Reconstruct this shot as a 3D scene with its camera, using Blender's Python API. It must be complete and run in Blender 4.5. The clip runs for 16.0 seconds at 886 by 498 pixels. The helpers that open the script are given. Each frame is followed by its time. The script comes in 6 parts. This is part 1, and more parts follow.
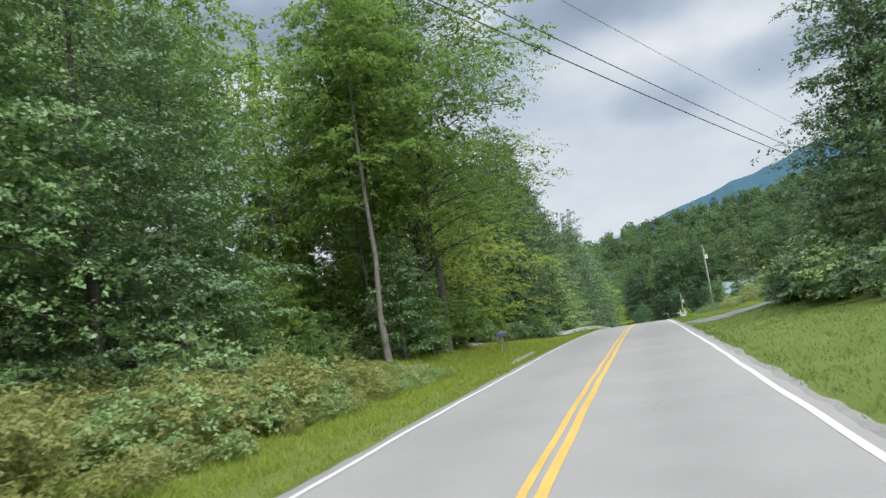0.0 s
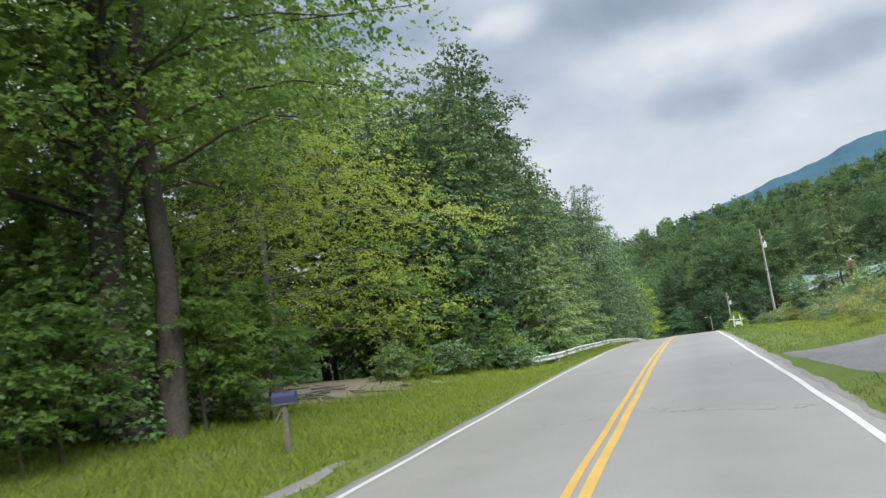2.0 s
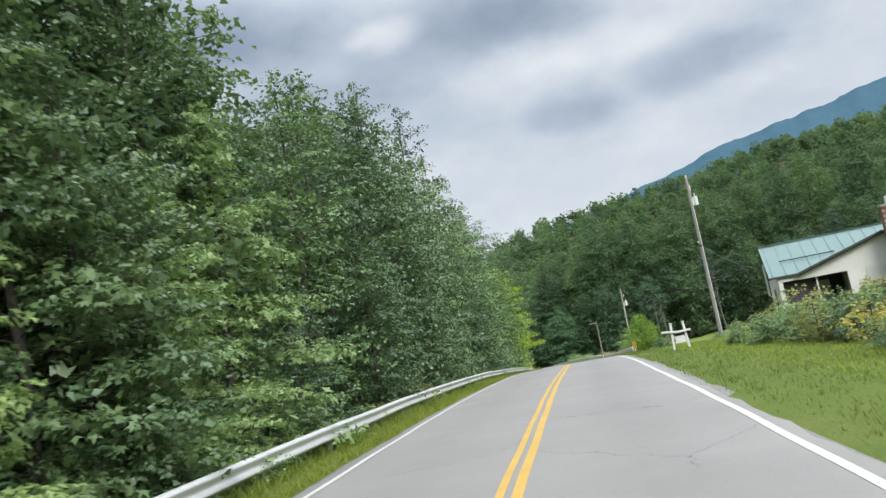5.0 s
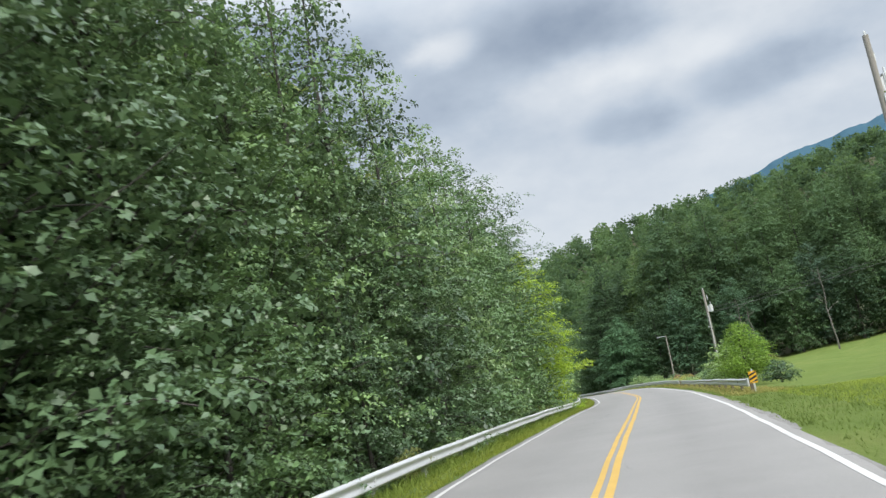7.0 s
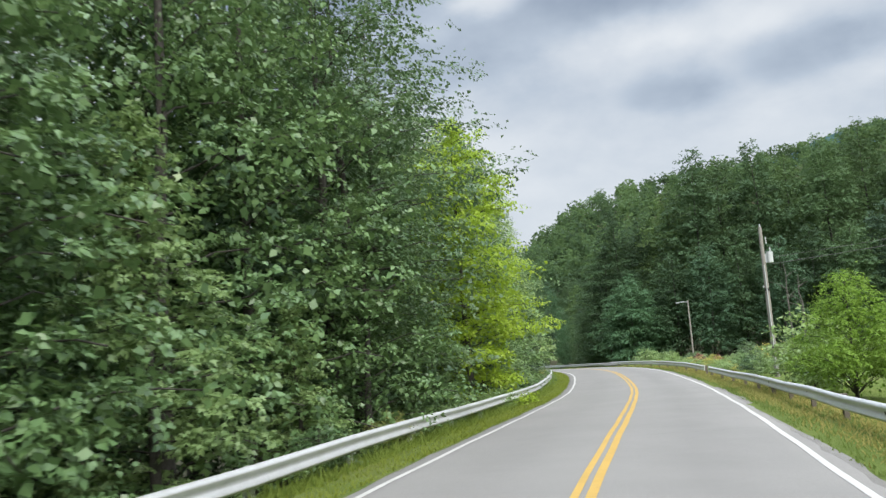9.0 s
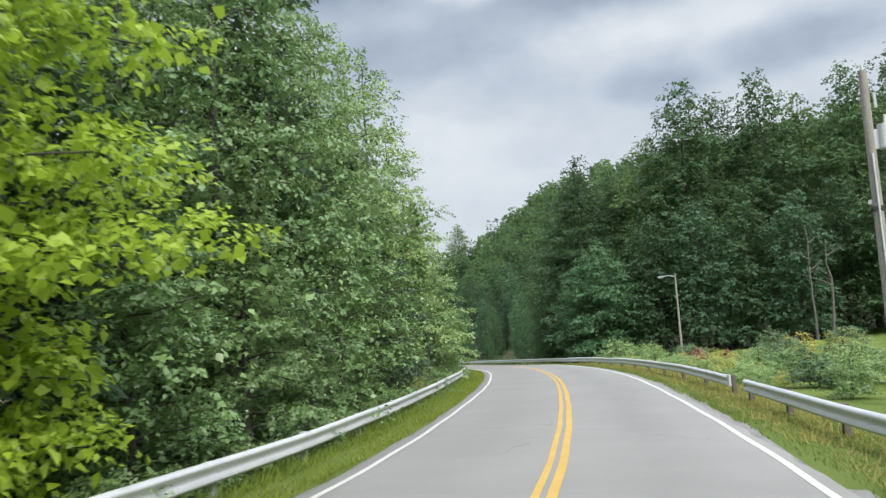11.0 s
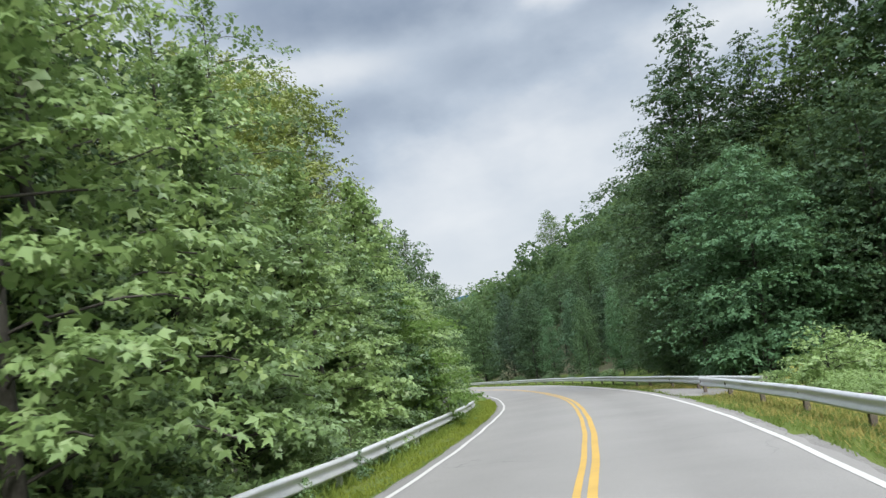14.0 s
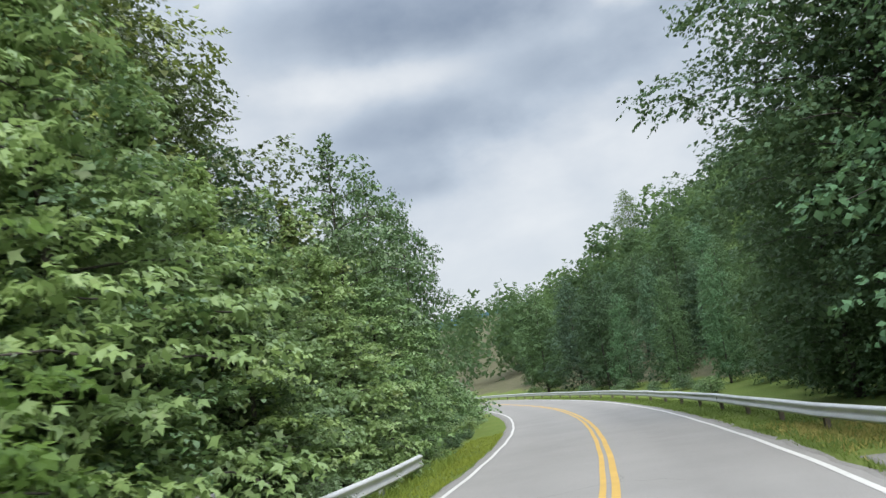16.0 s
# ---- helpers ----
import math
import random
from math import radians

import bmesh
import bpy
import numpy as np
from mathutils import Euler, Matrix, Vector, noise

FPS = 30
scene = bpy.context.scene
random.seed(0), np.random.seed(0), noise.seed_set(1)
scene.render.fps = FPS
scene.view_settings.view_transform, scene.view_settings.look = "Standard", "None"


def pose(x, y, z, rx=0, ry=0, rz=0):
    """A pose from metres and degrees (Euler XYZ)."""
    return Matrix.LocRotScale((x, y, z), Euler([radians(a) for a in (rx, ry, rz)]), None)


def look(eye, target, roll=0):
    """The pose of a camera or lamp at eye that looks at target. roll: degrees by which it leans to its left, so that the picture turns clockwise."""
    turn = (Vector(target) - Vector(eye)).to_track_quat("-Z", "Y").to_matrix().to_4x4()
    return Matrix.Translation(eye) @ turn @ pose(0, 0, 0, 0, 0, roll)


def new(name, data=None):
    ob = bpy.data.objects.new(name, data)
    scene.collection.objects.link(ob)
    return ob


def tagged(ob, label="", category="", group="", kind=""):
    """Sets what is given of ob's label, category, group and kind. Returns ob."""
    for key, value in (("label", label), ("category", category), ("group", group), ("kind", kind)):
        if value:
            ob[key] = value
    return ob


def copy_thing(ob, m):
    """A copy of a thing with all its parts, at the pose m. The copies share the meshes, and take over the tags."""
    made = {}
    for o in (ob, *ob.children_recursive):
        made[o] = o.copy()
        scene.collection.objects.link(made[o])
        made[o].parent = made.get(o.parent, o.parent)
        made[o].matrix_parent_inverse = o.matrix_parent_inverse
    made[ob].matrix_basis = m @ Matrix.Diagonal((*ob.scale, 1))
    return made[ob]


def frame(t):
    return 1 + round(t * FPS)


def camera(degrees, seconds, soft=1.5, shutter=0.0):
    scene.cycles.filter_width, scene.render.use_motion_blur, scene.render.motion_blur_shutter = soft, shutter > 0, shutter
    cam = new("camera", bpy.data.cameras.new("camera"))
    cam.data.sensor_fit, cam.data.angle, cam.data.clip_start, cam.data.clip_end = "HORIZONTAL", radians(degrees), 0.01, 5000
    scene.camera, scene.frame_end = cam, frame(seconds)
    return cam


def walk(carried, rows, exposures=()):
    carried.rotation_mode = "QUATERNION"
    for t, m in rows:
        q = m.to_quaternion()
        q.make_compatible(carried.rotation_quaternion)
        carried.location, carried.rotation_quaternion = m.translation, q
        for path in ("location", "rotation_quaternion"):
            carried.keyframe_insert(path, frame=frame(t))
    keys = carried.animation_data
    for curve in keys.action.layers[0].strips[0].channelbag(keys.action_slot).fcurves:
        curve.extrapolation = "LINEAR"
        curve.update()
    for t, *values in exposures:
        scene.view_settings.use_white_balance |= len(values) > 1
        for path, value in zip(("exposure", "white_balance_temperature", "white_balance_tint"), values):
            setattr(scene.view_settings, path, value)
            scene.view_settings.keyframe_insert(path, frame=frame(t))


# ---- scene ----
cam = camera(56.6, 16.0, soft=1.4, shutter=0.12)
# seconds, x, y, z, yaw, pitch, roll
PATH = [
    (0.0, 0.000, -0.000, 1.611, 13.92, 7.86, 8.20),
    (0.5, -0.015, 6.973, 1.956, 16.18, 8.72, 8.52),
    (1.0, 0.000, 13.992, 2.251, 17.65, 8.89, 8.99),
    (1.5, 0.019, 21.053, 2.506, 17.49, 8.50, 8.10),
    (2.0, 0.048, 28.153, 2.757, 16.37, 8.22, 7.82),
    (2.5, 0.065, 35.296, 3.012, 16.69, 8.38, 8.44),
    (3.0, 0.063, 42.479, 3.257, 15.53, 8.58, 8.76),
    (3.5, 0.039, 49.694, 3.480, 13.32, 8.83, 9.44),
    (4.0, 0.039, 56.924, 3.683, 11.32, 8.56, 10.07),
    (4.5, 0.034, 64.156, 3.859, 9.46, 8.09, 10.13),
    (5.0, 0.041, 71.371, 4.013, 8.39, 7.78, 10.37),
    (5.5, 0.113, 78.554, 4.150, 9.46, 8.20, 10.30),
    (6.0, 0.233, 85.697, 4.269, 10.53, 8.63, 10.22),
    (6.5, 0.372, 92.791, 4.355, 11.60, 9.05, 10.15),
    (7.0, 0.544, 99.829, 4.383, 12.66, 9.48, 10.07),
    (7.5, 0.749, 106.803, 4.343, 13.73, 9.90, 10.00),
    (8.0, 0.963, 113.709, 4.244, 14.29, 8.61, 7.81),
    (8.5, 1.144, 120.545, 4.114, 14.27, 7.30, 6.06),
    (9.0, 1.294, 127.306, 3.961, 13.56, 6.13, 4.39),
    (9.5, 1.439, 133.988, 3.771, 12.46, 5.31, 3.45),
    (10.0, 1.579, 140.600, 3.564, 11.04, 4.86, 3.09),
    (10.5, 1.664, 147.135, 3.347, 11.51, 5.09, 3.53),
    (11.0, 1.693, 153.583, 3.104, 11.97, 5.31, 3.97),
    (11.5, 1.644, 159.947, 2.856, 12.43, 5.54, 4.42),
    (12.0, 1.477, 166.240, 2.643, 12.89, 5.76, 4.86),
    (12.5, 1.171, 172.476, 2.484, 13.36, 5.99, 5.31),
    (13.0, 0.719, 178.659, 2.365, 15.50, 6.72, 6.11),
    (13.5, 0.113, 184.794, 2.236, 18.05, 6.88, 7.39),
    (14.0, -0.623, 190.893, 2.066, 20.25, 6.90, 8.01),
    (14.5, -1.481, 196.963, 1.867, 22.20, 7.27, 9.12),
    (15.0, -2.481, 203.008, 1.663, 23.73, 7.93, 9.48),
    (15.5, -3.637, 209.041, 1.447, 24.86, 8.48, 9.48),
    (16.0, -4.921, 215.074, 1.207, 26.20, 8.06, 9.00),
]
walk(cam, [(t, pose(x, y, z, 90 + pitch, roll, yaw)) for t, x, y, z, yaw, pitch, roll in PATH])

# ------------------------------------------------------------------ world and light
world = bpy.data.worlds.new("overcast_sky")
scene.world = world
world.use_nodes = True
wt = world.node_tree
wt.nodes.clear()


def wnode(kind, **sets):
    n = wt.nodes.new(kind)
    for k, v in sets.items():
        n.inputs[k.replace("_", " ")].default_value = v
    return n


w_out = wnode("ShaderNodeOutputWorld")
w_bg = wnode("ShaderNodeBackground", Strength=1.0)
w_sky = wt.nodes.new("ShaderNodeTexSky")
w_sky.sky_type = "NISHITA"
w_sky.sun_disc = False
w_sky.sun_elevation = radians(52)
w_sky.sun_rotation = radians(150)
w_dim = wt.nodes.new("ShaderNodeVectorMath")
w_dim.operation = "SCALE"
w_dim.inputs["Scale"].default_value = 0.09
wt.links.new(w_sky.outputs[0], w_dim.inputs[0])
# a flat cloud deck: directions projected on a plane overhead
w_tc = wt.nodes.new("ShaderNodeTexCoord")
w_sep = wt.nodes.new("ShaderNodeSeparateXYZ")
wt.links.new(w_tc.outputs["Generated"], w_sep.inputs[0])
w_add = wt.nodes.new("ShaderNodeMath")
w_add.operation = "ADD"
w_add.inputs[1].default_value = 0.36
w_max = wt.nodes.new("ShaderNodeMath")
w_max.operation = "MAXIMUM"
w_max.inputs[1].default_value = 0.0
wt.links.new(w_sep.outputs["Z"], w_max.inputs[0])
wt.links.new(w_max.outputs[0], w_add.inputs[0])
w_div = wt.nodes.new("ShaderNodeVectorMath")
w_div.operation = "DIVIDE"
w_com = wt.nodes.new("ShaderNodeCombineXYZ")
for axis in ("X", "Y", "Z"):
    wt.links.new(w_add.outputs[0], w_com.inputs[axis])
wt.links.new(w_tc.outputs["Generated"], w_div.inputs[0])
wt.links.new(w_com.outputs[0], w_div.inputs[1])
w_map = wt.nodes.new("ShaderNodeMapping")
w_map.inputs["Location"].default_value = (3.1, 1.4, 0.0)
w_map.inputs["Scale"].default_value = (1.0, 1.25, 0.0)
wt.links.new(w_div.outputs[0], w_map.inputs[0])
w_n1 = wnode("ShaderNodeTexNoise", Scale=2.6, Detail=6.0, Roughness=0.5, Distortion=0.2)
wt.links.new(w_map.outputs[0], w_n1.inputs["Vector"])


def wmath(op, a, b=0.0, c=0.0):
    n = wt.nodes.new("ShaderNodeMath")
    n.operation = op
    for i, v in enumerate((a, b, c)):
        if isinstance(v, bpy.types.NodeSocket):
            wt.links.new(v, n.inputs[i])
        else:
            n.inputs[i].default_value = v
    return n.outputs[0]


def wvec(op, a, b):
    n = wt.nodes.new("ShaderNodeVectorMath")
    n.operation = op
    for i, v in enumerate((a, b)):
        if isinstance(v, bpy.types.NodeSocket):
            wt.links.new(v, n.inputs[i])
        else:
            n.inputs[i].default_value = v
    return n


# bearing and height of each direction in degrees, ruffled a little so that cloud edges are ragged
w_az = wmath("MULTIPLY", wmath("ARCTAN2", w_sep.outputs["X"], w_sep.outputs["Y"]), 57.2958)
w_el = wmath("MULTIPLY", wmath("ARCSINE", w_sep.outputs["Z"]), 57.2958)
w_dir = wt.nodes.new("ShaderNodeCombineXYZ")
wt.links.new(w_az, w_dir.inputs["X"])
wt.links.new(w_el, w_dir.inputs["Y"])
w_soft = wnode("ShaderNodeTexNoise", Scale=0.16, Detail=5.0, Roughness=0.55)
wt.links.new(wvec("MULTIPLY", w_dir.outputs[0], (0.8, 1.2, 0.0)).outputs[0], w_soft.inputs["Vector"])
w_ruffle = wvec("MULTIPLY", wvec("SUBTRACT", w_soft.outputs["Color"], (0.5, 0.5, 0.5)).outputs[0], (4.4, 2.4, 0.0)).outputs[0]
w_ragged = wvec("ADD", w_dir.outputs[0], w_ruffle).outputs[0]
# clouds of the deck: bearing, height, half width, half height, darker (+) or paler (-)
CLOUDS = [(-0.6, 22.0, 10.5, 3.6, 0.215), (-14.5, 20.6, 10.5, 4.2, 0.108), (3.6, 15.2, 4.4, 1.8, 0.15), (12.4, 16.3, 5.8, 2.1, 0.17),
          (-8.7, 22.7, 3.4, 1.5, -0.173), (-25.0, 24.0, 15.0, 3.4, 0.23), (-25.3, 16.4, 9.0, 2.8, 0.215), (-27.5, 13.0, 6.0, 2.0, 0.17),
          (-12.0, 18.6, 9.0, 2.6, 0.108), (-28.8, 20.3, 9.0, 1.6, -0.101), (-13.0, 13.2, 9.5, 3.2, -0.072), (6.0, 18.9, 8.0, 1.8, -0.1), (20.0, 21.0, 8.0, 3.0, -0.058)]
w_level = wmath("MULTIPLY_ADD", w_n1.outputs["Fac"], 0.3, 0.375)
w_level = wmath("MULTIPLY_ADD", w_soft.outputs["Fac"], 0.26, wmath("ADD", w_level, -0.13))
for c_az, c_el, c_w, c_h, c_dark in CLOUDS:
    off = wvec("DIVIDE", wvec("SUBTRACT", w_ragged, (c_az, c_el, 0.0)).outputs[0], (c_w, c_h, 1.0))
    far_off = wvec("LENGTH", off.outputs[0], (0.0, 0.0, 0.0))
    edge = wt.nodes.new("ShaderNodeMapRange")
    edge.interpolation_type = "SMOOTHERSTEP"
    edge.inputs["From Min"].default_value, edge.inputs["From Max"].default_value = 1.25, 0.1
    wt.links.new(far_off.outputs["Value"], edge.inputs["Value"])
    w_level = wmath("MULTIPLY_ADD", edge.outputs[0], -c_dark, w_level)
w_ramp = wt.nodes.new("ShaderNodeValToRGB")
w_ramp.color_ramp.elements[0].position = 0.22
w_ramp.color_ramp.elements[0].color = (0.25, 0.315, 0.42, 1)
w_ramp.color_ramp.elements[1].position = 0.66
w_ramp.color_ramp.elements[1].color = (0.83, 0.865, 0.9, 1)
e = w_ramp.color_ramp.elements.new(0.44)
e.color = (0.5, 0.575, 0.675, 1)
wt.links.new(w_level, w_ramp.inputs[0])
# paler towards the horizon
w_hz = wt.nodes.new("ShaderNodeMapRange")
w_hz.inputs["From Min"].default_value = 0.02
w_hz.inputs["From Max"].default_value = 0.24
w_hz.inputs["To Min"].default_value = 0.85
w_hz.inputs["To Max"].default_value = 0.0
wt.links.new(w_sep.outputs["Z"], w_hz.inputs["Value"])
w_pale = wt.nodes.new("ShaderNodeMixRGB")
w_pale.inputs["Color2"].default_value = (0.77, 0.81, 0.855, 1)
wt.links.new(w_hz.outputs[0], w_pale.inputs["Fac"])
wt.links.new(w_ramp.outputs["Color"], w_pale.inputs["Color1"])
w_mix = wt.nodes.new("ShaderNodeMixRGB")
w_mix.inputs["Fac"].default_value = 0.92
wt.links.new(w_dim.outputs[0], w_mix.inputs["Color1"])
wt.links.new(w_pale.outputs["Color"], w_mix.inputs["Color2"])
# an overcast deck is some three times as bright overhead as near the horizon
w_zen = wt.nodes.new("ShaderNodeMapRange")
w_zen.interpolation_type = "SMOOTHSTEP"
w_zen.inputs["From Min"].default_value = 0.38
w_zen.inputs["From Max"].default_value = 0.95
w_zen.inputs["To Min"].default_value = 0.575
w_zen.inputs["To Max"].default_value = 2.6
wt.links.new(w_sep.outputs["Z"], w_zen.inputs["Value"])
wt.links.new(w_zen.outputs[0], w_bg.inputs["Strength"])
wt.links.new(w_mix.outputs["Color"], w_bg.inputs["Color"])
wt.links.new(w_bg.outputs[0], w_out.inputs["Surface"])

sun = new("sun", bpy.data.lights.new("sun", "SUN"))
sun.data.energy = 2.6
sun.data.angle = radians(25)
sun.data.color = (1.0, 0.96, 0.9)
sun.matrix_world = look((60, -40, 90), (0, 40, 0))
scene.view_settings.exposure = 0.86


# ------------------------------------------------------------------ materials
def principled(name, rough=0.8, spec=0.3, metal=0.0):
    m = bpy.data.materials.new(name)
    m.use_nodes = True
    b = m.node_tree.nodes["Principled BSDF"]
    b.inputs["Roughness"].default_value = rough
    b.inputs["Specular IOR Level"].default_value = spec
    b.inputs["Metallic"].default_value = metal
    return m, m.node_tree, b


def noise_ramp(nt, coord, scale, stops, detail=6.0, rough=0.6, distortion=0.0):
    n = nt.nodes.new("ShaderNodeTexNoise")
    n.inputs["Scale"].default_value = scale
    n.inputs["Detail"].default_value = detail
    n.inputs["Roughness"].default_value = rough
    n.inputs["Distortion"].default_value = distortion
    nt.links.new(coord, n.inputs["Vector"])
    r = nt.nodes.new("ShaderNodeValToRGB")
    els = r.color_ramp.elements
    els[0].position, els[0].color = stops[0][0], (*stops[0][1], 1)
    els[1].position, els[1].color = stops[-1][0], (*stops[-1][1], 1)
    for p, c in stops[1:-1]:
        els.new(p).color = (*c, 1)
    nt.links.new(n.outputs["Fac"], r.inputs[0])
    return r.outputs["Color"], n.outputs["Fac"]


def mix(nt, fac, a, b, kind="MIX"):
    m = nt.nodes.new("ShaderNodeMixRGB")
    m.blend_type = kind
    for sock, v in (("Fac", fac), ("Color1", a), ("Color2", b)):
        if isinstance(v, bpy.types.NodeSocket):
            nt.links.new(v, m.inputs[sock])
        elif isinstance(v, (int, float)):
            m.inputs[sock].default_value = v
        else:
            m.inputs[sock].default_value = (*v, 1)
    return m.outputs["Color"]


def position(nt):
    return nt.nodes.new("ShaderNodeNewGeometry").outputs["Position"]


def bump(nt, b, height, strength=0.3, dist=0.02):
    n = nt.nodes.new("ShaderNodeBump")
    n.inputs["Strength"].default_value = strength
    n.inputs["Distance"].default_value = dist
    nt.links.new(height, n.inputs["Height"])
    nt.links.new(n.outputs[0], b.inputs["Normal"])


def mat_two_scale(name, stops, stops2, s1, s2, rough=0.85, spec=0.25, metal=0.0, bump_s=0.3, bump_d=0.01, mixf=0.5):
    m, nt, b = principled(name, rough, spec, metal)
    tc = nt.nodes.new("ShaderNodeTexCoord").outputs["Object"]
    c1, _ = noise_ramp(nt, tc, s1, stops)
    c2, f2 = noise_ramp(nt, tc, s2, stops2, 4.0, 0.7)
    nt.links.new(mix(nt, mixf, c1, c2), b.inputs["Base Color"])
    bump(nt, b, f2, bump_s, bump_d)
    return m


def mat_leaf(name, dark, mid, light, rough=0.42, translucent=0.28, attr=False):
    m, nt, b = principled(name, rough, 0.5 if rough < 0.5 else 0.22)
    dark = [0.4 * a + 0.6 * c for a, c in zip(dark, mid)]
    light = [0.3 * a + 0.7 * c for a, c in zip(light, mid)]
    dark, mid, light = ([0.96 * c[0], 0.9 * c[1], 0.9 * c[2]] for c in (dark, mid, light))
    info = nt.nodes.new("ShaderNodeObjectInfo").outputs["Random"]
    isl = nt.nodes.new("ShaderNodeNewGeometry").outputs["Random Per Island"]
    r = nt.nodes.new("ShaderNodeValToRGB")
    r.color_ramp.elements[0].color = (*dark, 1)
    r.color_ramp.elements[1].color = (*light, 1)
    r.color_ramp.elements.new(0.55).color = (*mid, 1)
    nt.links.new(isl, r.inputs[0])
    if attr:
        a = nt.nodes.new("ShaderNodeAttribute")
        a.attribute_name = "tint"
        info = a.outputs["Fac"]
    hsv = nt.nodes.new("ShaderNodeHueSaturation")
    h1 = nt.nodes.new("ShaderNodeMapRange")
    h1.inputs["To Min"].default_value, h1.inputs["To Max"].default_value = 0.47, 0.515
    v1 = nt.nodes.new("ShaderNodeMapRange")
    v1.inputs["To Min"].default_value, v1.inputs["To Max"].default_value = 1.4, 0.62
    s1 = nt.nodes.new("ShaderNodeMapRange")
    s1.inputs["To Min"].default_value, s1.inputs["To Max"].default_value = 1.08, 0.9
    for n, sock in ((h1, "Hue"), (v1, "Value"), (s1, "Saturation")):
        nt.links.new(info, n.inputs["Value"])
        nt.links.new(n.outputs[0], hsv.inputs[sock])
    nt.links.new(r.outputs[0], hsv.inputs["Color"])
    nt.links.new(hsv.outputs[0], b.inputs["Base Color"])
    tr = nt.nodes.new("ShaderNodeBsdfTranslucent")
    nt.links.new(mix(nt, 0.2, hsv.outputs[0], (0.3, 0.38, 0.1)), tr.inputs["Color"])
    ms = nt.nodes.new("ShaderNodeMixShader")
    ms.inputs[0].default_value = 0.7 * translucent
    nt.links.new(b.outputs[0], ms.inputs[1])
    nt.links.new(tr.outputs[0], ms.inputs[2])
    nt.links.new(ms.outputs[0], nt.nodes["Material Output"].inputs["Surface"])
    return m


LEAF_MID = mat_leaf("leaf_green", (0.0538, 0.1214, 0.0501), (0.0954, 0.1959, 0.0738), (0.1704, 0.3033, 0.1186), 0.42, 0.40)
LEAF_DARK = mat_leaf("leaf_dark_green", (0.038, 0.083, 0.04), (0.066, 0.134, 0.062), (0.12, 0.213, 0.105), 0.42, 0.36)
LEAF_BRIGHT = mat_leaf("leaf_yellow_green", (0.15, 0.285, 0.034), (0.22, 0.385, 0.05), (0.305, 0.47, 0.09), 0.42, 0.76)
LEAF_LIGHT = mat_leaf("leaf_light_green", (0.104, 0.19, 0.07), (0.17, 0.293, 0.112), (0.265, 0.405, 0.18), 0.42, 0.58)
LEAF_OLIVE = mat_leaf("leaf_olive", (0.0821, 0.1356, 0.0372), (0.1380, 0.2064, 0.0596), (0.2196, 0.2856, 0.0893), 0.42, 0.42)
LEAF_CEDAR = mat_leaf("needle_blue_green", (0.05, 0.108, 0.066), (0.064, 0.132, 0.08), (0.09, 0.168, 0.1), 0.6, 0.5)
LEAF_FAR = mat_leaf("far_leaf", (0.058, 0.119, 0.053), (0.0651, 0.1352, 0.0591), (0.076, 0.15, 0.066), 0.7, 0.75, attr=True)
LEAF_WEED = mat_leaf("weed_leaf", (0.2, 0.26, 0.07), (0.33, 0.37, 0.11), (0.52, 0.47, 0.17), 0.5, 0.7)
LEAF_JUNIPER = mat_leaf("juniper_green", (0.125, 0.25, 0.03), (0.2, 0.37, 0.042), (0.285, 0.46, 0.07), 0.5, 0.6)
LEAF_SUNNY = mat_leaf("leaf_sunny_green", (0.078, 0.165, 0.036), (0.13, 0.252, 0.056), (0.2, 0.345, 0.09), 0.5, 0.85)
LEAF_DEEP = mat_leaf("leaf_deep_green", (0.045, 0.1, 0.046), (0.058, 0.123, 0.057), (0.08, 0.155, 0.072), 0.62, 0.5)
LEAF_WOOD = mat_leaf("leaf_wood_green", (0.058, 0.12, 0.046), (0.078, 0.152, 0.057), (0.105, 0.19, 0.072), 0.65, 0.55)
LEAF_MAPLE = mat_leaf("leaf_maple_olive", (0.135, 0.23, 0.05), (0.2, 0.32, 0.07), (0.28, 0.4, 0.1), 0.5, 0.8)
LEAF_RUST = mat_leaf("rust_leaf", (0.16, 0.085, 0.055), (0.23, 0.125, 0.08), (0.28, 0.18, 0.12))
BARK = mat_two_scale("bark_grey_brown", [(0.3, (0.036, 0.033, 0.029)), (0.7, (0.082, 0.077, 0.068))],
                     [(0.3, (0.026, 0.0245, 0.022)), (0.7, (0.105, 0.099, 0.088))], 3.0, 22.0, 0.9, 0.15, 0, 0.7, 0.03)
BARK_PALE = mat_two_scale("bark_pale", [(0.3, (0.075, 0.07, 0.06)), (0.7, (0.16, 0.152, 0.135))],
                          [(0.3, (0.06, 0.056, 0.05)), (0.7, (0.19, 0.182, 0.164))], 2.0, 16.0, 0.9, 0.15, 0, 0.5, 0.02)


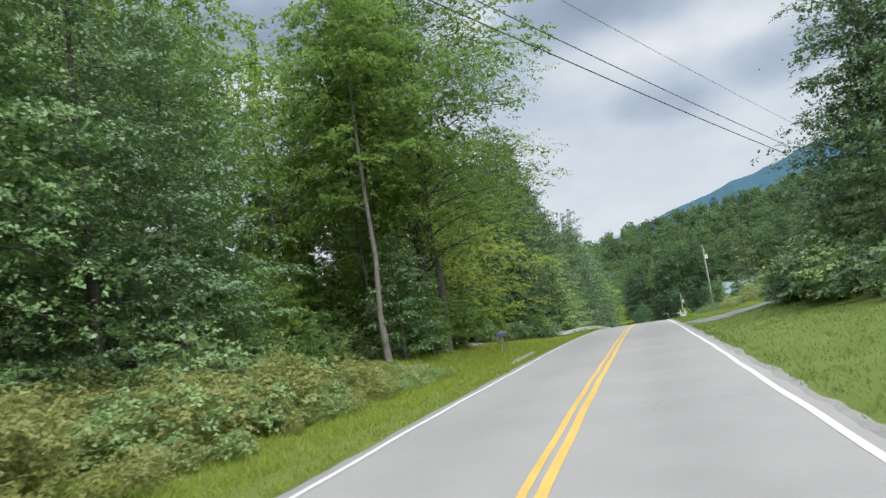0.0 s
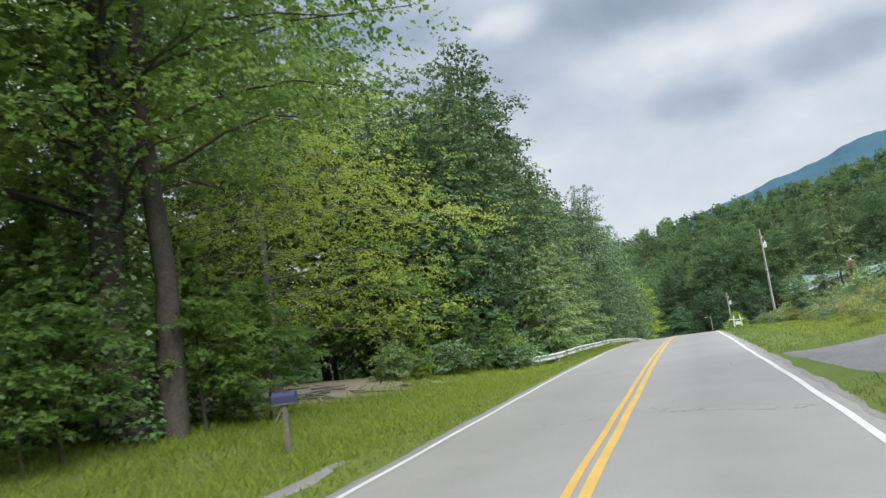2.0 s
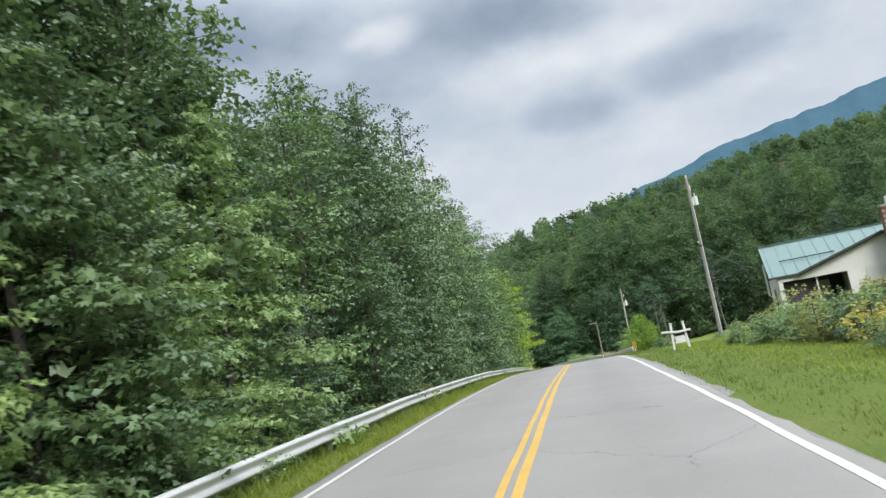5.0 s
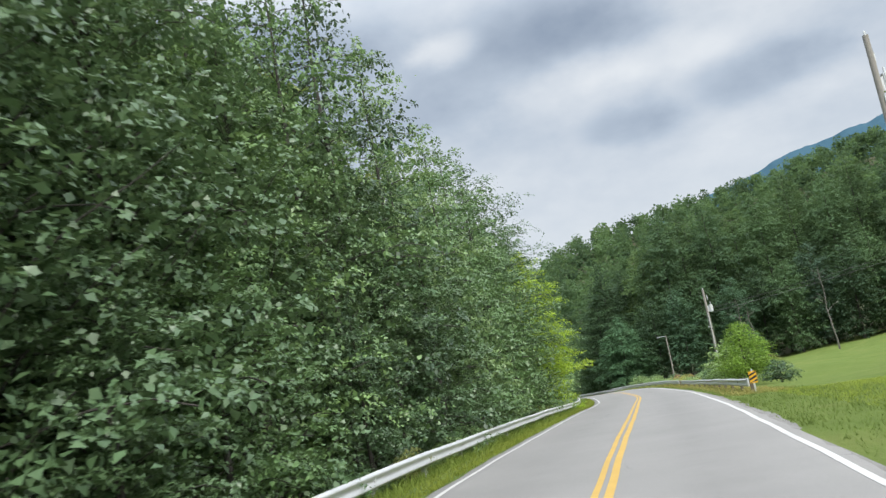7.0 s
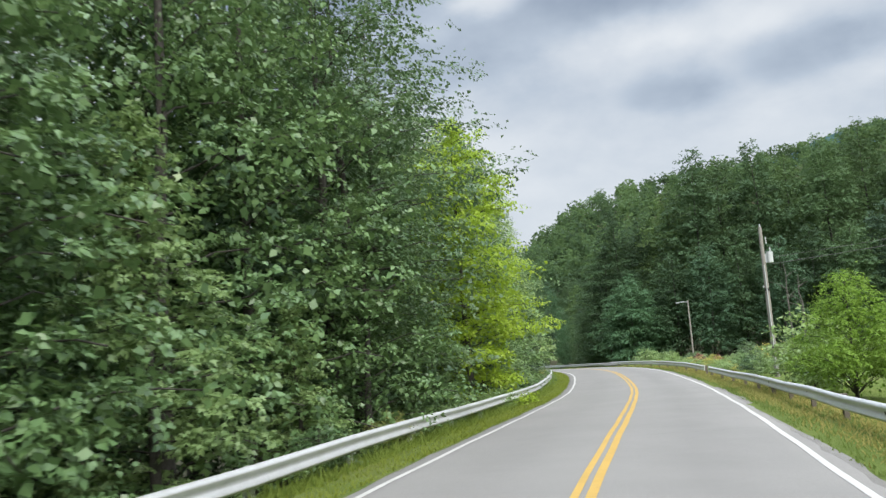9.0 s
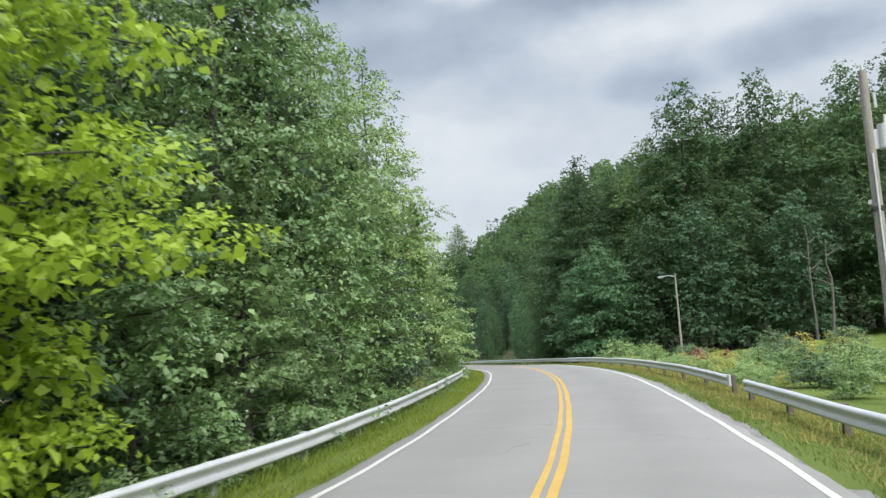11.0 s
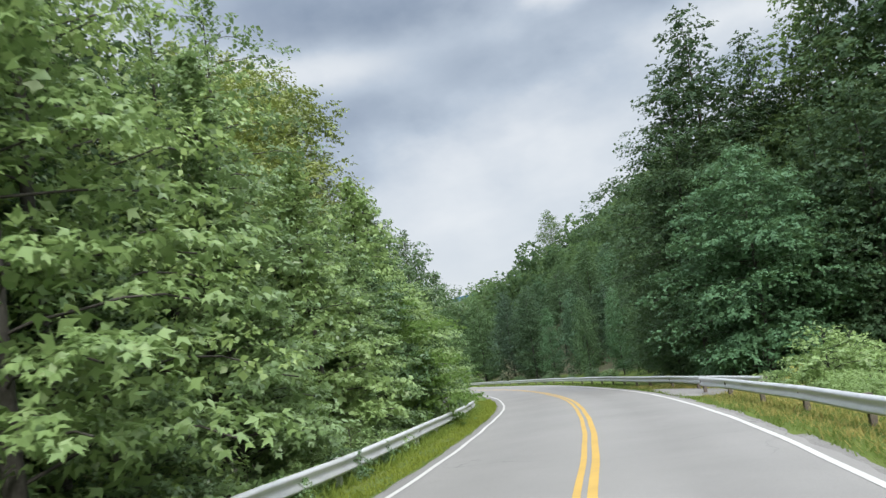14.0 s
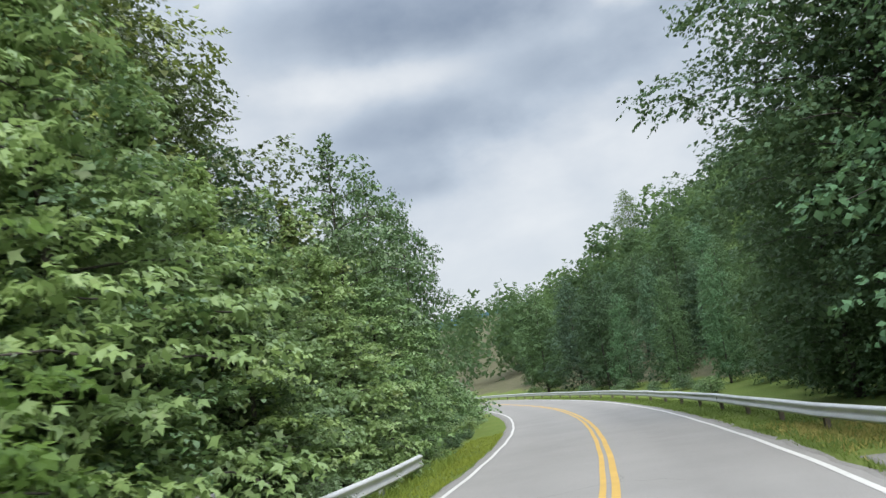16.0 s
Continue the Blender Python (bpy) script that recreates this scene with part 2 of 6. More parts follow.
def mat_asphalt():
    m, nt, b = principled("worn_asphalt", 0.86, 0.3)
    p = position(nt)
    c1, _ = noise_ramp(nt, p, 0.35, [(0.3, (0.17, 0.165, 0.157)), (0.7, (0.212, 0.205, 0.195))], 5.0)
    c2, f2 = noise_ramp(nt, p, 60.0, [(0.3, (0.1, 0.098, 0.094)), (0.7, (0.275, 0.267, 0.255))], 3.0, 0.8)
    c = mix(nt, 0.3, c1, c2)
    # wheel tracks and oil strip from the lateral coordinate
    at = nt.nodes.new("ShaderNodeAttribute")
    at.attribute_name = "wear"
    c = mix(nt, mix(nt, 1.0, at.outputs["Color"], noise_ramp(nt, p, 0.8, [(0.3, (0.3,) * 3), (0.7, (1, 1, 1))])[0], "MULTIPLY"), c, (0.132, 0.128, 0.122))
    # cracks
    v = nt.nodes.new("ShaderNodeTexVoronoi")
    v.feature = "DISTANCE_TO_EDGE"
    v.inputs["Scale"].default_value = 0.22
    w = nt.nodes.new("ShaderNodeVectorMath")
    w.operation = "ADD"
    n = nt.nodes.new("ShaderNodeTexNoise")
    n.inputs["Scale"].default_value = 1.1
    n.inputs["Detail"].default_value = 6
    nt.links.new(p, n.inputs["Vector"])
    nt.links.new(p, w.inputs[0])
    nt.links.new(n.outputs["Color"], w.inputs[1])
    nt.links.new(w.outputs[0], v.inputs["Vector"])
    lt = nt.nodes.new("ShaderNodeMath")
    lt.operation = "LESS_THAN"
    lt.inputs[1].default_value = 0.0022
    nt.links.new(v.outputs["Distance"], lt.inputs[0])
    pick, pf = noise_ramp(nt, p, 0.12, [(0.55, (0, 0, 0)), (0.6, (0.6, 0.6, 0.6))], 2.0)
    crack = mix(nt, 1.0, lt.outputs[0], pick, "MULTIPLY")
    c = mix(nt, crack, c, (0.07, 0.07, 0.07))
    nt.links.new(c, b.inputs["Base Color"])
    bump(nt, b, f2, 0.25, 0.006)
    return m


def mat_paint(name, col, under, wear):
    m, nt, b = principled(name, 0.7, 0.3)
    p = position(nt)
    c1, _ = noise_ramp(nt, p, 1.2, [(0.3, tuple(0.82 * v for v in col)), (0.7, col)], 4)
    f, _ = noise_ramp(nt, p, 9.0, [(0.6 - wear, (0, 0, 0)), (0.68 - wear * 0.5, (1, 1, 1))], 6, 0.75)
    nt.links.new(mix(nt, f, under, c1), b.inputs["Base Color"])
    return m


ASPHALT = mat_asphalt()
WHITE_LINE = mat_paint("white_line_paint", (0.46, 0.455, 0.435), (0.26, 0.255, 0.245), 0.46)
YELLOW_LINE = mat_paint("yellow_line_paint", (0.43, 0.275, 0.062), (0.27, 0.195, 0.09), 0.42)
GRAVEL = mat_two_scale("gravel", [(0.3, (0.136, 0.13, 0.124)), (0.7, (0.223, 0.217, 0.205))],
                       [(0.3, (0.0992, 0.093, 0.0868)), (0.7, (0.279, 0.273, 0.26))], 1.2, 35.0, 0.95, 0.2, 0, 0.8, 0.03)


def mat_ground():
    m, nt, b = principled("verge_and_forest_ground", 0.95, 0.12)
    p = position(nt)
    g1, _ = noise_ramp(nt, p, 0.45, [(0.3, (0.07, 0.108, 0.02)), (0.5, (0.098, 0.138, 0.028)), (0.7, (0.145, 0.162, 0.046))], 6)
    g2, f2 = noise_ramp(nt, p, 11.0, [(0.3, (0.06, 0.095, 0.018)), (0.7, (0.13, 0.165, 0.045))], 5, 0.75)
    grass = mix(nt, 0.45, g1, g2)
    d1, _ = noise_ramp(nt, p, 0.9, [(0.3, (0.075, 0.066, 0.042)), (0.5, (0.07, 0.082, 0.036)), (0.7, (0.13, 0.112, 0.074))], 6)
    d2, _ = noise_ramp(nt, p, 14.0, [(0.35, (0.045, 0.042, 0.025)), (0.7, (0.15, 0.132, 0.09))], 5, 0.7)
    soil = mix(nt, 0.5, d1, d2)
    s1, _ = noise_ramp(nt, p, 1.0, [(0.3, (0.2, 0.168, 0.125)), (0.7, (0.33, 0.285, 0.22))], 6)
    s2, _ = noise_ramp(nt, p, 18.0, [(0.3, (0.13, 0.105, 0.077)), (0.7, (0.36, 0.32, 0.26))], 5, 0.8)
    bare = mix(nt, 0.5, s1, s2)

    def zone(name):
        a = nt.nodes.new("ShaderNodeAttribute")
        a.attribute_name = name
        r = nt.nodes.new("ShaderNodeMath")
        r.operation = "ADD"
        n = nt.nodes.new("ShaderNodeTexNoise")
        n.inputs["Scale"].default_value = 1.3
        n.inputs["Detail"].default_value = 5
        nt.links.new(p, n.inputs["Vector"])
        sh = nt.nodes.new("ShaderNodeMath")
        sh.operation = "MULTIPLY_ADD"
        sh.inputs[1].default_value = 0.9
        sh.inputs[2].default_value = -0.45
        nt.links.new(n.outputs["Fac"], sh.inputs[0])
        nt.links.new(a.outputs["Fac"], r.inputs[0])
        nt.links.new(sh.outputs[0], r.inputs[1])
        st = nt.nodes.new("ShaderNodeMapRange")
        st.inputs["From Min"].default_value, st.inputs["From Max"].default_value = 0.35, 0.65
        nt.links.new(r.outputs[0], st.inputs["Value"])
        return st.outputs[0]
    c = mix(nt, zone("forest"), grass, soil)
    c = mix(nt, zone("bare"), c, bare)
    nt.links.new(c, b.inputs["Base Color"])
    bump(nt, b, f2, 0.9, 0.06)
    return m


GROUND = mat_ground()
GALVANISED = mat_two_scale("galvanised_steel", [(0.3, (0.44, 0.45, 0.46)), (0.7, (0.6, 0.61, 0.62))],
                           [(0.3, (0.46, 0.47, 0.48)), (0.7, (0.7, 0.71, 0.72))], 1.5, 30.0, 0.42, 0.5, 0.4, 0.1, 0.004)
POST_WOOD = mat_two_scale("weathered_post_wood", [(0.3, (0.084, 0.07, 0.056)), (0.7, (0.154, 0.133, 0.112))],
                          [(0.3, (0.056, 0.049, 0.042)), (0.7, (0.182, 0.161, 0.14))], 3.0, 40.0, 0.9, 0.15, 0, 0.5, 0.01)
POLE_WOOD = mat_two_scale("grey_pole_wood", [(0.3, (0.19, 0.178, 0.16)), (0.7, (0.29, 0.275, 0.25))],
                          [(0.3, (0.14, 0.13, 0.115)), (0.7, (0.33, 0.31, 0.285))], 1.0, 25.0, 0.9, 0.15, 0, 0.4, 0.01)
WHITE_PAINT = mat_two_scale("weathered_white_paint", [(0.3, (0.462, 0.462, 0.448)), (0.7, (0.56, 0.56, 0.553))],
                            [(0.3, (0.406, 0.399, 0.378)), (0.7, (0.574, 0.574, 0.56))], 1.2, 14.0, 0.75, 0.25, 0, 0.2, 0.004)
GREEN_ROOF = mat_two_scale("pale_green_metal_roof", [(0.3, (0.084, 0.14, 0.133)), (0.7, (0.119, 0.182, 0.168))],
                           [(0.3, (0.084, 0.14, 0.13)), (0.7, (0.133, 0.196, 0.182))], 0.8, 10.0, 0.45, 0.4, 0.15, 0.1, 0.004)
DARK_TRIM = mat_two_scale("dark_trim", [(0.3, (0.03, 0.035, 0.035)), (0.7, (0.06, 0.06, 0.06))],
                          [(0.3, (0.02, 0.02, 0.02)), (0.7, (0.07, 0.07, 0.07))], 2, 20, 0.7)
CURTAIN = mat_two_scale("dusky_cloth", [(0.3, (0.05, 0.042, 0.055)), (0.7, (0.085, 0.072, 0.088))],
                        [(0.3, (0.04, 0.034, 0.045)), (0.7, (0.1, 0.085, 0.1))], 2, 14, 0.95)
PORCH_DARK = mat_two_scale("dark_stained_boards", [(0.3, (0.06, 0.05, 0.055)), (0.7, (0.13, 0.11, 0.11))],
                           [(0.3, (0.04, 0.035, 0.035)), (0.7, (0.16, 0.13, 0.12))], 2, 20, 0.85)
BRICK = mat_two_scale("red_chimney_brick", [(0.3, (0.14, 0.0525, 0.035)), (0.7, (0.21, 0.084, 0.056))],
                      [(0.3, (0.105, 0.042, 0.0315)), (0.7, (0.238, 0.112, 0.077))], 3, 26, 0.9)
MORTAR = mat_two_scale("mortar", [(0.3, (0.21, 0.196, 0.175)), (0.7, (0.28, 0.266, 0.238))],
                       [(0.3, (0.175, 0.161, 0.147)), (0.7, (0.294, 0.28, 0.259))], 3, 40, 0.95)
SIGN_YELLOW = mat_two_scale("sign_yellow", [(0.3, (0.525, 0.28, 0.014)), (0.7, (0.595, 0.336, 0.021))],
                            [(0.3, (0.49, 0.266, 0.014)), (0.7, (0.595, 0.35, 0.028))], 2, 20, 0.5)
SIGN_BLACK = mat_two_scale("sign_black", [(0.3, (0.015, 0.015, 0.015)), (0.7, (0.03, 0.03, 0.03))],
                           [(0.3, (0.012, 0.012, 0.012)), (0.7, (0.035, 0.035, 0.035))], 2, 20, 0.5)
BOX_NAVY = mat_two_scale("navy_mailbox_metal", [(0.3, (0.02, 0.025, 0.07)), (0.7, (0.035, 0.04, 0.1))],
                         [(0.3, (0.015, 0.02, 0.05)), (0.7, (0.05, 0.055, 0.12))], 3, 25, 0.45, 0.4)
BOX_GREY = mat_two_scale("grey_mailbox_metal", [(0.3, (0.12, 0.125, 0.13)), (0.7, (0.19, 0.195, 0.2))],
                         [(0.3, (0.09, 0.092, 0.095)), (0.7, (0.24, 0.245, 0.25))], 3, 25, 0.45, 0.4)
STEEL_GREY = mat_two_scale("grey_transformer_paint", [(0.3, (0.42, 0.44, 0.45)), (0.7, (0.55, 0.57, 0.58))],
                           [(0.3, (0.38, 0.4, 0.41)), (0.7, (0.58, 0.6, 0.6))], 2, 20, 0.55, 0.4, 0.2)
WIRE = mat_two_scale("wire_black", [(0.3, (0.05, 0.05, 0.05)), (0.7, (0.1, 0.1, 0.1))],
                     [(0.3, (0.04, 0.04, 0.04)), (0.7, (0.1, 0.1, 0.1))], 2, 20, 0.6)
GLASS_DARK, _nt, _b = principled("window_glass", 0.08, 0.6)
_b.inputs["Base Color"].default_value = (0.03, 0.035, 0.04, 1)


# wooded ridge whose base colours carry the blue of the distance haze
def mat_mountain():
    m, nt, b = principled("far_mountain_haze_blue", 1.0, 0.0)
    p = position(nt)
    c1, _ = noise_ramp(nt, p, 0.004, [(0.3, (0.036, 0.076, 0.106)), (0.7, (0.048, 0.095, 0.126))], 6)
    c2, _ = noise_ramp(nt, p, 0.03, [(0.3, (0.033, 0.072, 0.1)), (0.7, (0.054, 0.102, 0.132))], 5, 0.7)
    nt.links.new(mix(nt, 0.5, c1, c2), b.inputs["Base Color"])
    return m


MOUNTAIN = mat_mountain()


# ------------------------------------------------------------------ road line and terrain
ROAD_KNOTS = np.array([
    (-1.3, -80, -4.0), (-1.3, -30, -1.55), (-1.25, 0, 0.0), (-1.18, 28.2, 1.15), (-1.04, 56.9, 2.08), (-0.7, 85.7, 2.67),
    (-0.07, 113.7, 2.63), (0.51, 140.6, 1.94), (0.62, 166.2, 1.03), (-1.31, 190.8, 0.46), (-5.5, 215.0, -0.40),
    (-12.05, 238.9, -1.48), (-21, 262, -2.4), (-32.5, 284, -3.2), (-46.5, 305, -3.8), (-63, 324, -4.3), (-82, 341, -4.6)])


def catmull(k, step=0.25):
    out = []
    for i in range(1, len(k) - 2):
        p0, p1, p2, p3 = k[i - 1:i + 3]
        n = max(2, int(np.linalg.norm(p2 - p1) / step))
        t = (np.arange(n) / n)[:, None]
        out.append(0.5 * (2 * p1 + (p2 - p0) * t + (2 * p0 - 5 * p1 + 4 * p2 - p3) * t ** 2 + (3 * p1 - p0 - 3 * p2 + p3) * t ** 3))
    return np.vstack(out)


CEN = catmull(ROAD_KNOTS)
ARC = np.r_[0, np.cumsum(np.linalg.norm(np.diff(CEN[:, :2], axis=0), axis=1))]
ARC -= ARC[np.abs(CEN[:, 1]).argmin()]
TAN = np.gradient(CEN[:, :2], axis=0)
TAN /= np.linalg.norm(TAN, axis=1)[:, None]


def road_at(s, lat=0.0, h=0.0):
    """World place at s metres along the centre line, lat metres to its right, h above the road."""
    s, lat, h = np.broadcast_arrays(np.asarray(s, float), lat, h)
    x, y, z = (np.interp(s, ARC, CEN[:, i]) for i in range(3))
    tx, ty = np.interp(s, ARC, TAN[:, 0]), np.interp(s, ARC, TAN[:, 1])
    return np.stack([x + ty * lat, y - tx * lat, z + h], -1)


def road_heading(s):
    return math.degrees(math.atan2(-np.interp(s, ARC, TAN[:, 0]), np.interp(s, ARC, TAN[:, 1])))


def road_coords(x, y):
    """s, lat and the road's height for world places."""
    x, y = np.asarray(x, float).ravel(), np.asarray(y, float).ravel()
    c, tn, ar = CEN[::6], TAN[::6], ARC[::6]
    s, lat, z = np.empty(len(x)), np.empty(len(x)), np.empty(len(x))
    for a in range(0, len(x), 20000):
        xs, ys = x[a:a + 20000, None], y[a:a + 20000, None]
        k = ((xs - c[None, :, 0]) ** 2 + (ys - c[None, :, 1]) ** 2).argmin(1)
        dx, dy = xs[:, 0] - c[k, 0], ys[:, 0] - c[k, 1]
        along = dx * tn[k, 0] + dy * tn[k, 1]
        s[a:a + 20000] = ar[k] + along
        lat[a:a + 20000] = dx * tn[k, 1] - dy * tn[k, 0]
    z = np.interp(s, ARC, CEN[:, 2])
    return s, lat, z


def smooth(v, a, b):
    t = np.clip((np.asarray(v, float) - a) / (b - a), 0, 1)
    return t * t * (3 - 2 * t)


def lumps(x, y, size):
    return np.sin(x / size * 1.3 + 1.7 * np.sin(y / size * 0.7)) * np.cos(y / size * 1.1 + 1.3 * np.sin(x / size * 0.9 + 2))


def terrain(x, y):
    x, y = np.asarray(x, float), np.asarray(y, float)
    shape = x.shape
    x, y = x.ravel(), y.ravel()
    s, lat, zr = road_coords(x, y)
    woods = np.interp(lat, [-900, -400, -150, -60, -30, -14, -9, -6.2, -4.6, -3.1], [60, 45, 22, 0, -2.4, -2.5, -1.7, -0.5, -0.15, -0.03])
    clear = np.interp(lat, [-900, -400, -150, -60, -30, -16, -10, -6.2, -4.6, -3.1], [60, 45, 22, 5, 2.2, 1.0, 0.55, -0.05, -0.1, -0.03])
    left = clear + (woods - clear) * smooth(s, 62, 73)
    bank = np.interp(lat, [3.3, 5, 8, 12, 18, 35, 60, 120, 250, 900], [-0.03, 0.06, 0.4, 0.8, 1.2, 3.5, 8, 16, 30, 45])
    yard = np.interp(lat, [3.3, 5, 8, 12, 18, 35, 60, 120, 250, 900], [-0.03, 0.0, -0.05, -0.1, 0.3, 3.0, 10, 26, 48, 60])
    bank = bank + (yard - bank) * smooth(s, 58, 82)
    bank = bank + 1.1 * np.exp(-((s - 72) / 11) ** 2) * np.exp(-((lat - 15) / 4.5) ** 2)
    bank = bank + 0.4 * np.exp(-((s - 40.5) / 4.5) ** 2) * np.exp(-((lat - 9.5) / 3.2) ** 2)
    field = np.interp(lat, [3.3, 5, 7, 10, 30, 50, 80, 150, 250, 900], [-0.03, -0.16, -0.35, -0.4, 0.2, 2, 7, 22, 45, 60])
    right = bank + (field - bank) * smooth(s, 112, 145)
    h = np.where(lat < 0, left, right)
    h = np.where(np.abs(lat) < 3.3, -0.15, h)
    far = smooth(np.abs(lat), 5, 14)
    h = h + far * (0.12 * lumps(x, y, 3.1) + 0.35 * lumps(x + 5, y, 11)) + smooth(np.abs(lat), 40, 90) * 2.5 * lumps(x, y, 47)
    hill = 0.122 * np.clip(y - 255, 0, 260) * smooth(x, -75, -15) * smooth(np.abs(lat), 10, 40)
    return (zr + h + hill * (y > 240)).reshape(shape)


def mesh_np(name, verts, faces, mat, smooth_shade=False, parent=None, attrs=None):
    """A mesh object from vertex and face arrays (all faces of one size, or a list of arrays)."""
    me = bpy.data.meshes.new(name)
    verts = np.ascontiguousarray(verts, np.float32)
    groups = faces if isinstance(faces, list) else [faces]
    groups = [np.asarray(f, np.int32) for f in groups if len(f)]
    loops = np.concatenate([f.ravel() for f in groups])
    sizes = np.concatenate([np.full(len(f), f.shape[1], np.int32) for f in groups])
    starts = np.r_[0, np.cumsum(sizes)[:-1]].astype(np.int32)
    me.vertices.add(len(verts))
    me.vertices.foreach_set("co", verts.ravel())
    me.loops.add(len(loops))
    me.loops.foreach_set("vertex_index", loops)
    me.polygons.add(len(sizes))
    me.polygons.foreach_set("loop_start", starts)
    me.polygons.foreach_set("loop_total", sizes)
    me.update(calc_edges=True)
    me.validate()
    if smooth_shade:
        me.polygons.foreach_set("use_smooth", np.ones(len(sizes), bool))
    for key, vals in (attrs or {}).items():
        a = me.attributes.new(key, "FLOAT", "POINT")
        a.data.foreach_set("value", np.ascontiguousarray(vals, np.float32).ravel())
    me.materials.append(mat)
    ob = new(name, me)
    if parent is not None:
        ob.parent = parent
    return ob


def grid_faces(nr, nc):
    i = np.arange((nr - 1) * nc).reshape(nr - 1, nc)[:, :-1].ravel()
    return np.stack([i, i + 1, i + nc + 1, i + nc], 1)


def part(name, bm, mat, parent, label=""):
    me = bpy.data.meshes.new(name)
    bm.to_mesh(me)
    bm.free()
    me.materials.append(mat)
    ob = new(name, me)
    ob.parent = parent
    return tagged(ob, label)


def box_bm(sx, sy, sz, x=0, y=0, z=0, bevel=0.0, rot=None):
    """A box of that size, centred on x, y and standing on z."""
    bm = bmesh.new()
    bmesh.ops.create_cube(bm, size=1)
    bmesh.ops.scale(bm, vec=(sx, sy, sz), verts=bm.verts)
    if bevel:
        bmesh.ops.bevel(bm, geom=bm.edges[:], offset=bevel, segments=2, affect="EDGES")
    if rot is not None:
        bmesh.ops.transform(bm, matrix=rot, verts=bm.verts)
    bmesh.ops.translate(bm, vec=(x, y, z + sz / 2), verts=bm.verts)
    return bm


def tube_np(points, radii, sides=7):
    """Vertices and quads of a tapered tube along points."""
    p = np.asarray(points, float)
    r = np.asarray(radii, float)
    d = np.gradient(p, axis=0)
    d /= np.linalg.norm(d, axis=1)[:, None] + 1e-9
    ref = np.where(np.abs(d[:, 2:3]) > 0.9, np.array([[1.0, 0, 0]]), np.array([[0, 0, 1.0]]))
    u = np.cross(d, ref)
    u /= np.linalg.norm(u, axis=1)[:, None]
    v = np.cross(d, u)
    a = np.arange(sides) / sides * 2 * np.pi
    ring = p[:, None] + r[:, None, None] * (np.cos(a)[None, :, None] * u[:, None] + np.sin(a)[None, :, None] * v[:, None])
    n = len(p)
    i = np.arange((n - 1) * sides)
    row, col = i // sides, i % sides
    nxt = row * sides + (col + 1) % sides
    faces = np.stack([i, nxt, nxt + sides, i + sides], 1)
    return ring.reshape(-1, 3), faces


def join_np(pieces):
    vs, fs, n = [], [], 0
    for v, f in pieces:
        vs.append(v)
        fs.append(f + n)
        n += len(v)
    return np.vstack(vs), np.vstack(fs)


# ------------------------------------------------------------------ ground, road, mountain
def spread(a, b, fine, far, grow=1.16):
    line = list(np.arange(a, b + fine / 2, fine))
    step, lo, hi = fine, line[0], line[-1]
    while hi < far[1]:
        step *= grow
        hi += step
        line.append(hi)
    step = fine
    while lo > far[0]:
        step *= grow
        lo -= step
        line.insert(0, lo)
    return np.array(line)


GX = spread(-52, 15, 0.7, (-4500, 4500))
GY = spread(-45, 300, 1.5, (-2500, 4800))
gx, gy = np.meshgrid(GX, GY)
gz = terrain(gx, gy)
g_s, g_lat, _ = road_coords(gx, gy)
forest = np.where(g_lat < 0, smooth(-g_lat, 6.0, 8.5), smooth(g_lat, 38, 60))
forest = np.where((g_lat < 0) & (g_s < 62), smooth(-g_lat, 10.5, 14.5), forest)
forest = np.where((g_lat > 0) & (g_s > 222), np.maximum(forest, smooth(g_lat, 12, 16) * smooth(g_s, 222, 232)), forest)
bare = np.exp(-(((g_s - 55) / 6) ** 2 + ((g_lat + 13) / 4.6) ** 2)) * 1.25
tagged(mesh_np("ground", np.stack([gx, gy, gz], -1).reshape(-1, 3), grid_faces(len(GY), len(GX)), GROUND, True,
               attrs={"forest": forest, "bare": bare}), "grassy verges and leaf-strewn forest floor", "ground", kind="structure")

rs = np.arange(-28, 335, 0.6)
edge_l = -3.14 - 0.025 * np.sin(rs * 2.9) - 0.02 * np.sin(rs * 4.7 + 1)
edge_r = 3.19 + 0.03 * np.sin(rs * 2.3 + 2) + 0.025 * np.sin(rs * 4.1)
cols = [np.array([0, 0.03])[0] + edge_l - 0.12] + [edge_l + (edge_r - edge_l) * f for f in np.linspace(0, 1, 15)] + [edge_r + 0.12]
lat_grid = np.stack(cols, 1)
hgt = np.full(lat_grid.shape, 0.0) - 0.012 * np.abs(lat_grid)
hgt[:, 0] = hgt[:, -1] = -0.16
rv = road_at(np.repeat(rs[:, None], lat_grid.shape[1], 1), lat_grid, hgt)
wear = 0.55 * np.exp(-((lat_grid - 1.5) / 0.55) ** 2) + 0.35 * np.exp(-((lat_grid + 1.5) / 0.6) ** 2)
tagged(mesh_np("road", rv.reshape(-1, 3), grid_faces(*lat_grid.shape), ASPHALT, True, attrs={"wear": wear}),
       "worn grey asphalt country road with fine cracks", "road", kind="structure")


def road_strip(name, lat, width, mat, label, s0=-27.0, s1=333.0, h=0.005, wobble=0.01):
    s = np.arange(s0, s1, 0.6)
    off = lat + wobble * np.sin(s * 0.31) + wobble * 0.6 * np.sin(s * 1.3)
    l2 = np.stack([off - width / 2, off + width / 2], 1)
    v = road_at(np.stack([s, s], 1), l2, h - 0.012 * np.abs(l2))
    return tagged(mesh_np(name, v.reshape(-1, 3), grid_faces(len(s), 2), mat), label, "road marking", kind="structure")




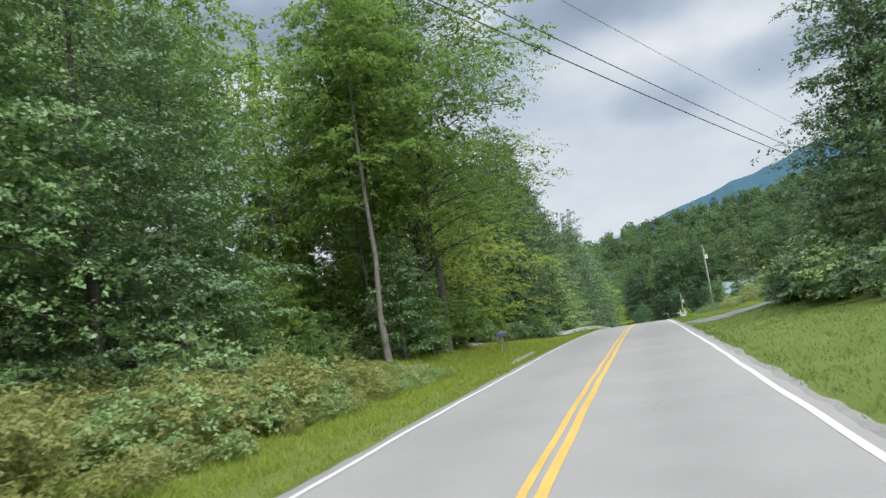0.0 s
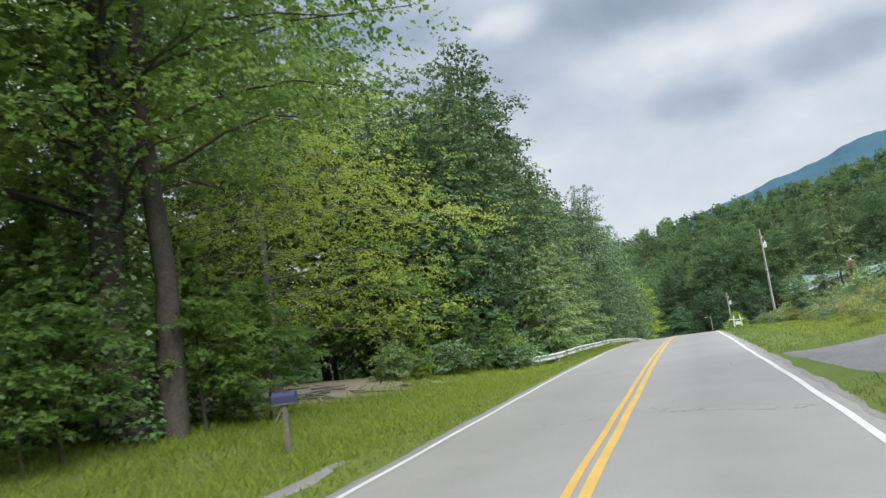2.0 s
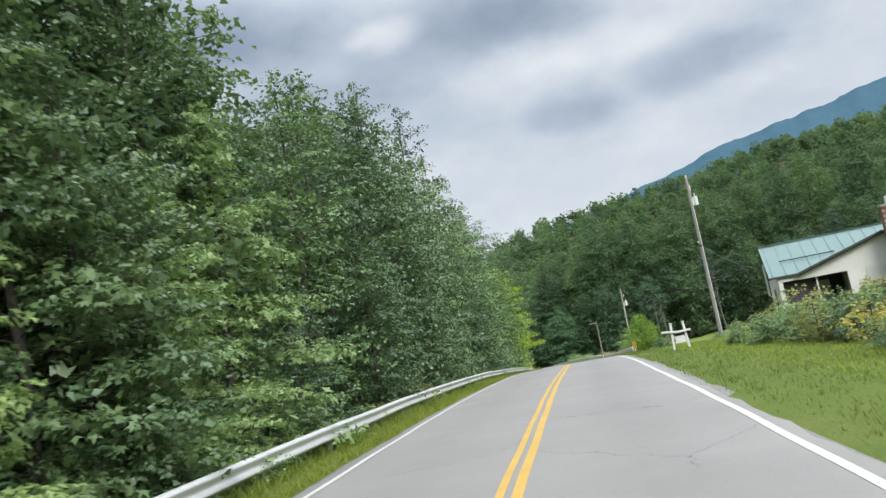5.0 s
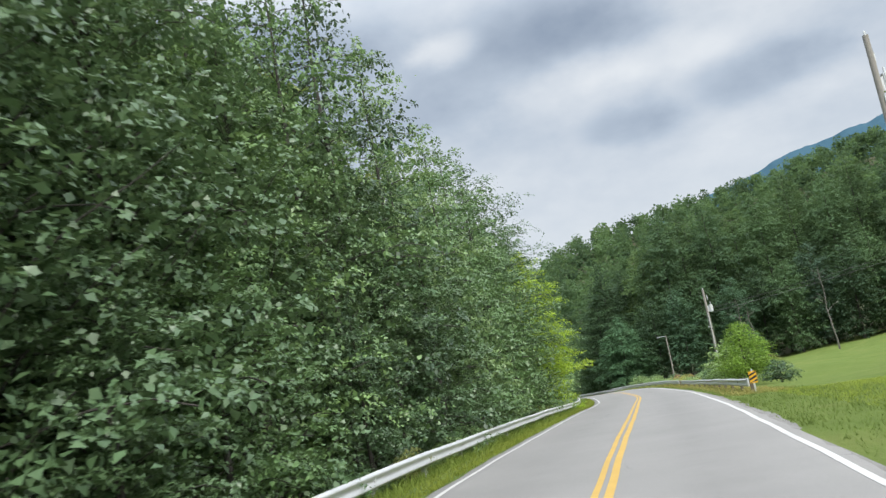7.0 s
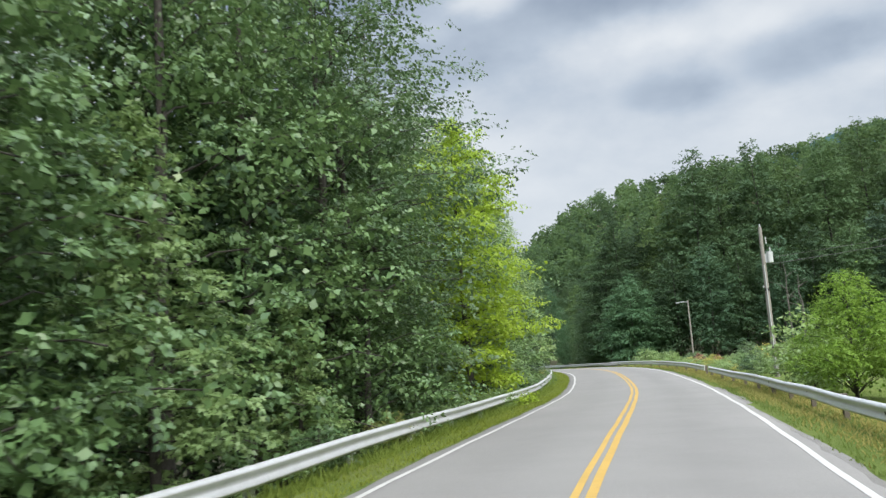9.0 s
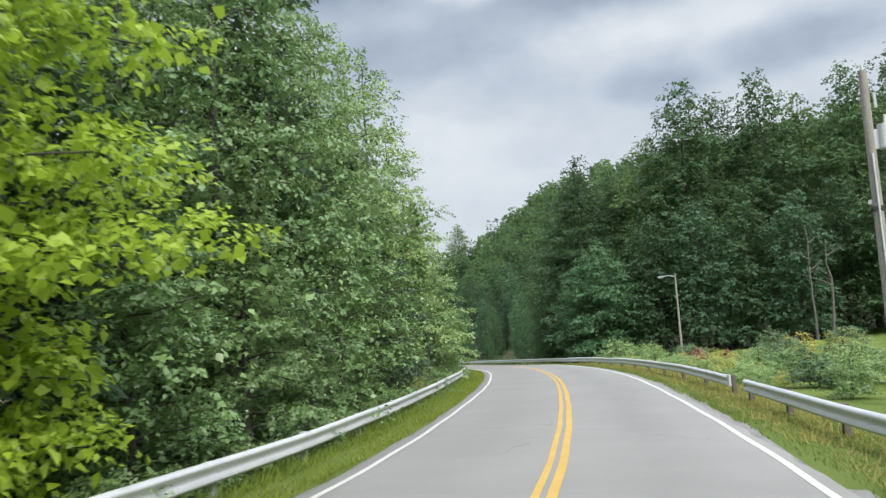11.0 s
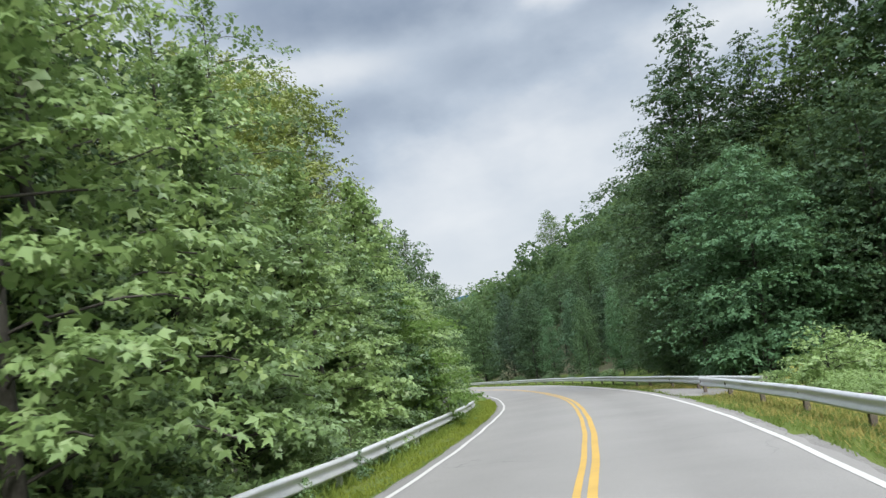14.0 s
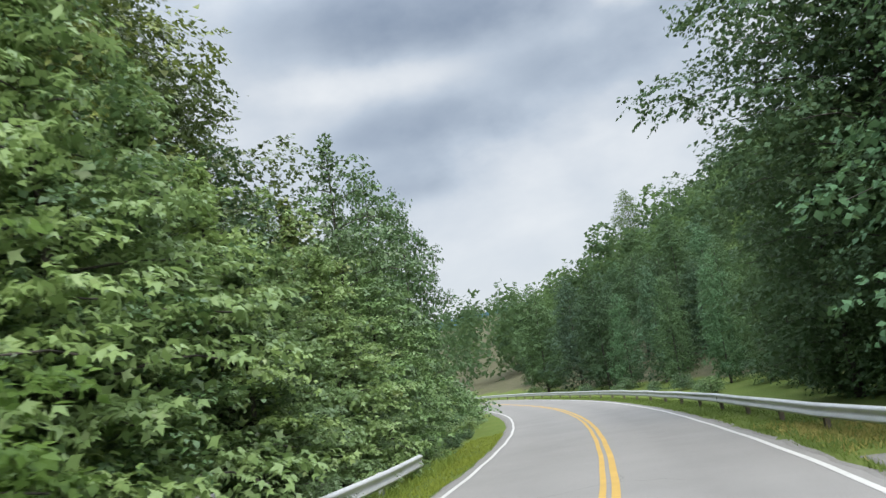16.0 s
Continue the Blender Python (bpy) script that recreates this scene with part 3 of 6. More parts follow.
def shoulder(side, edge, width):
    """A low bank of gravel from under the asphalt's edge down into the grass."""
    q = np.arange(-27.0, 333.0, 0.6)
    rag = width * (1 + 0.25 * np.sin(q * 0.9) + 0.2 * np.sin(q * 2.3 + 1) + 0.12 * np.sin(q * 5.1))
    lats = side * np.stack([edge - 0.12 + 0 * q, edge + 0.03 + 0 * q, edge + rag, edge + rag + 0.35], 1)
    drop = np.stack([-0.07 + 0 * q, -0.052 + 0 * q, -0.062 + 0 * q, -0.3 + 0 * q], 1)
    v = road_at(np.repeat(q[:, None], 4, 1), lats, drop)
    f = grid_faces(len(q), 4)
    return tagged(mesh_np("gravel_shoulder", v.reshape(-1, 3), f if side > 0 else f[:, ::-1], GRAVEL, True), "narrow gravel shoulder along the asphalt edge", "road shoulder", kind="structure")


shoulder(1, 3.19, 0.2)
shoulder(-1, 3.14, 0.1)
road_strip("edge_line", -2.91, 0.1, WHITE_LINE, "thin worn white edge line painted on asphalt", wobble=0.02)
road_strip("edge_line", 2.97, 0.105, WHITE_LINE, "broad white edge line painted on asphalt", wobble=0.015)
road_strip("centre_line", -0.09, 0.1, YELLOW_LINE, "worn yellow centre line, one of a double pair")
road_strip("centre_line", 0.1, 0.125, YELLOW_LINE, "bright yellow centre line, one of a double pair")


GRAVEL_BEDS = []


def ribbon_on_ground(name, pts, widths, mat, label, lift=0.05):
    """A gravel drive over the terrain along plan points."""
    p = catmull(np.vstack([2 * pts[0] - pts[1], pts, 2 * pts[-1] - pts[-2]]), 0.5)
    w = np.interp(np.linspace(0, 1, len(p)), np.linspace(0, 1, len(widths)), widths)
    GRAVEL_BEDS.append((p, w))
    d = np.gradient(p, axis=0)
    d /= np.linalg.norm(d, axis=1)[:, None]
    across = np.r_[-1.03, np.linspace(-1, 1, 9), 1.03]
    q = p[:, None] + across[None, :, None] * (w[:, None, None] / 2) * np.stack([d[:, 1], -d[:, 0]], 1)[:, None]
    q = q + 0.07 * np.stack([lumps(q[..., 0] * 3, q[..., 1] * 3, 1.0), lumps(q[..., 1] * 3, q[..., 0] * 3, 1.2)], -1)
    z = terrain(q[..., 0], q[..., 1]) + lift * (1 - 0.8 * np.abs(across)[None] ** 3)
    # the rim runs down into the soil
    z[:, [0, -1]] -= 0.3
    z[[0, -1]] -= 0.3
    v = np.concatenate([q, z[..., None]], -1).reshape(-1, 3)
    return tagged(mesh_np(name, v, grid_faces(len(p), len(across)), mat, True), label, "driveway", kind="structure")


def plan(*sl):
    return np.array([road_at(s, l)[:2] for s, l in sl])


ribbon_on_ground("driveway_1", plan((47.4, 3.3), (47.5, 4.6), (48.4, 7), (50.3, 11), (53, 16), (56, 24)), (9.0, 5.0, 3.3, 2.9, 2.8, 2.8), GRAVEL,
                 "pale gravel driveway climbing a grassy bank", 0.06)
ribbon_on_ground("driveway_2", plan((31, -3.9), (33.5, -4.05), (36.5, -4.15), (39.5, -4.25), (41.5, -4.5)), (0.2, 0.45, 0.55, 0.5, 0.2), GRAVEL,
                 "faint gravel pull-off beside a mailbox", 0.025)
ribbon_on_ground("driveway_3", plan((218.5, 3.9), (221.5, 4.5), (225, 4.7), (229.5, 3.9)), (1.0, 2.5, 2.5, 0.8), GRAVEL,
                 "gravel turnout beside the road at the woods", 0.02)

MTN = np.array([(-30, 2.5), (-14, 3.5), (-6, 5.0), (-2.6, 6.3), (2.2, 7.75), (5, 8.5), (8, 9.35), (9.3, 9.5), (11, 10.1), (13.4, 10.75), (15.1, 10.9),
                (17.3, 11.25), (19.3, 11.45), (23, 12.1), (30, 13), (40, 12), (55, 9), (75, 5)])
mb = np.linspace(-30, 75, 320)
me_ = np.interp(mb, MTN[:, 0], MTN[:, 1])
me_ = np.convolve(np.pad(me_, 2, mode="edge"), np.ones(5) / 5, "valid")
rows_m = np.linspace(0, 1, 26)
dist = 2900 - 1300 * (1 - rows_m[:, None]) + 0 * mb[None]
top = 2900 * np.tan(np.radians(me_))[None]
rough = 1 + 0.006 * np.sin(mb * 2.1 + 1.5 * np.sin(mb * 0.7))[None] + 0.003 * np.sin(mb * 7.7 + 2 * np.sin(mb * 1.9))[None]
mz = top * rows_m[:, None] ** 1.25 * rough + 26 * (lumps(mb[None] * 3.3 + dist * 0.012, dist * 0.02, 8.0) + 0.5 * lumps(mb[None] * 9 - dist * 0.02, dist * 0.06, 7.0)) * (rows_m * (1.0 - rows_m) * 3)[:, None]
mx, my = dist * np.sin(np.radians(mb))[None], 60 + dist * np.cos(np.radians(mb))[None]
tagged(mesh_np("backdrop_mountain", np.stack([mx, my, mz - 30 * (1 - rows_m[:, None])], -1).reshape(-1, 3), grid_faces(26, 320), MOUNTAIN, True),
       "far wooded mountain ridge with blue-green haze put into its colour", "mountain", kind="structure")


# ------------------------------------------------------------------ trees
def unit(v):
    return v / (np.linalg.norm(v, axis=-1, keepdims=True) + 1e-9)


SIMPLE = [False]  # plain three-cornered leaves, for trees that stay far off
LOBED = [False]  # three-lobed leaves, for sweetgums and maples close by


def leaf_quads(rng, base, out, size, up=0.6, width=0.62, droop=0.36, face=None):
    """One pointed leaf for each base and direction: a folded blade, a half blade (SIMPLE) or a three-lobed one (LOBED)."""
    n = len(base)
    a = unit(out + rng.normal(0, 0.4, (n, 3)))
    a[:, 2] -= droop
    a = unit(a)
    nm = unit(np.array([0, 0, up]) + rng.normal(0, 0.32, (n, 3)) + (0.42 * out if face is None else 0.62 * face))
    side = unit(np.cross(a, nm))
    nm = unit(np.cross(side, a))
    L = (size * rng.uniform(0.65, 1.25, n))[:, None]
    tip = base + a * L
    w = L * width * 0.5
    if LOBED[0]:
        lobe = base + a * L * 0.52
        notch = base + a * L * 0.5 + nm * L * 0.06
        sag = nm * L * -0.1
        return np.stack([base, lobe + side * w * 1.5 + sag, notch + side * w * 0.5, tip + sag, notch - side * w * 0.5, lobe - side * w * 1.5 + sag], 1).reshape(-1, 3)
    fold = nm * L * 0.13
    if SIMPLE[0]:
        hand = np.where(rng.uniform(0, 1, n) < 0.5, 1.0, -1.0)[:, None]
        return np.stack([base - side * w * hand * 0.6, base + a * L * rng.uniform(0.3, 0.5, n)[:, None] + side * w * hand * 1.45 + fold, tip - side * w * hand * 0.35], 1).reshape(-1, 3)
    mid = base + a * L * 0.4
    return np.stack([base, mid + side * w + fold, tip, mid - side * w + fold], 1).reshape(-1, 3)


def spray_leaves(rng, origin, direction, length, per, size, face, **kw):
    """Leaves set alternately along a twig at each origin."""
    m = len(origin)
    t = np.linspace(0.1, 1, per)[None, :, None]
    d = unit(direction)
    side = unit(np.cross(d, np.array([0, 0, 1.0])) + 1e-6)
    sg = np.where(np.arange(per) % 2, 1, -1)[None, :, None]
    pos = origin[:, None] + d[:, None] * t * length + rng.normal(0, 0.07 * length, (m, per, 3))
    pos[..., 2] -= 0.22 * length * (t[..., 0] ** 2)
    out = d[:, None] * 0.55 + side[:, None] * sg * 0.75 + 0 * t
    return leaf_quads(rng, pos.reshape(-1, 3), unit(out.reshape(-1, 3)), size, face=np.repeat(face, per, 0), **kw)


def quads(v):
    return np.arange(len(v)).reshape(-1, 6 if LOBED[0] else 3 if SIMPLE[0] else 4)


def crown_oval(u):
    return np.sin(np.pi * np.clip(0.12 + 0.88 * u, 0, 1) ** 0.8) ** 0.7


def crown_cone(u):
    return (1 - u) ** 0.75 * (0.75 + 0.25 * np.minimum(1, u * 6)) + 0.04


def crown_skirt(u):
    """Foliage down to the ground, as at a woodland's edge."""
    return np.clip((1 - u ** 2.2), 0, 1) ** 0.6 * (0.78 + 0.22 * np.minimum(1, u * 4))


def crown_egg(u):
    """Widest low down, drawn in to a rounded point."""
    return np.clip(1 - u ** 2.3, 0, 1) ** 0.7 * (0.5 + 0.5 * np.minimum(1, u * 3))


def crown_tall(u):
    return np.sin(np.pi * np.clip(0.05 + 0.92 * u, 0, 1)) ** 0.55


def build_tree(name, seed, H, R, leaf_mat, label, crown=crown_oval, base=0.12, limbs=26, twigs=20, per=8, leaf=0.24, twig=0.7,
               bark=None, trunk_r=None, rise=0.35, fill=260, width=0.8, category="tree", flat=0.42, top=0.97, heart=22, puff=1.0, leader=900):
    """Trunk, limbs and leaf pads: each limb carries flattened clumps of leafy twigs."""
    rng = np.random.default_rng(seed)
    root = new(name)
    root.empty_display_size = 0.5
    tagged(root, label, category)
    trunk_r = trunk_r or 0.009 * H + 0.04
    n = 9
    h = np.linspace(-0.3, H * 0.95, n)
    bend = np.cumsum(rng.normal(0, 0.0045 * H, (n, 2)), 0)
    bend -= bend[0]
    tp = np.column_stack([bend, h])
    tr = trunk_r * (1 - np.linspace(0, 1, n)) ** 0.95 + 0.012
    tr[0] *= 1.35
    pieces = [tube_np(tp, tr, 8)]
    pads, pdirs = [], []
    ga = rng.uniform(0, 6.28)
    for i in range(limbs):
        u = (i + rng.uniform(0, 0.9)) / limbs
        z0 = H * (base + (top - base) * u)
        az = ga + i * 2.4 + rng.normal(0, 0.3)
        reach = R * float(crown(np.array(u))) * rng.uniform(0.72, 1.1) + 0.02
        o = np.array([np.interp(z0, h, tp[:, 0]), np.interp(z0, h, tp[:, 1]), z0 - rise * reach * 0.5])
        o[2] = max(o[2], 0.15)
        k = 6
        tt = np.linspace(0, 1, k)[:, None]
        dirv = np.array([math.cos(az), math.sin(az), 0])
        lp = o + dirv * reach * tt + np.array([0, 0, 1]) * (rise * reach * (tt ** 0.8) - 0.2 * reach * tt ** 3)
        lp += np.cumsum(rng.normal(0, 0.025 * reach, (k, 3)), 0) * (tt > 0)
        lr = np.maximum(0.01, 0.15 * trunk_r * (1 - u * 0.7) * (1 - tt[:, 0]) ** 0.8 + 0.006)
        pieces.append(tube_np(lp, lr, 4))
        ws = [0.96, 0.7, 0.44][:1 + int(reach > 0.4 * R) + int(reach > 0.7 * R)]
        for w in ws:
            c = np.array([np.interp(w, tt[:, 0], lp[:, q]) for q in range(3)])
            c += np.cross(dirv, [0, 0, 1.0]) * rng.normal(0, 0.2) * reach * w
            rp = (0.17 * reach + 0.125 * R) * rng.uniform(0.85, 1.3) * puff
            pads.append((*c, rp))
            pdirs.append(dirv)
    pads, pdirs = np.array(pads), np.array(pdirs)
    total = int(limbs * twigs)
    share = pads[:, 3] ** 1.7
    k = rng.choice(len(pads), total, p=share / share.sum())
    d = unit(rng.normal(0, 1, (total, 3)))
    d[:, 2] = np.where(rng.uniform(0, 1, total) < 0.8, np.abs(d[:, 2]), d[:, 2])
    shell = d * (pads[k, 3] * rng.uniform(0.55, 1.0, total))[:, None] * np.array([1, 1, flat])
    flow = unit(d * np.array([1, 1, 0.35]) + pdirs[k] * 0.55 + np.array([0, 0, -0.12]) + rng.normal(0, 0.2, (total, 3)))
    start = pads[k, :3] + shell - flow * twig * 0.35
    start[:, 2] = np.maximum(start[:, 2], 0.12)
    v = [spray_leaves(rng, start, flow, twig, per, leaf, d, width=width)]
    if heart:
        # somewhat larger shaded leaves inside every clump
        rep = np.repeat(pads, heart, 0)
        inner = rep[:, :3] + rng.normal(0, 0.4, (len(rep), 3)) * rep[:, 3:] * np.array([1, 1, flat])
        inner[:, 2] = np.maximum(inner[:, 2], 0.15)
        v.append(leaf_quads(rng, inner, unit(rng.normal(0, 1, (len(rep), 3)) * np.array([1, 1, 0.5])), leaf * 1.25, width=0.8, droop=0.2))
    if fill:
        # larger inner leaves
        u = rng.uniform(0.02, 0.92, fill)
        r = R * crown(u) * 0.72 * np.sqrt(rng.uniform(0, 1, fill))
        a = rng.uniform(0, 6.28, fill)
        z = H * (base + (top - base) * u)
        c = np.stack([np.interp(z, h, tp[:, 0]) + r * np.cos(a), np.interp(z, h, tp[:, 1]) + r * np.sin(a), z], 1)
        v.append(leaf_quads(rng, c, unit(rng.normal(0, 1, (fill, 3))), leaf * 1.5, width=0.85))
    if category == "tree" and leader:
        u = rng.uniform(0, 1, leader)
        z = H * (0.5 + 0.5 * u)
        r = R * (0.2 - 0.15 * u) * np.sqrt(rng.uniform(0, 1, leader))
        a = rng.uniform(0, 6.28, leader)
        away = np.stack([np.cos(a), np.sin(a), 0 * a + 0.5], 1)
        c = np.stack([np.interp(z, h, tp[:, 0]) + r * np.cos(a), np.interp(z, h, tp[:, 1]) + r * np.sin(a), z], 1)
        v.append(leaf_quads(rng, c, unit(away + rng.normal(0, 0.4, (leader, 3))), leaf * 1.15, width=width, face=unit(away)))
    tv, tf = join_np(pieces)
    stem = mesh_np("stem" if category == "weed" else "trunk", tv, tf, bark or BARK, True, root)
    if category == "weed":
        tagged(stem, kind="stuff")
    v = np.vstack(v)
    mesh_np("crown", v, quads(v), leaf_mat, False, root)
    return root


def at(x, y, turn=0.0, scale=1.0, lean=0.0, squash=1.0):
    z = float(terrain(np.array([x]), np.array([y]))[0])
    return pose(x, y, z, lean, 0, turn) @ Matrix.Diagonal((scale, scale, scale * squash, 1))


def place(ob, m):
    ob.matrix_basis = m
    return ob


PLACED = {}


def plant(proto, x, y, turn, scale=1.0, squash=1.0, lean=0.0, label=""):
    """The first of a kind is moved to its place, later ones are copies."""
    m = at(x, y, turn, scale, lean, squash)
    if proto.name in PLACED:
        ob = copy_thing(proto, m)
        ob.matrix_basis = m
    else:
        PLACED[proto.name] = 1
        ob = place(proto, m)
    return tagged(ob, label)


rng = np.random.default_rng(7)
EDGE = [build_tree("edge_tree", 11, 14.0, 3.5, LEAF_MID, "dense green broadleaf tree at the forest edge", crown_skirt, 0.03, 42, 26, 10, 0.128, 0.42, fill=260, heart=24, width=0.6, flat=0.5),
        build_tree("edge_tree", 12, 15.0, 3.4, LEAF_DARK, "dark green broadleaf tree at the forest edge", crown_skirt, 0.03, 42, 26, 10, 0.128, 0.42, fill=260, heart=24, width=0.6, flat=0.5),
        build_tree("edge_tree", 13, 14.0, 3.2, LEAF_LIGHT, "light green sweetgum tree at the forest edge", crown_skirt, 0.03, 42, 26, 10, 0.128, 0.42, fill=260, heart=24, width=0.6, flat=0.5)]
LOBED[0] = True
YOUNG = [build_tree("young_tree", 14, 7.5, 2.2, LEAF_LIGHT, "young light green sweetgum behind the guardrail", crown_cone, 0.02, 46, 21, 8, 0.125, 0.34, fill=300, heart=16, rise=0.2, flat=0.34)]
LOBED[0] = False
YOUNG += [build_tree("young_tree", 15, 7.0, 2.3, LEAF_MID, "young green maple behind the guardrail", crown_skirt, 0.02, 44, 24, 10, 0.115, 0.34, fill=260, heart=22, width=0.6, flat=0.46),
         build_tree("young_tree", 16, 8.0, 2.3, LEAF_DARK, "young dark green tree behind the guardrail", crown_skirt, 0.02, 44, 24, 10, 0.115, 0.34, fill=260, heart=22, width=0.6, flat=0.46)]
SIMPLE[0] = True
MIDDLE = [build_tree("forest_tree", 21, 19.0, 4.4, LEAF_DEEP, "tall dark green forest tree", crown_egg, 0.1, 46, 24, 9, 0.22, 0.6, fill=900, heart=15, width=0.95, flat=0.7, puff=1.1, leader=0),
          build_tree("forest_tree", 22, 20.0, 4.6, LEAF_WOOD, "tall green forest tree", crown_egg, 0.1, 46, 24, 9, 0.22, 0.6, fill=900, heart=15, width=0.95, flat=0.7, puff=1.1, leader=0),
          build_tree("forest_tree", 23, 18.0, 4.2, LEAF_OLIVE, "tall olive green forest tree", crown_oval, 0.14, 44, 18, 9, 0.28, 0.8, fill=400, heart=16, width=0.95)]
TALL = [build_tree("tall_tree", 31, 25.0, 4.8, LEAF_DEEP, "very tall dark forest tree above the others", crown_egg, 0.14, 46, 36, 9, 0.24, 0.7, fill=1500, heart=24, width=0.95, flat=0.85, puff=1.25, leader=0),
        build_tree("tall_tree", 32, 26.0, 5.0, LEAF_WOOD, "very tall green forest tree above the others", crown_egg, 0.14, 46, 36, 9, 0.24, 0.7, fill=1500, heart=24, width=0.95, flat=0.85, puff=1.25, leader=0)]
SKIRT = [build_tree("dark_wood_tree", 24, 14.0, 3.6, LEAF_DEEP, "dark leafy tree with foliage low to the ground", crown_skirt, 0.03, 44, 38, 9, 0.18, 0.55, fill=1200, heart=20, width=0.95, flat=0.85, puff=1.2, leader=0),
         build_tree("dark_wood_tree", 25, 14.0, 3.6, LEAF_CEDAR, "deep green leafy tree with foliage low to the ground", crown_skirt, 0.03, 44, 38, 9, 0.18, 0.55, fill=1200, heart=20, width=0.95, flat=0.85, puff=1.2, leader=0)]
SHRUB = [build_tree("shrub", 41, 2.0, 1.2, LEAF_LIGHT, "leafy light green roadside shrub", crown_skirt, 0.02, 26, 12, 9, 0.1, 0.3, fill=60, trunk_r=0.025, category="shrub", heart=8, width=0.8, flat=0.7),
         build_tree("shrub", 42, 1.6, 1.2, LEAF_MID, "low green roadside shrub", crown_skirt, 0.02, 26, 12, 9, 0.1, 0.3, fill=60, trunk_r=0.025, category="shrub", heart=8, width=0.8, flat=0.7),
         build_tree("sapling", 43, 3.2, 1.0, LEAF_SUNNY, "slender light green sapling in rough grass", crown_cone, 0.05, 24, 9, 8, 0.14, 0.34, fill=40, trunk_r=0.03, category="sapling", heart=2)]
SIMPLE[0] = False

# ------------------------------------------------------------------ the wooded side of the road
for s in np.arange(71, 236, 4.7):
    if 156 < s < 164:
        continue
    tall = np.interp(s, [60, 80, 87, 100, 108, 135, 155, 180, 200, 207, 214, 220, 230, 240], [1.0, 1.05, 0.98, 0.96, 1.08, 1.22, 1.14, 1.18, 1.14, 1.02, 0.92, 0.84, 0.78, 0.8])
    p = road_at(s + rng.normal(0, 0.6), -8.6 + rng.normal(0, 0.4))
    plant(EDGE[rng.choice([0, 1, 2], p=[0.3, 0.68, 0.02] if s < 132 else [0.62, 0.2, 0.18] if s < 147 else [0.45, 0.05, 0.5] if s < 175 else [0.33, 0.0, 0.67])], p[0], p[1], rng.uniform(0, 360), rng.uniform(0.88, 1.1) * (0.5 + 0.5 * tall), tall * rng.uniform(0.9, 1.12))
for s in np.arange(236, 338, 5.0):
    p = road_at(s + rng.normal(0, 0.8), -8.6 + rng.normal(0, 0.6))
    plant(MIDDLE[rng.integers(0, 3)], p[0], p[1], rng.uniform(0, 360), rng.uniform(0.42, 0.6))
for s in np.arange(73, 334, 5.1):
    p = road_at(s + rng.normal(0, 0.9), -6.5 + rng.normal(0, 0.25))
    if 152 < s < 167 or 221 < s < 230:
        continue
    if s > 262:
        plant(SHRUB[1], p[0], p[1], rng.uniform(0, 360), rng.uniform(1.6, 2.6))
        continue
    plant(YOUNG[rng.choice([0, 1, 2], p=[0.6, 0.35, 0.05] if s < 93 else [0.05, 0.2, 0.75] if s < 136 else [0.35, 0.5, 0.15] if s < 147 else [0.45, 0.5, 0.05] if s < 175 else [0.65, 0.3, 0.05])], p[0], p[1], rng.uniform(0, 360), rng.uniform(0.5, 1.2) * (0.85 if 195 < s < 262 else 1.0 if s < 250 else 0.7))
for s in np.arange(69, 262, 4.0):
    p = road_at(s + rng.normal(0, 0.7), -5.25 + rng.normal(0, 0.18))
    if 222 < s < 229 or 96 < s < 150 and rng.uniform() < 0.5:
        continue
    plant(SHRUB[rng.integers(0, 2) if s > 180 or s < 90 else 1], p[0], p[1], rng.uniform(0, 360), rng.uniform(0.28, 0.62))
for s in np.arange(66, 312, 8.6):
    p = road_at(s + rng.normal(0, 1.2), -13.6 + rng.normal(0, 0.9))
    if 200 < s < 262:
        continue
    plant(MIDDLE[rng.integers(0, 3)], p[0], p[1], rng.uniform(0, 360), (1.05 if s < 185 else 0.85) * rng.uniform(0.88, 1.12))
for s in np.arange(64, 330, 11.5):
    p = road_at(s + rng.normal(0, 1.5), -20 + rng.normal(0, 1.6))
    if s < 262:
        continue
    plant(TALL[rng.integers(0, 2)], p[0], p[1], rng.uniform(0, 360), (1.05 if s < 190 else 0.8) * rng.uniform(0.9, 1.12))
for s, lat, pr, sc in ((76.5, -11.6, MIDDLE[1], 1.08), (81, -11.0, TALL[1], 0.95), (86, -12, MIDDLE[0], 1.18), (90.5, -11.6, MIDDLE[0], 1.1), (94.5, -12.2, MIDDLE[0], 1.02), (203, -11.8, TALL[0], 0.74), (207.5, -12.2, MIDDLE[0], 0.9), (199, -12.4, SKIRT[0], 1.2), (211.5, -11.6, SKIRT[0], 1.05), (98, -11.8, MIDDLE[1], 1.0), (116, -12.6, MIDDLE[0], 1.0), (121.5, -12.4, TALL[0], 0.82), (127.5, -12.2, TALL[0], 0.84), (56, -19.5, MIDDLE[1], 1.05), (62, -18.5, TALL[1], 0.9), (204, -13, MIDDLE[1], 0.95), (212, -14, MIDDLE[2], 0.9), (275, -12, MIDDLE[1], 0.9), (257, -8.6, EDGE[1], 0.75),
                       (262, -9.5, EDGE[0], 0.8), (268, -13, MIDDLE[1], 0.7), (216, -20, TALL[0], 0.8), (229, -21, TALL[1], 0.8), (245, -21, TALL[0], 0.85)):
    p = road_at(s, lat)
    plant(pr, p[0], p[1], rng.uniform(0, 360), sc)

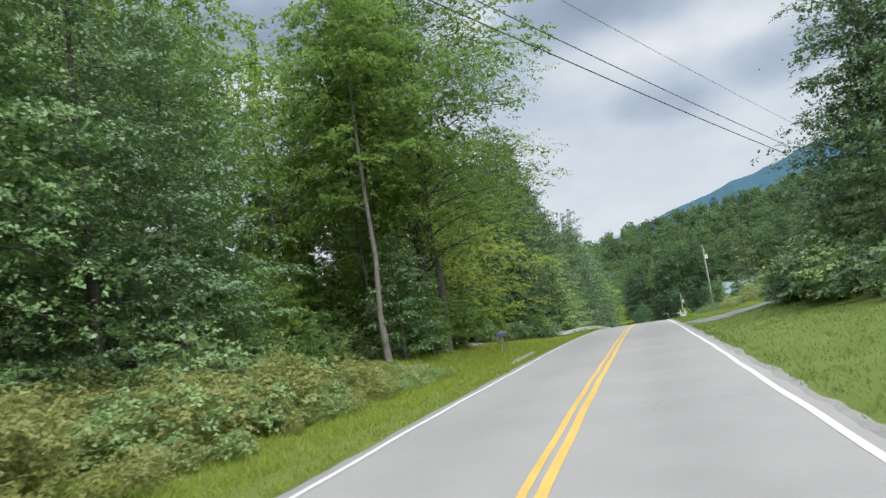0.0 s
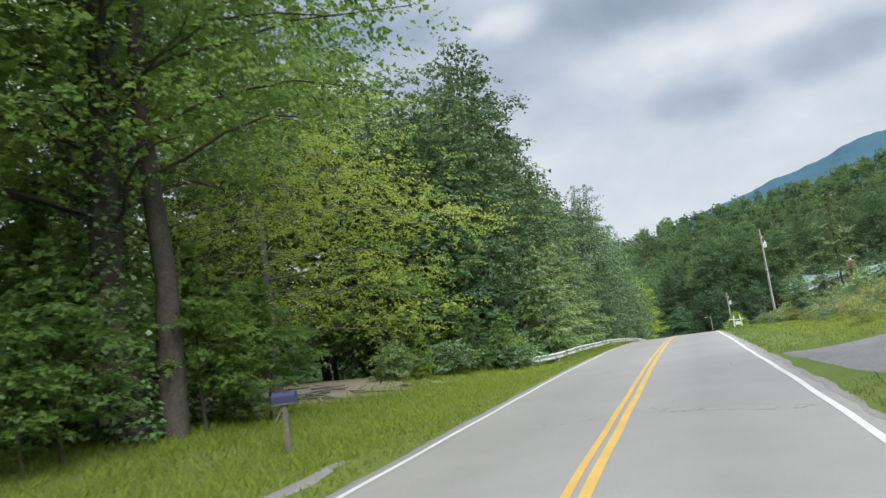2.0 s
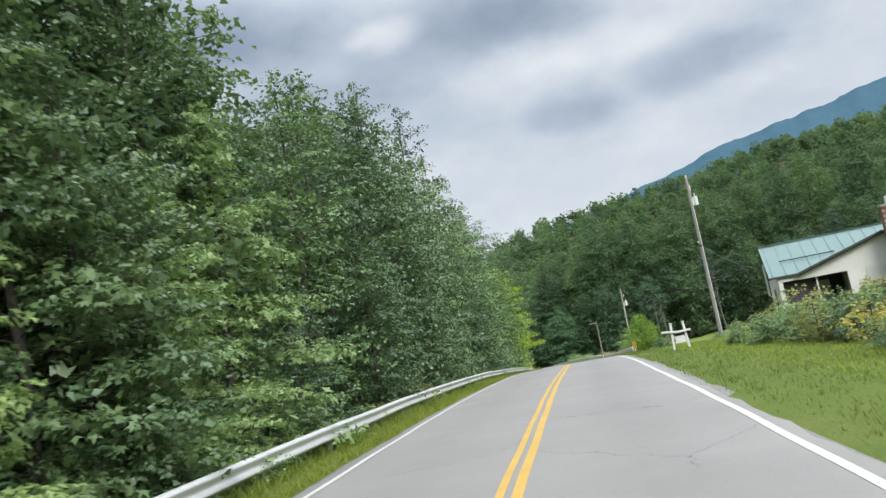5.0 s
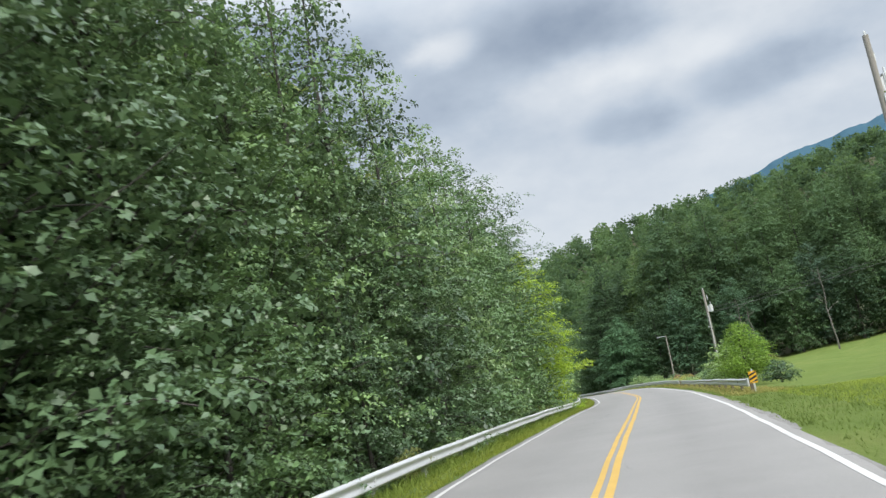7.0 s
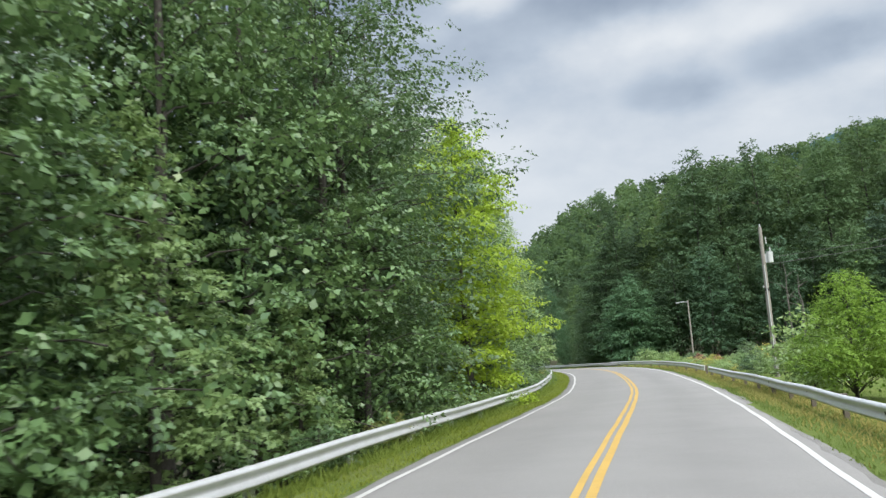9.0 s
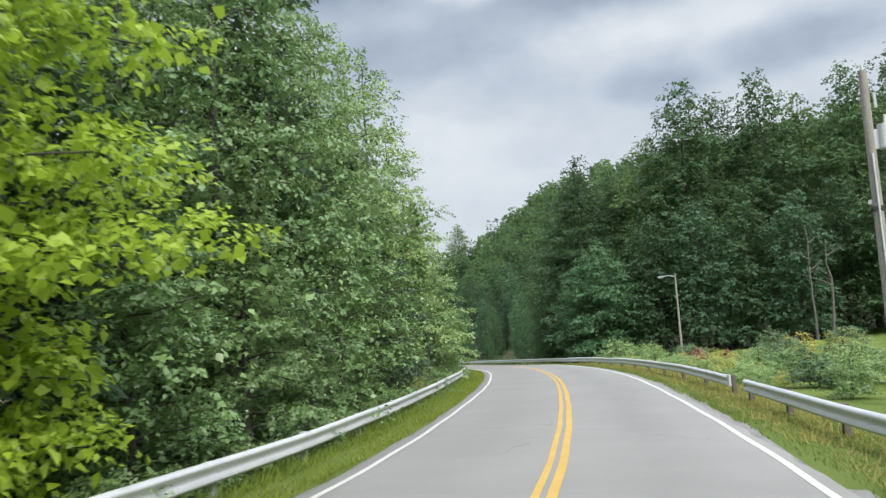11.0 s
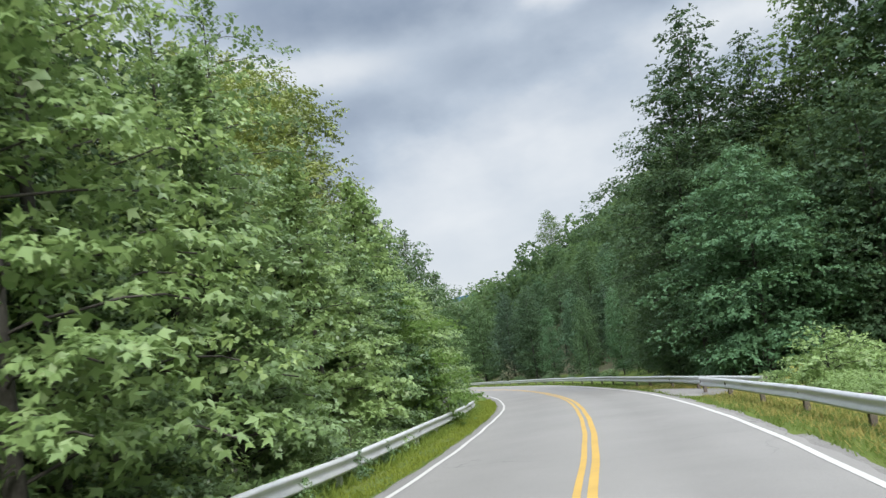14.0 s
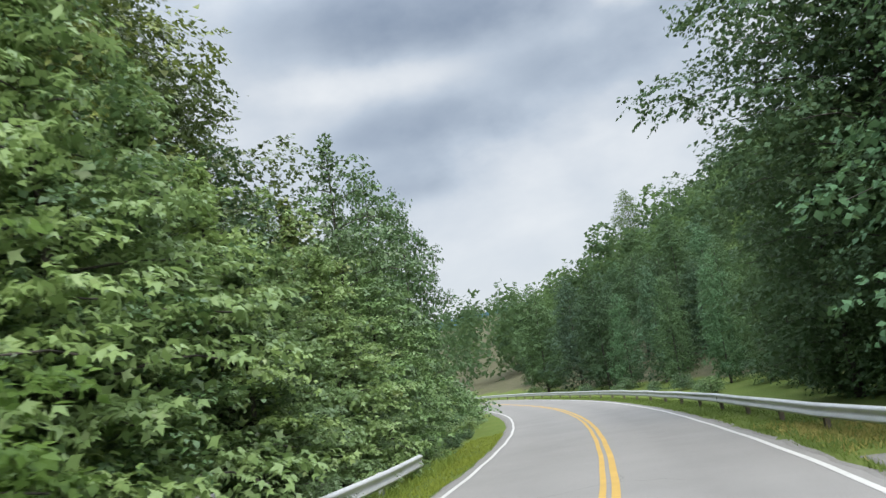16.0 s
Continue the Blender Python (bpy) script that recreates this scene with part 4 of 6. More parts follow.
for s, lat, k, sc in ((78.8, -6.4, 0, 1.0), (82, -6.7, 0, 1.15), (85.5, -6.4, 0, 0.9), (199.4, -6.5, 0, 1.4), (206, -6.8, 0, 1.25), (213, -7.0, 0, 1.2), (217, -6.6, 0, 0.9), (225, -8.4, 0, 1.15), (230.5, -6.9, 0, 1.05), (233.5, -6.7, 0, 0.85), (237, -6.9, 0, 0.95), (227.2, -7.9, 0, 1.0)):
    p = road_at(s, lat)
    plant(YOUNG[k], p[0], p[1], rng.uniform(0, 360), sc)
pale = build_tree("dogwood_tree", 54, 5.2, 2.4, LEAF_SUNNY, "small pale yellow-green dogwood by the guardrail", crown_skirt, 0.03, 40, 30, 10, 0.12, 0.36, fill=500, flat=0.3)
p = road_at(220.2, -6.5)
plant(pale, p[0], p[1], 0, 1.1)
bright = build_tree("hickory_tree", 51, 10.5, 2.9, LEAF_BRIGHT, "bright yellow-green tree among darker edge trees", crown_skirt, 0.05, 64, 36, 9, 0.125, 0.4, fill=700, heart=40, width=0.62)
p = road_at(160.5, -6.4)
plant(bright, p[0], p[1], 20, 1.08, 1.1)
for s, lat, k, sc in ((154.5, -6.4, 1, 0.6), (166, -6.8, 1, 0.8), (36.4, -9.6, 1, 0.85), (47.5, -10.4, 0, 0.46)):
    p = road_at(s, lat)
    plant(YOUNG[k], p[0], p[1], 50, sc)
SIMPLE[0] = True
ash = build_tree("ash_tree", 56, 20.0, 4.2, LEAF_OLIVE, "tall brownish green tree behind the saplings", crown_tall, 0.12, 60, 56, 9, 0.165, 0.5, fill=2200, heart=34, width=0.85, flat=0.7, puff=1.15)
SIMPLE[0] = False
alder = build_tree("alder_tree", 53, 17.5, 4.7, LEAF_MID, "tall grey-green tree leaning out over the road edge", crown_oval, 0.2, 56, 46, 10, 0.115, 0.45, fill=500, flat=0.6, width=0.6)
p = road_at(149, -7.9)
plant(alder, p[0], p[1], 60)
for s, lat, sc in ((222, -14.0, 0.95), (228.5, -13.6, 1.05), (234.5, -14.2, 1.15), (240.5, -14.6, 1.2), (246, -17, 1.1), (252.5, -15.5, 0.8)):
    p = road_at(s, lat)
    plant(ash, p[0], p[1], rng.uniform(0, 360), sc)
for s, lat, sc in ((214.5, -7.9, 1.25), (218.5, -8.3, 1.3), (222.5, -7.4, 1.45), (226.2, -7.6, 1.5), (229.6, -7.8, 1.35), (226.5, -9.8, 1.5), (231.5, -8.8, 1.2)):
    p = road_at(s, lat)
    plant(YOUNG[0], p[0], p[1], rng.uniform(0, 360), sc)

# ------------------------------------------------------------------ the mailbox clearing
SIMPLE[0] = True
WEED = [build_tree("tall_weed", 45, 1.25, 0.75, LEAF_WEED, "tall yellowing roadside weeds", crown_skirt, 0.02, 14, 9, 10, 0.078, 0.3, fill=0, trunk_r=0.01, category="weed", heart=4, width=0.8, flat=0.8),
        build_tree("tall_weed", 46, 1.0, 0.8, LEAF_LIGHT, "tangled green roadside weeds", crown_skirt, 0.02, 14, 9, 10, 0.075, 0.28, fill=0, trunk_r=0.01, category="weed", heart=4, width=0.8, flat=0.8)]
SIMPLE[0] = False


def weed_patch(label, spots):
    """Weeds that nobody could count, joined kind by kind: plan place, turn and size of each."""
    for kind in (0, 1):
        crown = [c for c in WEED[kind].children if c.name.startswith("crown")][0]
        base = np.empty(len(crown.data.vertices) * 3, np.float32)
        crown.data.vertices.foreach_get("co", base)
        base = base.reshape(-1, 3)
        mine = np.array([q[1:] for q in spots if q[0] == kind])
        z = terrain(mine[:, 0], mine[:, 1])
        out = []
        for (x, y, turn, size), zz in zip(mine, z):
            c, n = math.cos(turn), math.sin(turn)
            out.append(base @ np.array([[c, n, 0], [-n, c, 0], [0, 0, 1]]) * size + np.array([x, y, zz]))
        v = np.vstack(out)
        tagged(mesh_np("weed_patch", v, np.arange(len(v)).reshape(-1, 3), crown.data.materials[0]), label, "weeds", kind="stuff")


spots = []
for i in range(230):
    s, lat = rng.uniform(5, 29), -rng.uniform(5.6, 11.5)
    p = road_at(s, lat)
    spots.append((int(rng.uniform() > 0.65), p[0], p[1], rng.uniform(0, 6.28), rng.uniform(0.6, 1.3) * (1.0 if lat < -6.6 and s < 23 else 0.5)))
weed_patch("tall straw-coloured and green weeds beside the verge", spots)
for s, lat, sc, k in ((21.5, -18, 1.3, 2), (26.5, -17.5, 1.15, 2), (9, -19, 1.1, 0), (2, -16, 1.0, 0), (-8, -16, 1.0, 1), (10, -20, 1.3, 0)):
    p = road_at(s, lat)
    plant(EDGE[k], p[0], p[1], rng.uniform(0, 360), sc, 1.15)
for s, lat, k, sc in ((21, -9.8, 2, 0.95), (24, -10.3, 0, 1.0), (26.5, -9.4, 2, 0.8), (17, -8.9, 0, 1.2), (22.5, -8.3, 2, 0.75), (20.0, -7.8, 2, 0.55), (28.5, -10.6, 2, 0.7), (33, -12.6, 0, 0.8), (37.5, -12.4, 0, 0.8),
                      (42.5, -11.9, 0, 1.1), (41.5, -10.4, 1, 0.9), (46, -9.4, 0, 0.7), (46.5, -11.5, 0, 1.1), (64.5, -6.9, 2, 0.72), (66.5, -7.3, 0, 0.9), (62, -9.0, 1, 0.8), (68.5, -7.0, 0, 1.05), (70.5, -7.6, 0, 1.2), (60.5, -10.5, 0, 0.7), (65.0, -6.0, 0, 0.62), (64.2, -6.6, 1, 0.8), (63.0, -7.6, 2, 0.85), (65.6, -6.9, 2, 0.9), (67.6, -6.4, 1, 0.9), (61.0, -8.2, 1, 0.9), (59.2, -9.0, 2, 0.6), (58.5, -9.8, 0, 0.8)):
    p = road_at(s, lat)
    plant(SHRUB[k], p[0], p[1], rng.uniform(0, 360), sc)

SIMPLE[0] = True
shoots = build_tree("cherry_tree", 55, 15.0, 3.0, LEAF_DARK, "dark grey-green tree with upright leafy shoots", crown_skirt, 0.08, 60, 20, 10, 0.15, 0.45, rise=1.25, fill=260, heart=16, flat=0.9, width=0.8)
SIMPLE[0] = False
for s, lat, sc in ((108.2, -7.4, 1.0), (112.5, -8.2, 0.92), (117.5, -7.8, 0.84), (123, -7.6, 0.72), (129, -8.0, 0.76)):
    p = road_at(s, lat)
    plant(shoots, p[0], p[1], rng.uniform(0, 360), sc)
PINE = build_tree("pine_tree", 52, 21.0, 3.6, LEAF_CEDAR, "tall pine with dark needle tufts and an open crown", crown_oval, 0.42, 34, 22, 10, 0.3, 0.5, bark=BARK, trunk_r=0.2, rise=0.5, fill=120, width=0.14, leader=0)
for s, lat, sc in ((178, -10.6, 0.98), (158, -14.2, 1.2), (126, -15.5, 1.15), (148, -19, 1.35)):
    p = road_at(s, lat)
    plant(PINE, p[0], p[1], rng.uniform(0, 360), sc)

SIMPLE[0] = True
hemlock = build_tree("hemlock_tree", 57, 16.0, 3.9, LEAF_MID, "green hemlock with layered drooping sprays to the ground", crown_skirt, 0.03, 72, 36, 13, 0.115, 0.6, rise=-0.12, fill=1500, heart=22, flat=0.22, width=0.8)
SIMPLE[0] = False
for s, lat, sc in ((13.5, -12.6, 1.0), (18.3, -12.4, 0.95), (23.4, -13.0, 0.85), (8.5, -14.0, 1.1), (17.0, -17.0, 1.2)):
    p = road_at(s, lat)
    plant(hemlock, p[0], p[1], rng.uniform(0, 360), sc)

# tall open-grown trees with clear trunks round the clearing
SIMPLE[0] = True
OPEN = [build_tree("woodland_tree", 61, 21.0, 4.6, LEAF_SUNNY, "tall woodland tree with a bare grey trunk", crown_oval, 0.3, 38, 17, 9, 0.2, 0.7, bark=BARK, trunk_r=0.17, fill=60, heart=2),
        build_tree("woodland_tree", 62, 19.0, 3.6, LEAF_SUNNY, "slim woodland tree with a thin dark trunk", crown_oval, 0.35, 34, 15, 9, 0.2, 0.7, bark=BARK, trunk_r=0.1, fill=40, heart=2)]
SIMPLE[0] = False
big_oak = build_tree("oak_tree", 63, 22.0, 6.4, LEAF_SUNNY, "large oak tree with ivy on its trunk", crown_oval, 0.2, 84, 96, 9, 0.115, 0.5, bark=BARK, trunk_r=0.36, rise=0.4, fill=700, heart=40, width=0.65, puff=1.12)
grey_tree = build_tree("woodland_tree", 64, 20.0, 3.4, LEAF_SUNNY, "woodland tree with a pale grey leaning trunk", crown_oval, 0.34, 40, 30, 9, 0.17, 0.6, bark=BARK_PALE, trunk_r=0.13, fill=160, heart=10)
spread_tree = build_tree("maple_tree", 65, 13.0, 7.6, LEAF_MAPLE, "spreading olive green maple with tiered drooping branches", crown_oval, 0.16, 64, 64, 11, 0.105, 0.5, bark=BARK_PALE, trunk_r=0.2, rise=-0.02, fill=60, flat=0.26, heart=8, width=0.6)
SIMPLE[0] = True
understory = build_tree("understory_tree", 66, 7.0, 2.6, LEAF_SUNNY, "understory tree with airy light green leaf layers", crown_oval, 0.2, 26, 18, 8, 0.2, 0.6, trunk_r=0.06, rise=0.05, fill=20, heart=2, flat=0.22)
SIMPLE[0] = False
p = road_at(42.4, -9.7)
plant(big_oak, p[0], p[1], 40, 1.1)


def ivy(thing, seed, height, radius, count):
    """Ivy leaves close round the foot of a trunk."""
    r = np.random.default_rng(seed)
    a = r.uniform(0, 6.28, count)
    z = height * r.uniform(0, 1, count) ** 1.3
    out = np.stack([np.cos(a), np.sin(a), 0 * a], 1)
    v = leaf_quads(r, out * (radius * (1.25 - 0.035 * z))[:, None] * r.uniform(0.9, 1.35, count)[:, None] + np.stack([0 * a, 0 * a, z], 1), out, 0.13, width=0.9, face=out)
    return mesh_np("ivy", v, quads(v), LEAF_MID, False, thing)


ivy(big_oak, 67, 9.0, 0.36, 2600)
p = road_at(34.9, -9.9)
plant(grey_tree, p[0], p[1], 10, 1.05, lean=1.5)
p = road_at(54.0, -12.6)
plant(spread_tree, p[0], p[1], 70, 1.0)
for s, lat, k, sc in ((43.3, -9.3, 0, 1.25), (37.2, -10.5, 1, 0.9), (37.9, -10.9, 1, 0.95), (37.5, -11.3, 1, 0.8), (45.0, -11.9, 1, 1.0), (31, -17.5, 0, 0.95), (27.5, -22, 1, 1.0), (34, -22, 1, 1.05), (38, -19, 1, 1.0),
                      (30, -28, 0, 1.0), (37, -28, 1, 1.1), (43, -24, 1, 1.1), (49, -21, 1, 1.05), (56, -22, 0, 1.0), (65.3, -15.8, 0, 0.9), (66.0, -15.7, 1, 0.9), (63.4, -17.3, 1, 0.8), (46, -30, 0, 1.1),
                      (26, -33, 0, 1.1), (55, -30, 0, 1.1), (35, -35, 0, 1.15), (48, -38, 0, 1.1)):
    p = road_at(s, lat)
    plant(OPEN[k], p[0], p[1], rng.uniform(0, 360), sc * 1.15)
for s, lat, sc in ((34.5, -15.5, 0.8), (38.5, -14.6, 0.75), (30, -20, 1.0), (42, -17, 1.0), (36, -25, 1.1), (44.5, -13.6, 0.9), (47, -14.5, 0.8), (50, -24, 1.2), (58, -19, 1.1), (62.5, -11.8, 0.9), (28, -26, 1.2), (27, -13.5, 0.9), (29.5, -15.5, 0.8),
                   (33, -30, 1.3), (41, -31, 1.3), (52, -33, 1.3), (66.5, -11.2, 1.0), (60.5, -16.5, 1.0), (24, -24, 1.3), (39, -22, 1.0), (47.5, -10.4, 0.55), (41.8, -10.8, 0.6), (40.0, -9.2, 0.55), (44.4, -9.2, 0.6), (46.8, -8.9, 0.5), (38.8, -8.9, 0.35)):
    p = road_at(s, lat)
    plant(understory, p[0], p[1], rng.uniform(0, 360), sc)

# deep shade behind the clearing
for s, lat, k, sc in ((22, -36, 0, 1.1), (28, -40, 1, 1.2), (34, -41, 0, 1.2), (40, -37, 0, 1.1), (46, -42, 1, 1.2), (52, -38, 0, 1.1), (58, -34, 1, 1.0), (63, -27, 0, 1.0), (67, -21, 0, 1.1), (69.5, -11.0, 0, 1.2), (73.5, -12.5, 1, 1.25), (78, -13, 0, 1.25), (60, -26, 0, 0.85), (16, -30, 1, 1.1), (68.3, -11.5, 1, 0.9), (65.5, -13.5, 0, 0.95), (71.0, -9.6, 0, 0.6), (75.5, -9.8, 0, 0.7)):
    p = road_at(s, lat)
    plant(MIDDLE[1] if lat < -24 else SKIRT[k] if s > 60 else EDGE[1 - k], p[0], p[1], rng.uniform(0, 360), sc * (0.8 if lat < -24 else 1.0))

# weeds and creepers over the rail
spots = []
for s in np.arange(70, 236, 2.7):
    p = road_at(s + rng.normal(0, 0.8), -5.0 + rng.normal(0, 0.08))
    spots.append((int(rng.uniform() < 0.9), p[0], p[1], rng.uniform(0, 6.28), rng.uniform(0.45, 0.85)))
weed_patch("green weeds and creepers tangled along the guardrail", spots)

for s, sc in ((183.5, 0.36), (186, 0.42), (188.5, 0.34), (191, 0.3), (203.5, 0.36), (206.5, 0.42), (209, 0.36), (152, 0.26), (124, 0.28)):
    p = road_at(s, -4.68)
    plant(SHRUB[1], p[0], p[1], rng.uniform(0, 360), sc)

# darker second row behind the edge trees
for s in np.arange(86, 205, 8.5):
    p = road_at(s + rng.normal(0, 0.9), -11.0 + rng.normal(0, 0.4))
    plant(SKIRT[0], p[0], p[1], rng.uniform(0, 360), rng.uniform(1.0, 1.2))

# ------------------------------------------------------------------ the open side of the road
for s, lat, pr, sc, sq in ((37.0, 12.2, EDGE[0], 1.2, 0.95), (39.5, 12.0, EDGE[0], 1.0, 1.05), (38, 14.5, SKIRT[0], 1.1, 1.0), (39.5, 13.0, EDGE[0], 0.9, 1.1), (33, 13.2, EDGE[0], 1.0, 1.1), (42.5, 10.2, EDGE[1], 0.42, 1.0), (41, 9.0, EDGE[2], 0.3, 1.0), (37, 10.2, EDGE[0], 0.4, 1.0), (33.5, 10.4, EDGE[2], 0.45, 1.0),
                           (30, 12, EDGE[0], 0.6, 1.0), (25, 13, EDGE[1], 0.7, 1.0), (38, 14.5, EDGE[1], 0.7, 1.0)):
    p = road_at(s, lat)
    plant(pr, p[0], p[1], rng.uniform(0, 360), sc, sq)
for s, lat, k, sc in ((44.0, 7.8, 0, 0.8), (43.0, 8.8, 1, 1.2), (42, 7.4, 2, 0.7), (40.5, 8.4, 0, 1.3), (38.5, 8.0, 1, 1.2), (39.5, 7.5, 0, 0.9), (37.2, 9.2, 0, 1.6), (35, 8.6, 1, 1.6), (36, 8.3, 2, 0.7), (33, 8.2, 0, 1.1), (41.5, 9.6, 2, 0.9), (30, 8.8, 1, 1.1), (27, 9, 0, 1.0)):
    p = road_at(s, lat)
    plant(SHRUB[k], p[0], p[1], rng.uniform(0, 360), sc)
# weedy bank below the house
for i in range(60):
    s = rng.uniform(56, 106)
    lat = rng.uniform(9.0, 14.0) if s > 84 else rng.uniform(10.5, 18.0)
    p = road_at(s, lat)
    plant(WEED[0 if rng.uniform() < 0.45 else 1], p[0], p[1], rng.uniform(0, 360), rng.uniform(0.9, 1.6))
for s, lat, k, sc in ((96, 9.2, 0, 0.6), (98.5, 9.8, 1, 0.7), (101.5, 9.4, 0, 0.55), (104, 10.2, 0, 0.45), (93.5, 9.8, 0, 0.75), (99.5, 11.4, 0, 0.75), (95.5, 11.5, 2, 0.55), (90.5, 10.2, 1, 0.8), (103, 12.0, 0, 0.5),
                      (87, 10.8, 0, 1.0), (83, 12, 0, 1.1), (79, 13, 2, 0.8), (110.5, 10.9, 1, 0.55), (124, 9.2, 1, 0.35), (171, 8.6, 1, 0.8), (177, 7.6, 0, 0.6), (181, 8.0, 1, 0.7), (186, 8.4, 1, 0.7)):
    p = road_at(s, lat)
    plant(SHRUB[k], p[0], p[1], rng.uniform(0, 360), sc)
for s, lat, k, sc in (  (92.5, 10.6, 0, 1.1), (93.5, 11.6, 2, 0.8), (86, 12.6, 0, 1.0), (95.5, 13.0, 0, 0.9), (98.5, 9.0, 0, 0.55), (101, 10.2, 0, 0.6), (103.5, 9.6, 0, 0.45), (100, 11.6, 0, 0.7), (94.5, 10.6, 0, 1.0), (97.5, 11.2, 0, 0.9), (89.5, 13.8, 0, 1.0), (76, 10.5, 0, 1.0), (73, 11.5, 1, 1.2), (70, 12.0, 0, 1.2), (66, 12.5, 1, 1.1)):
    p = road_at(s, lat)
    plant(SHRUB[k], p[0], p[1], rng.uniform(0, 360), sc)
for s, lat, k, sc in ((103.0, 6.6, 0, 0.4), (105.0, 7.0, 0, 0.42), (100.0, 6.9, 0, 0.5), (101.5, 7.4, 0, 0.42), (103.2, 8.2, 0, 0.5), (105.5, 8.6, 1, 0.5), (100.0, 8.0, 1, 0.6), (98.0, 7.6, 0, 0.55), (96.5, 8.4, 0, 0.7), (106.8, 9.6, 0, 0.5), (94.5, 8.2, 1, 0.7)):
    p = road_at(s, lat)
    plant(SHRUB[k], p[0], p[1], rng.uniform(0, 360), sc)
for i in range(26):
    s, lat = rng.uniform(90, 107), rng.uniform(7.2, 10.0)
    p = road_at(s, lat)
    plant(WEED[int(rng.uniform() < 0.5)], p[0], p[1], rng.uniform(0, 360), rng.uniform(0.5, 0.95))
for s, lat, k, sc in ((86.2, 8.1, 1, 0.46), (86.8, 8.6, 0, 0.5), (93.0, 10.9, 1, 0.58), (90.5, 12.6, 0, 0.4)):
    p = road_at(s, lat)
    plant(YOUNG[k], p[0], p[1], rng.uniform(0, 360), sc)
SIMPLE[0] = True
locust = build_tree("locust_tree", 74, 9.4, 2.3, LEAF_OLIVE, "slim olive-brown tree with a thin open top", crown_cone, 0.12, 34, 16, 9, 0.14, 0.5, fill=40, trunk_r=0.08, rise=0.6, heart=4)
SIMPLE[0] = False
p = road_at(93.1, 12.1)
plant(locust, p[0], p[1], 0, 1.0)
OLIVE = build_tree("olive_tree", 73, 8.0, 3.2, LEAF_OLIVE, "small olive-brown tree on the weedy bank", crown_oval, 0.12, 34, 22, 9, 0.18, 0.6, fill=200)
for x, y, pr, sc in ((22, 88, EDGE[2], 0.62), (26, 95, EDGE[0], 0.6), (31, 128, MIDDLE[2], 0.6), (36, 120, MIDDLE[2], 0.65), (41, 135, MIDDLE[2], 0.7), (30, 108, EDGE[2], 0.7), (38, 104, EDGE[0], 0.8), (46, 118, MIDDLE[2], 0.7),
                     (35, 142, MIDDLE[1], 0.6), (46, 150, MIDDLE[2], 0.7), (20, 99, EDGE[2], 0.3), (17.5, 84, OLIVE, 0.8), (21, 80, OLIVE, 0.7), (16, 76, OLIVE, 0.45)):
    plant(pr, x, y, rng.uniform(0, 360), sc)
spots = []
for i in range(80):
    s, lat = rng.uniform(56, 90), rng.uniform(6.4, 12.5)
    p = road_at(s, lat)
    spots.append((int(rng.uniform() > 0.6), p[0], p[1], rng.uniform(0, 6.28), rng.uniform(0.5, 1.0) * (0.7 if lat < 8.5 else 1.0)))
weed_patch("yellowing weeds on the grassy bank", spots)
# bright cedar-shaped bush by the guardrail and leafy sapling next to it
round_bush = build_tree("juniper_bush", 71, 4.3, 2.2, LEAF_JUNIPER, "bright green cone-shaped juniper bush", crown_cone, 0.01, 70, 30, 9, 0.11, 0.3, fill=300, trunk_r=0.06, rise=0.8, category="bush", width=0.4, flat=1.1, heart=6)
p = road_at(156.3, 7.0)
plant(round_bush, p[0], p[1], 0, 0.95)
for s, lat, k, sc in ((160.5, 6.6, 0, 1.5), (164, 8.0, 0, 1.0), (154, 8.6, 1, 0.9)):
    p = road_at(s, lat)
    plant(SHRUB[k], p[0], p[1], rng.uniform(0, 360), sc)
rust = build_tree("sumac_shrub", 72, 1.9, 0.8, LEAF_RUST, "rust-brown dying sumac shrub", crown_oval, 0.35, 9, 9, 7, 0.2, 0.3, fill=20, trunk_r=0.03, category="shrub", heart=6)
for s, lat, sc in ((197.5, 7.9, 0.6), (199, 8.6, 0.45), (198.5, 9.6, 0.5)):
    p = road_at(s, lat)
    plant(rust, p[0], p[1], rng.uniform(0, 360), sc)
spots = []
for i in range(60):
    s, lat = rng.uniform(178, 220), rng.uniform(5.9, 8.2)
    p = road_at(s, lat)
    spots.append((int(rng.uniform() < 0.7), p[0], p[1], rng.uniform(0, 6.28), rng.uniform(0.45, 0.85)))
weed_patch("green weeds behind the guardrail", spots)
for i in range(18):
    s, lat = rng.uniform(178, 222), rng.uniform(8.5, 17)
    p = road_at(s, lat)
    plant(WEED[int(rng.uniform() < 0.6)], p[0], p[1], rng.uniform(0, 360), rng.uniform(0.8, 1.5))
for s, lat, k, sc in ((213, 8.3, 0, 0.8), (215.5, 7.0, 0, 1.0), (211, 8.6, 0, 0.8), (217, 8.2, 0, 0.9), (209, 8.2, 0, 0.7), (198, 12, 0, 0.9), (194, 14, 1, 0.9)):
    p = road_at(s, lat)
    plant(SHRUB[k], p[0], p[1], rng.uniform(0, 360), sc)

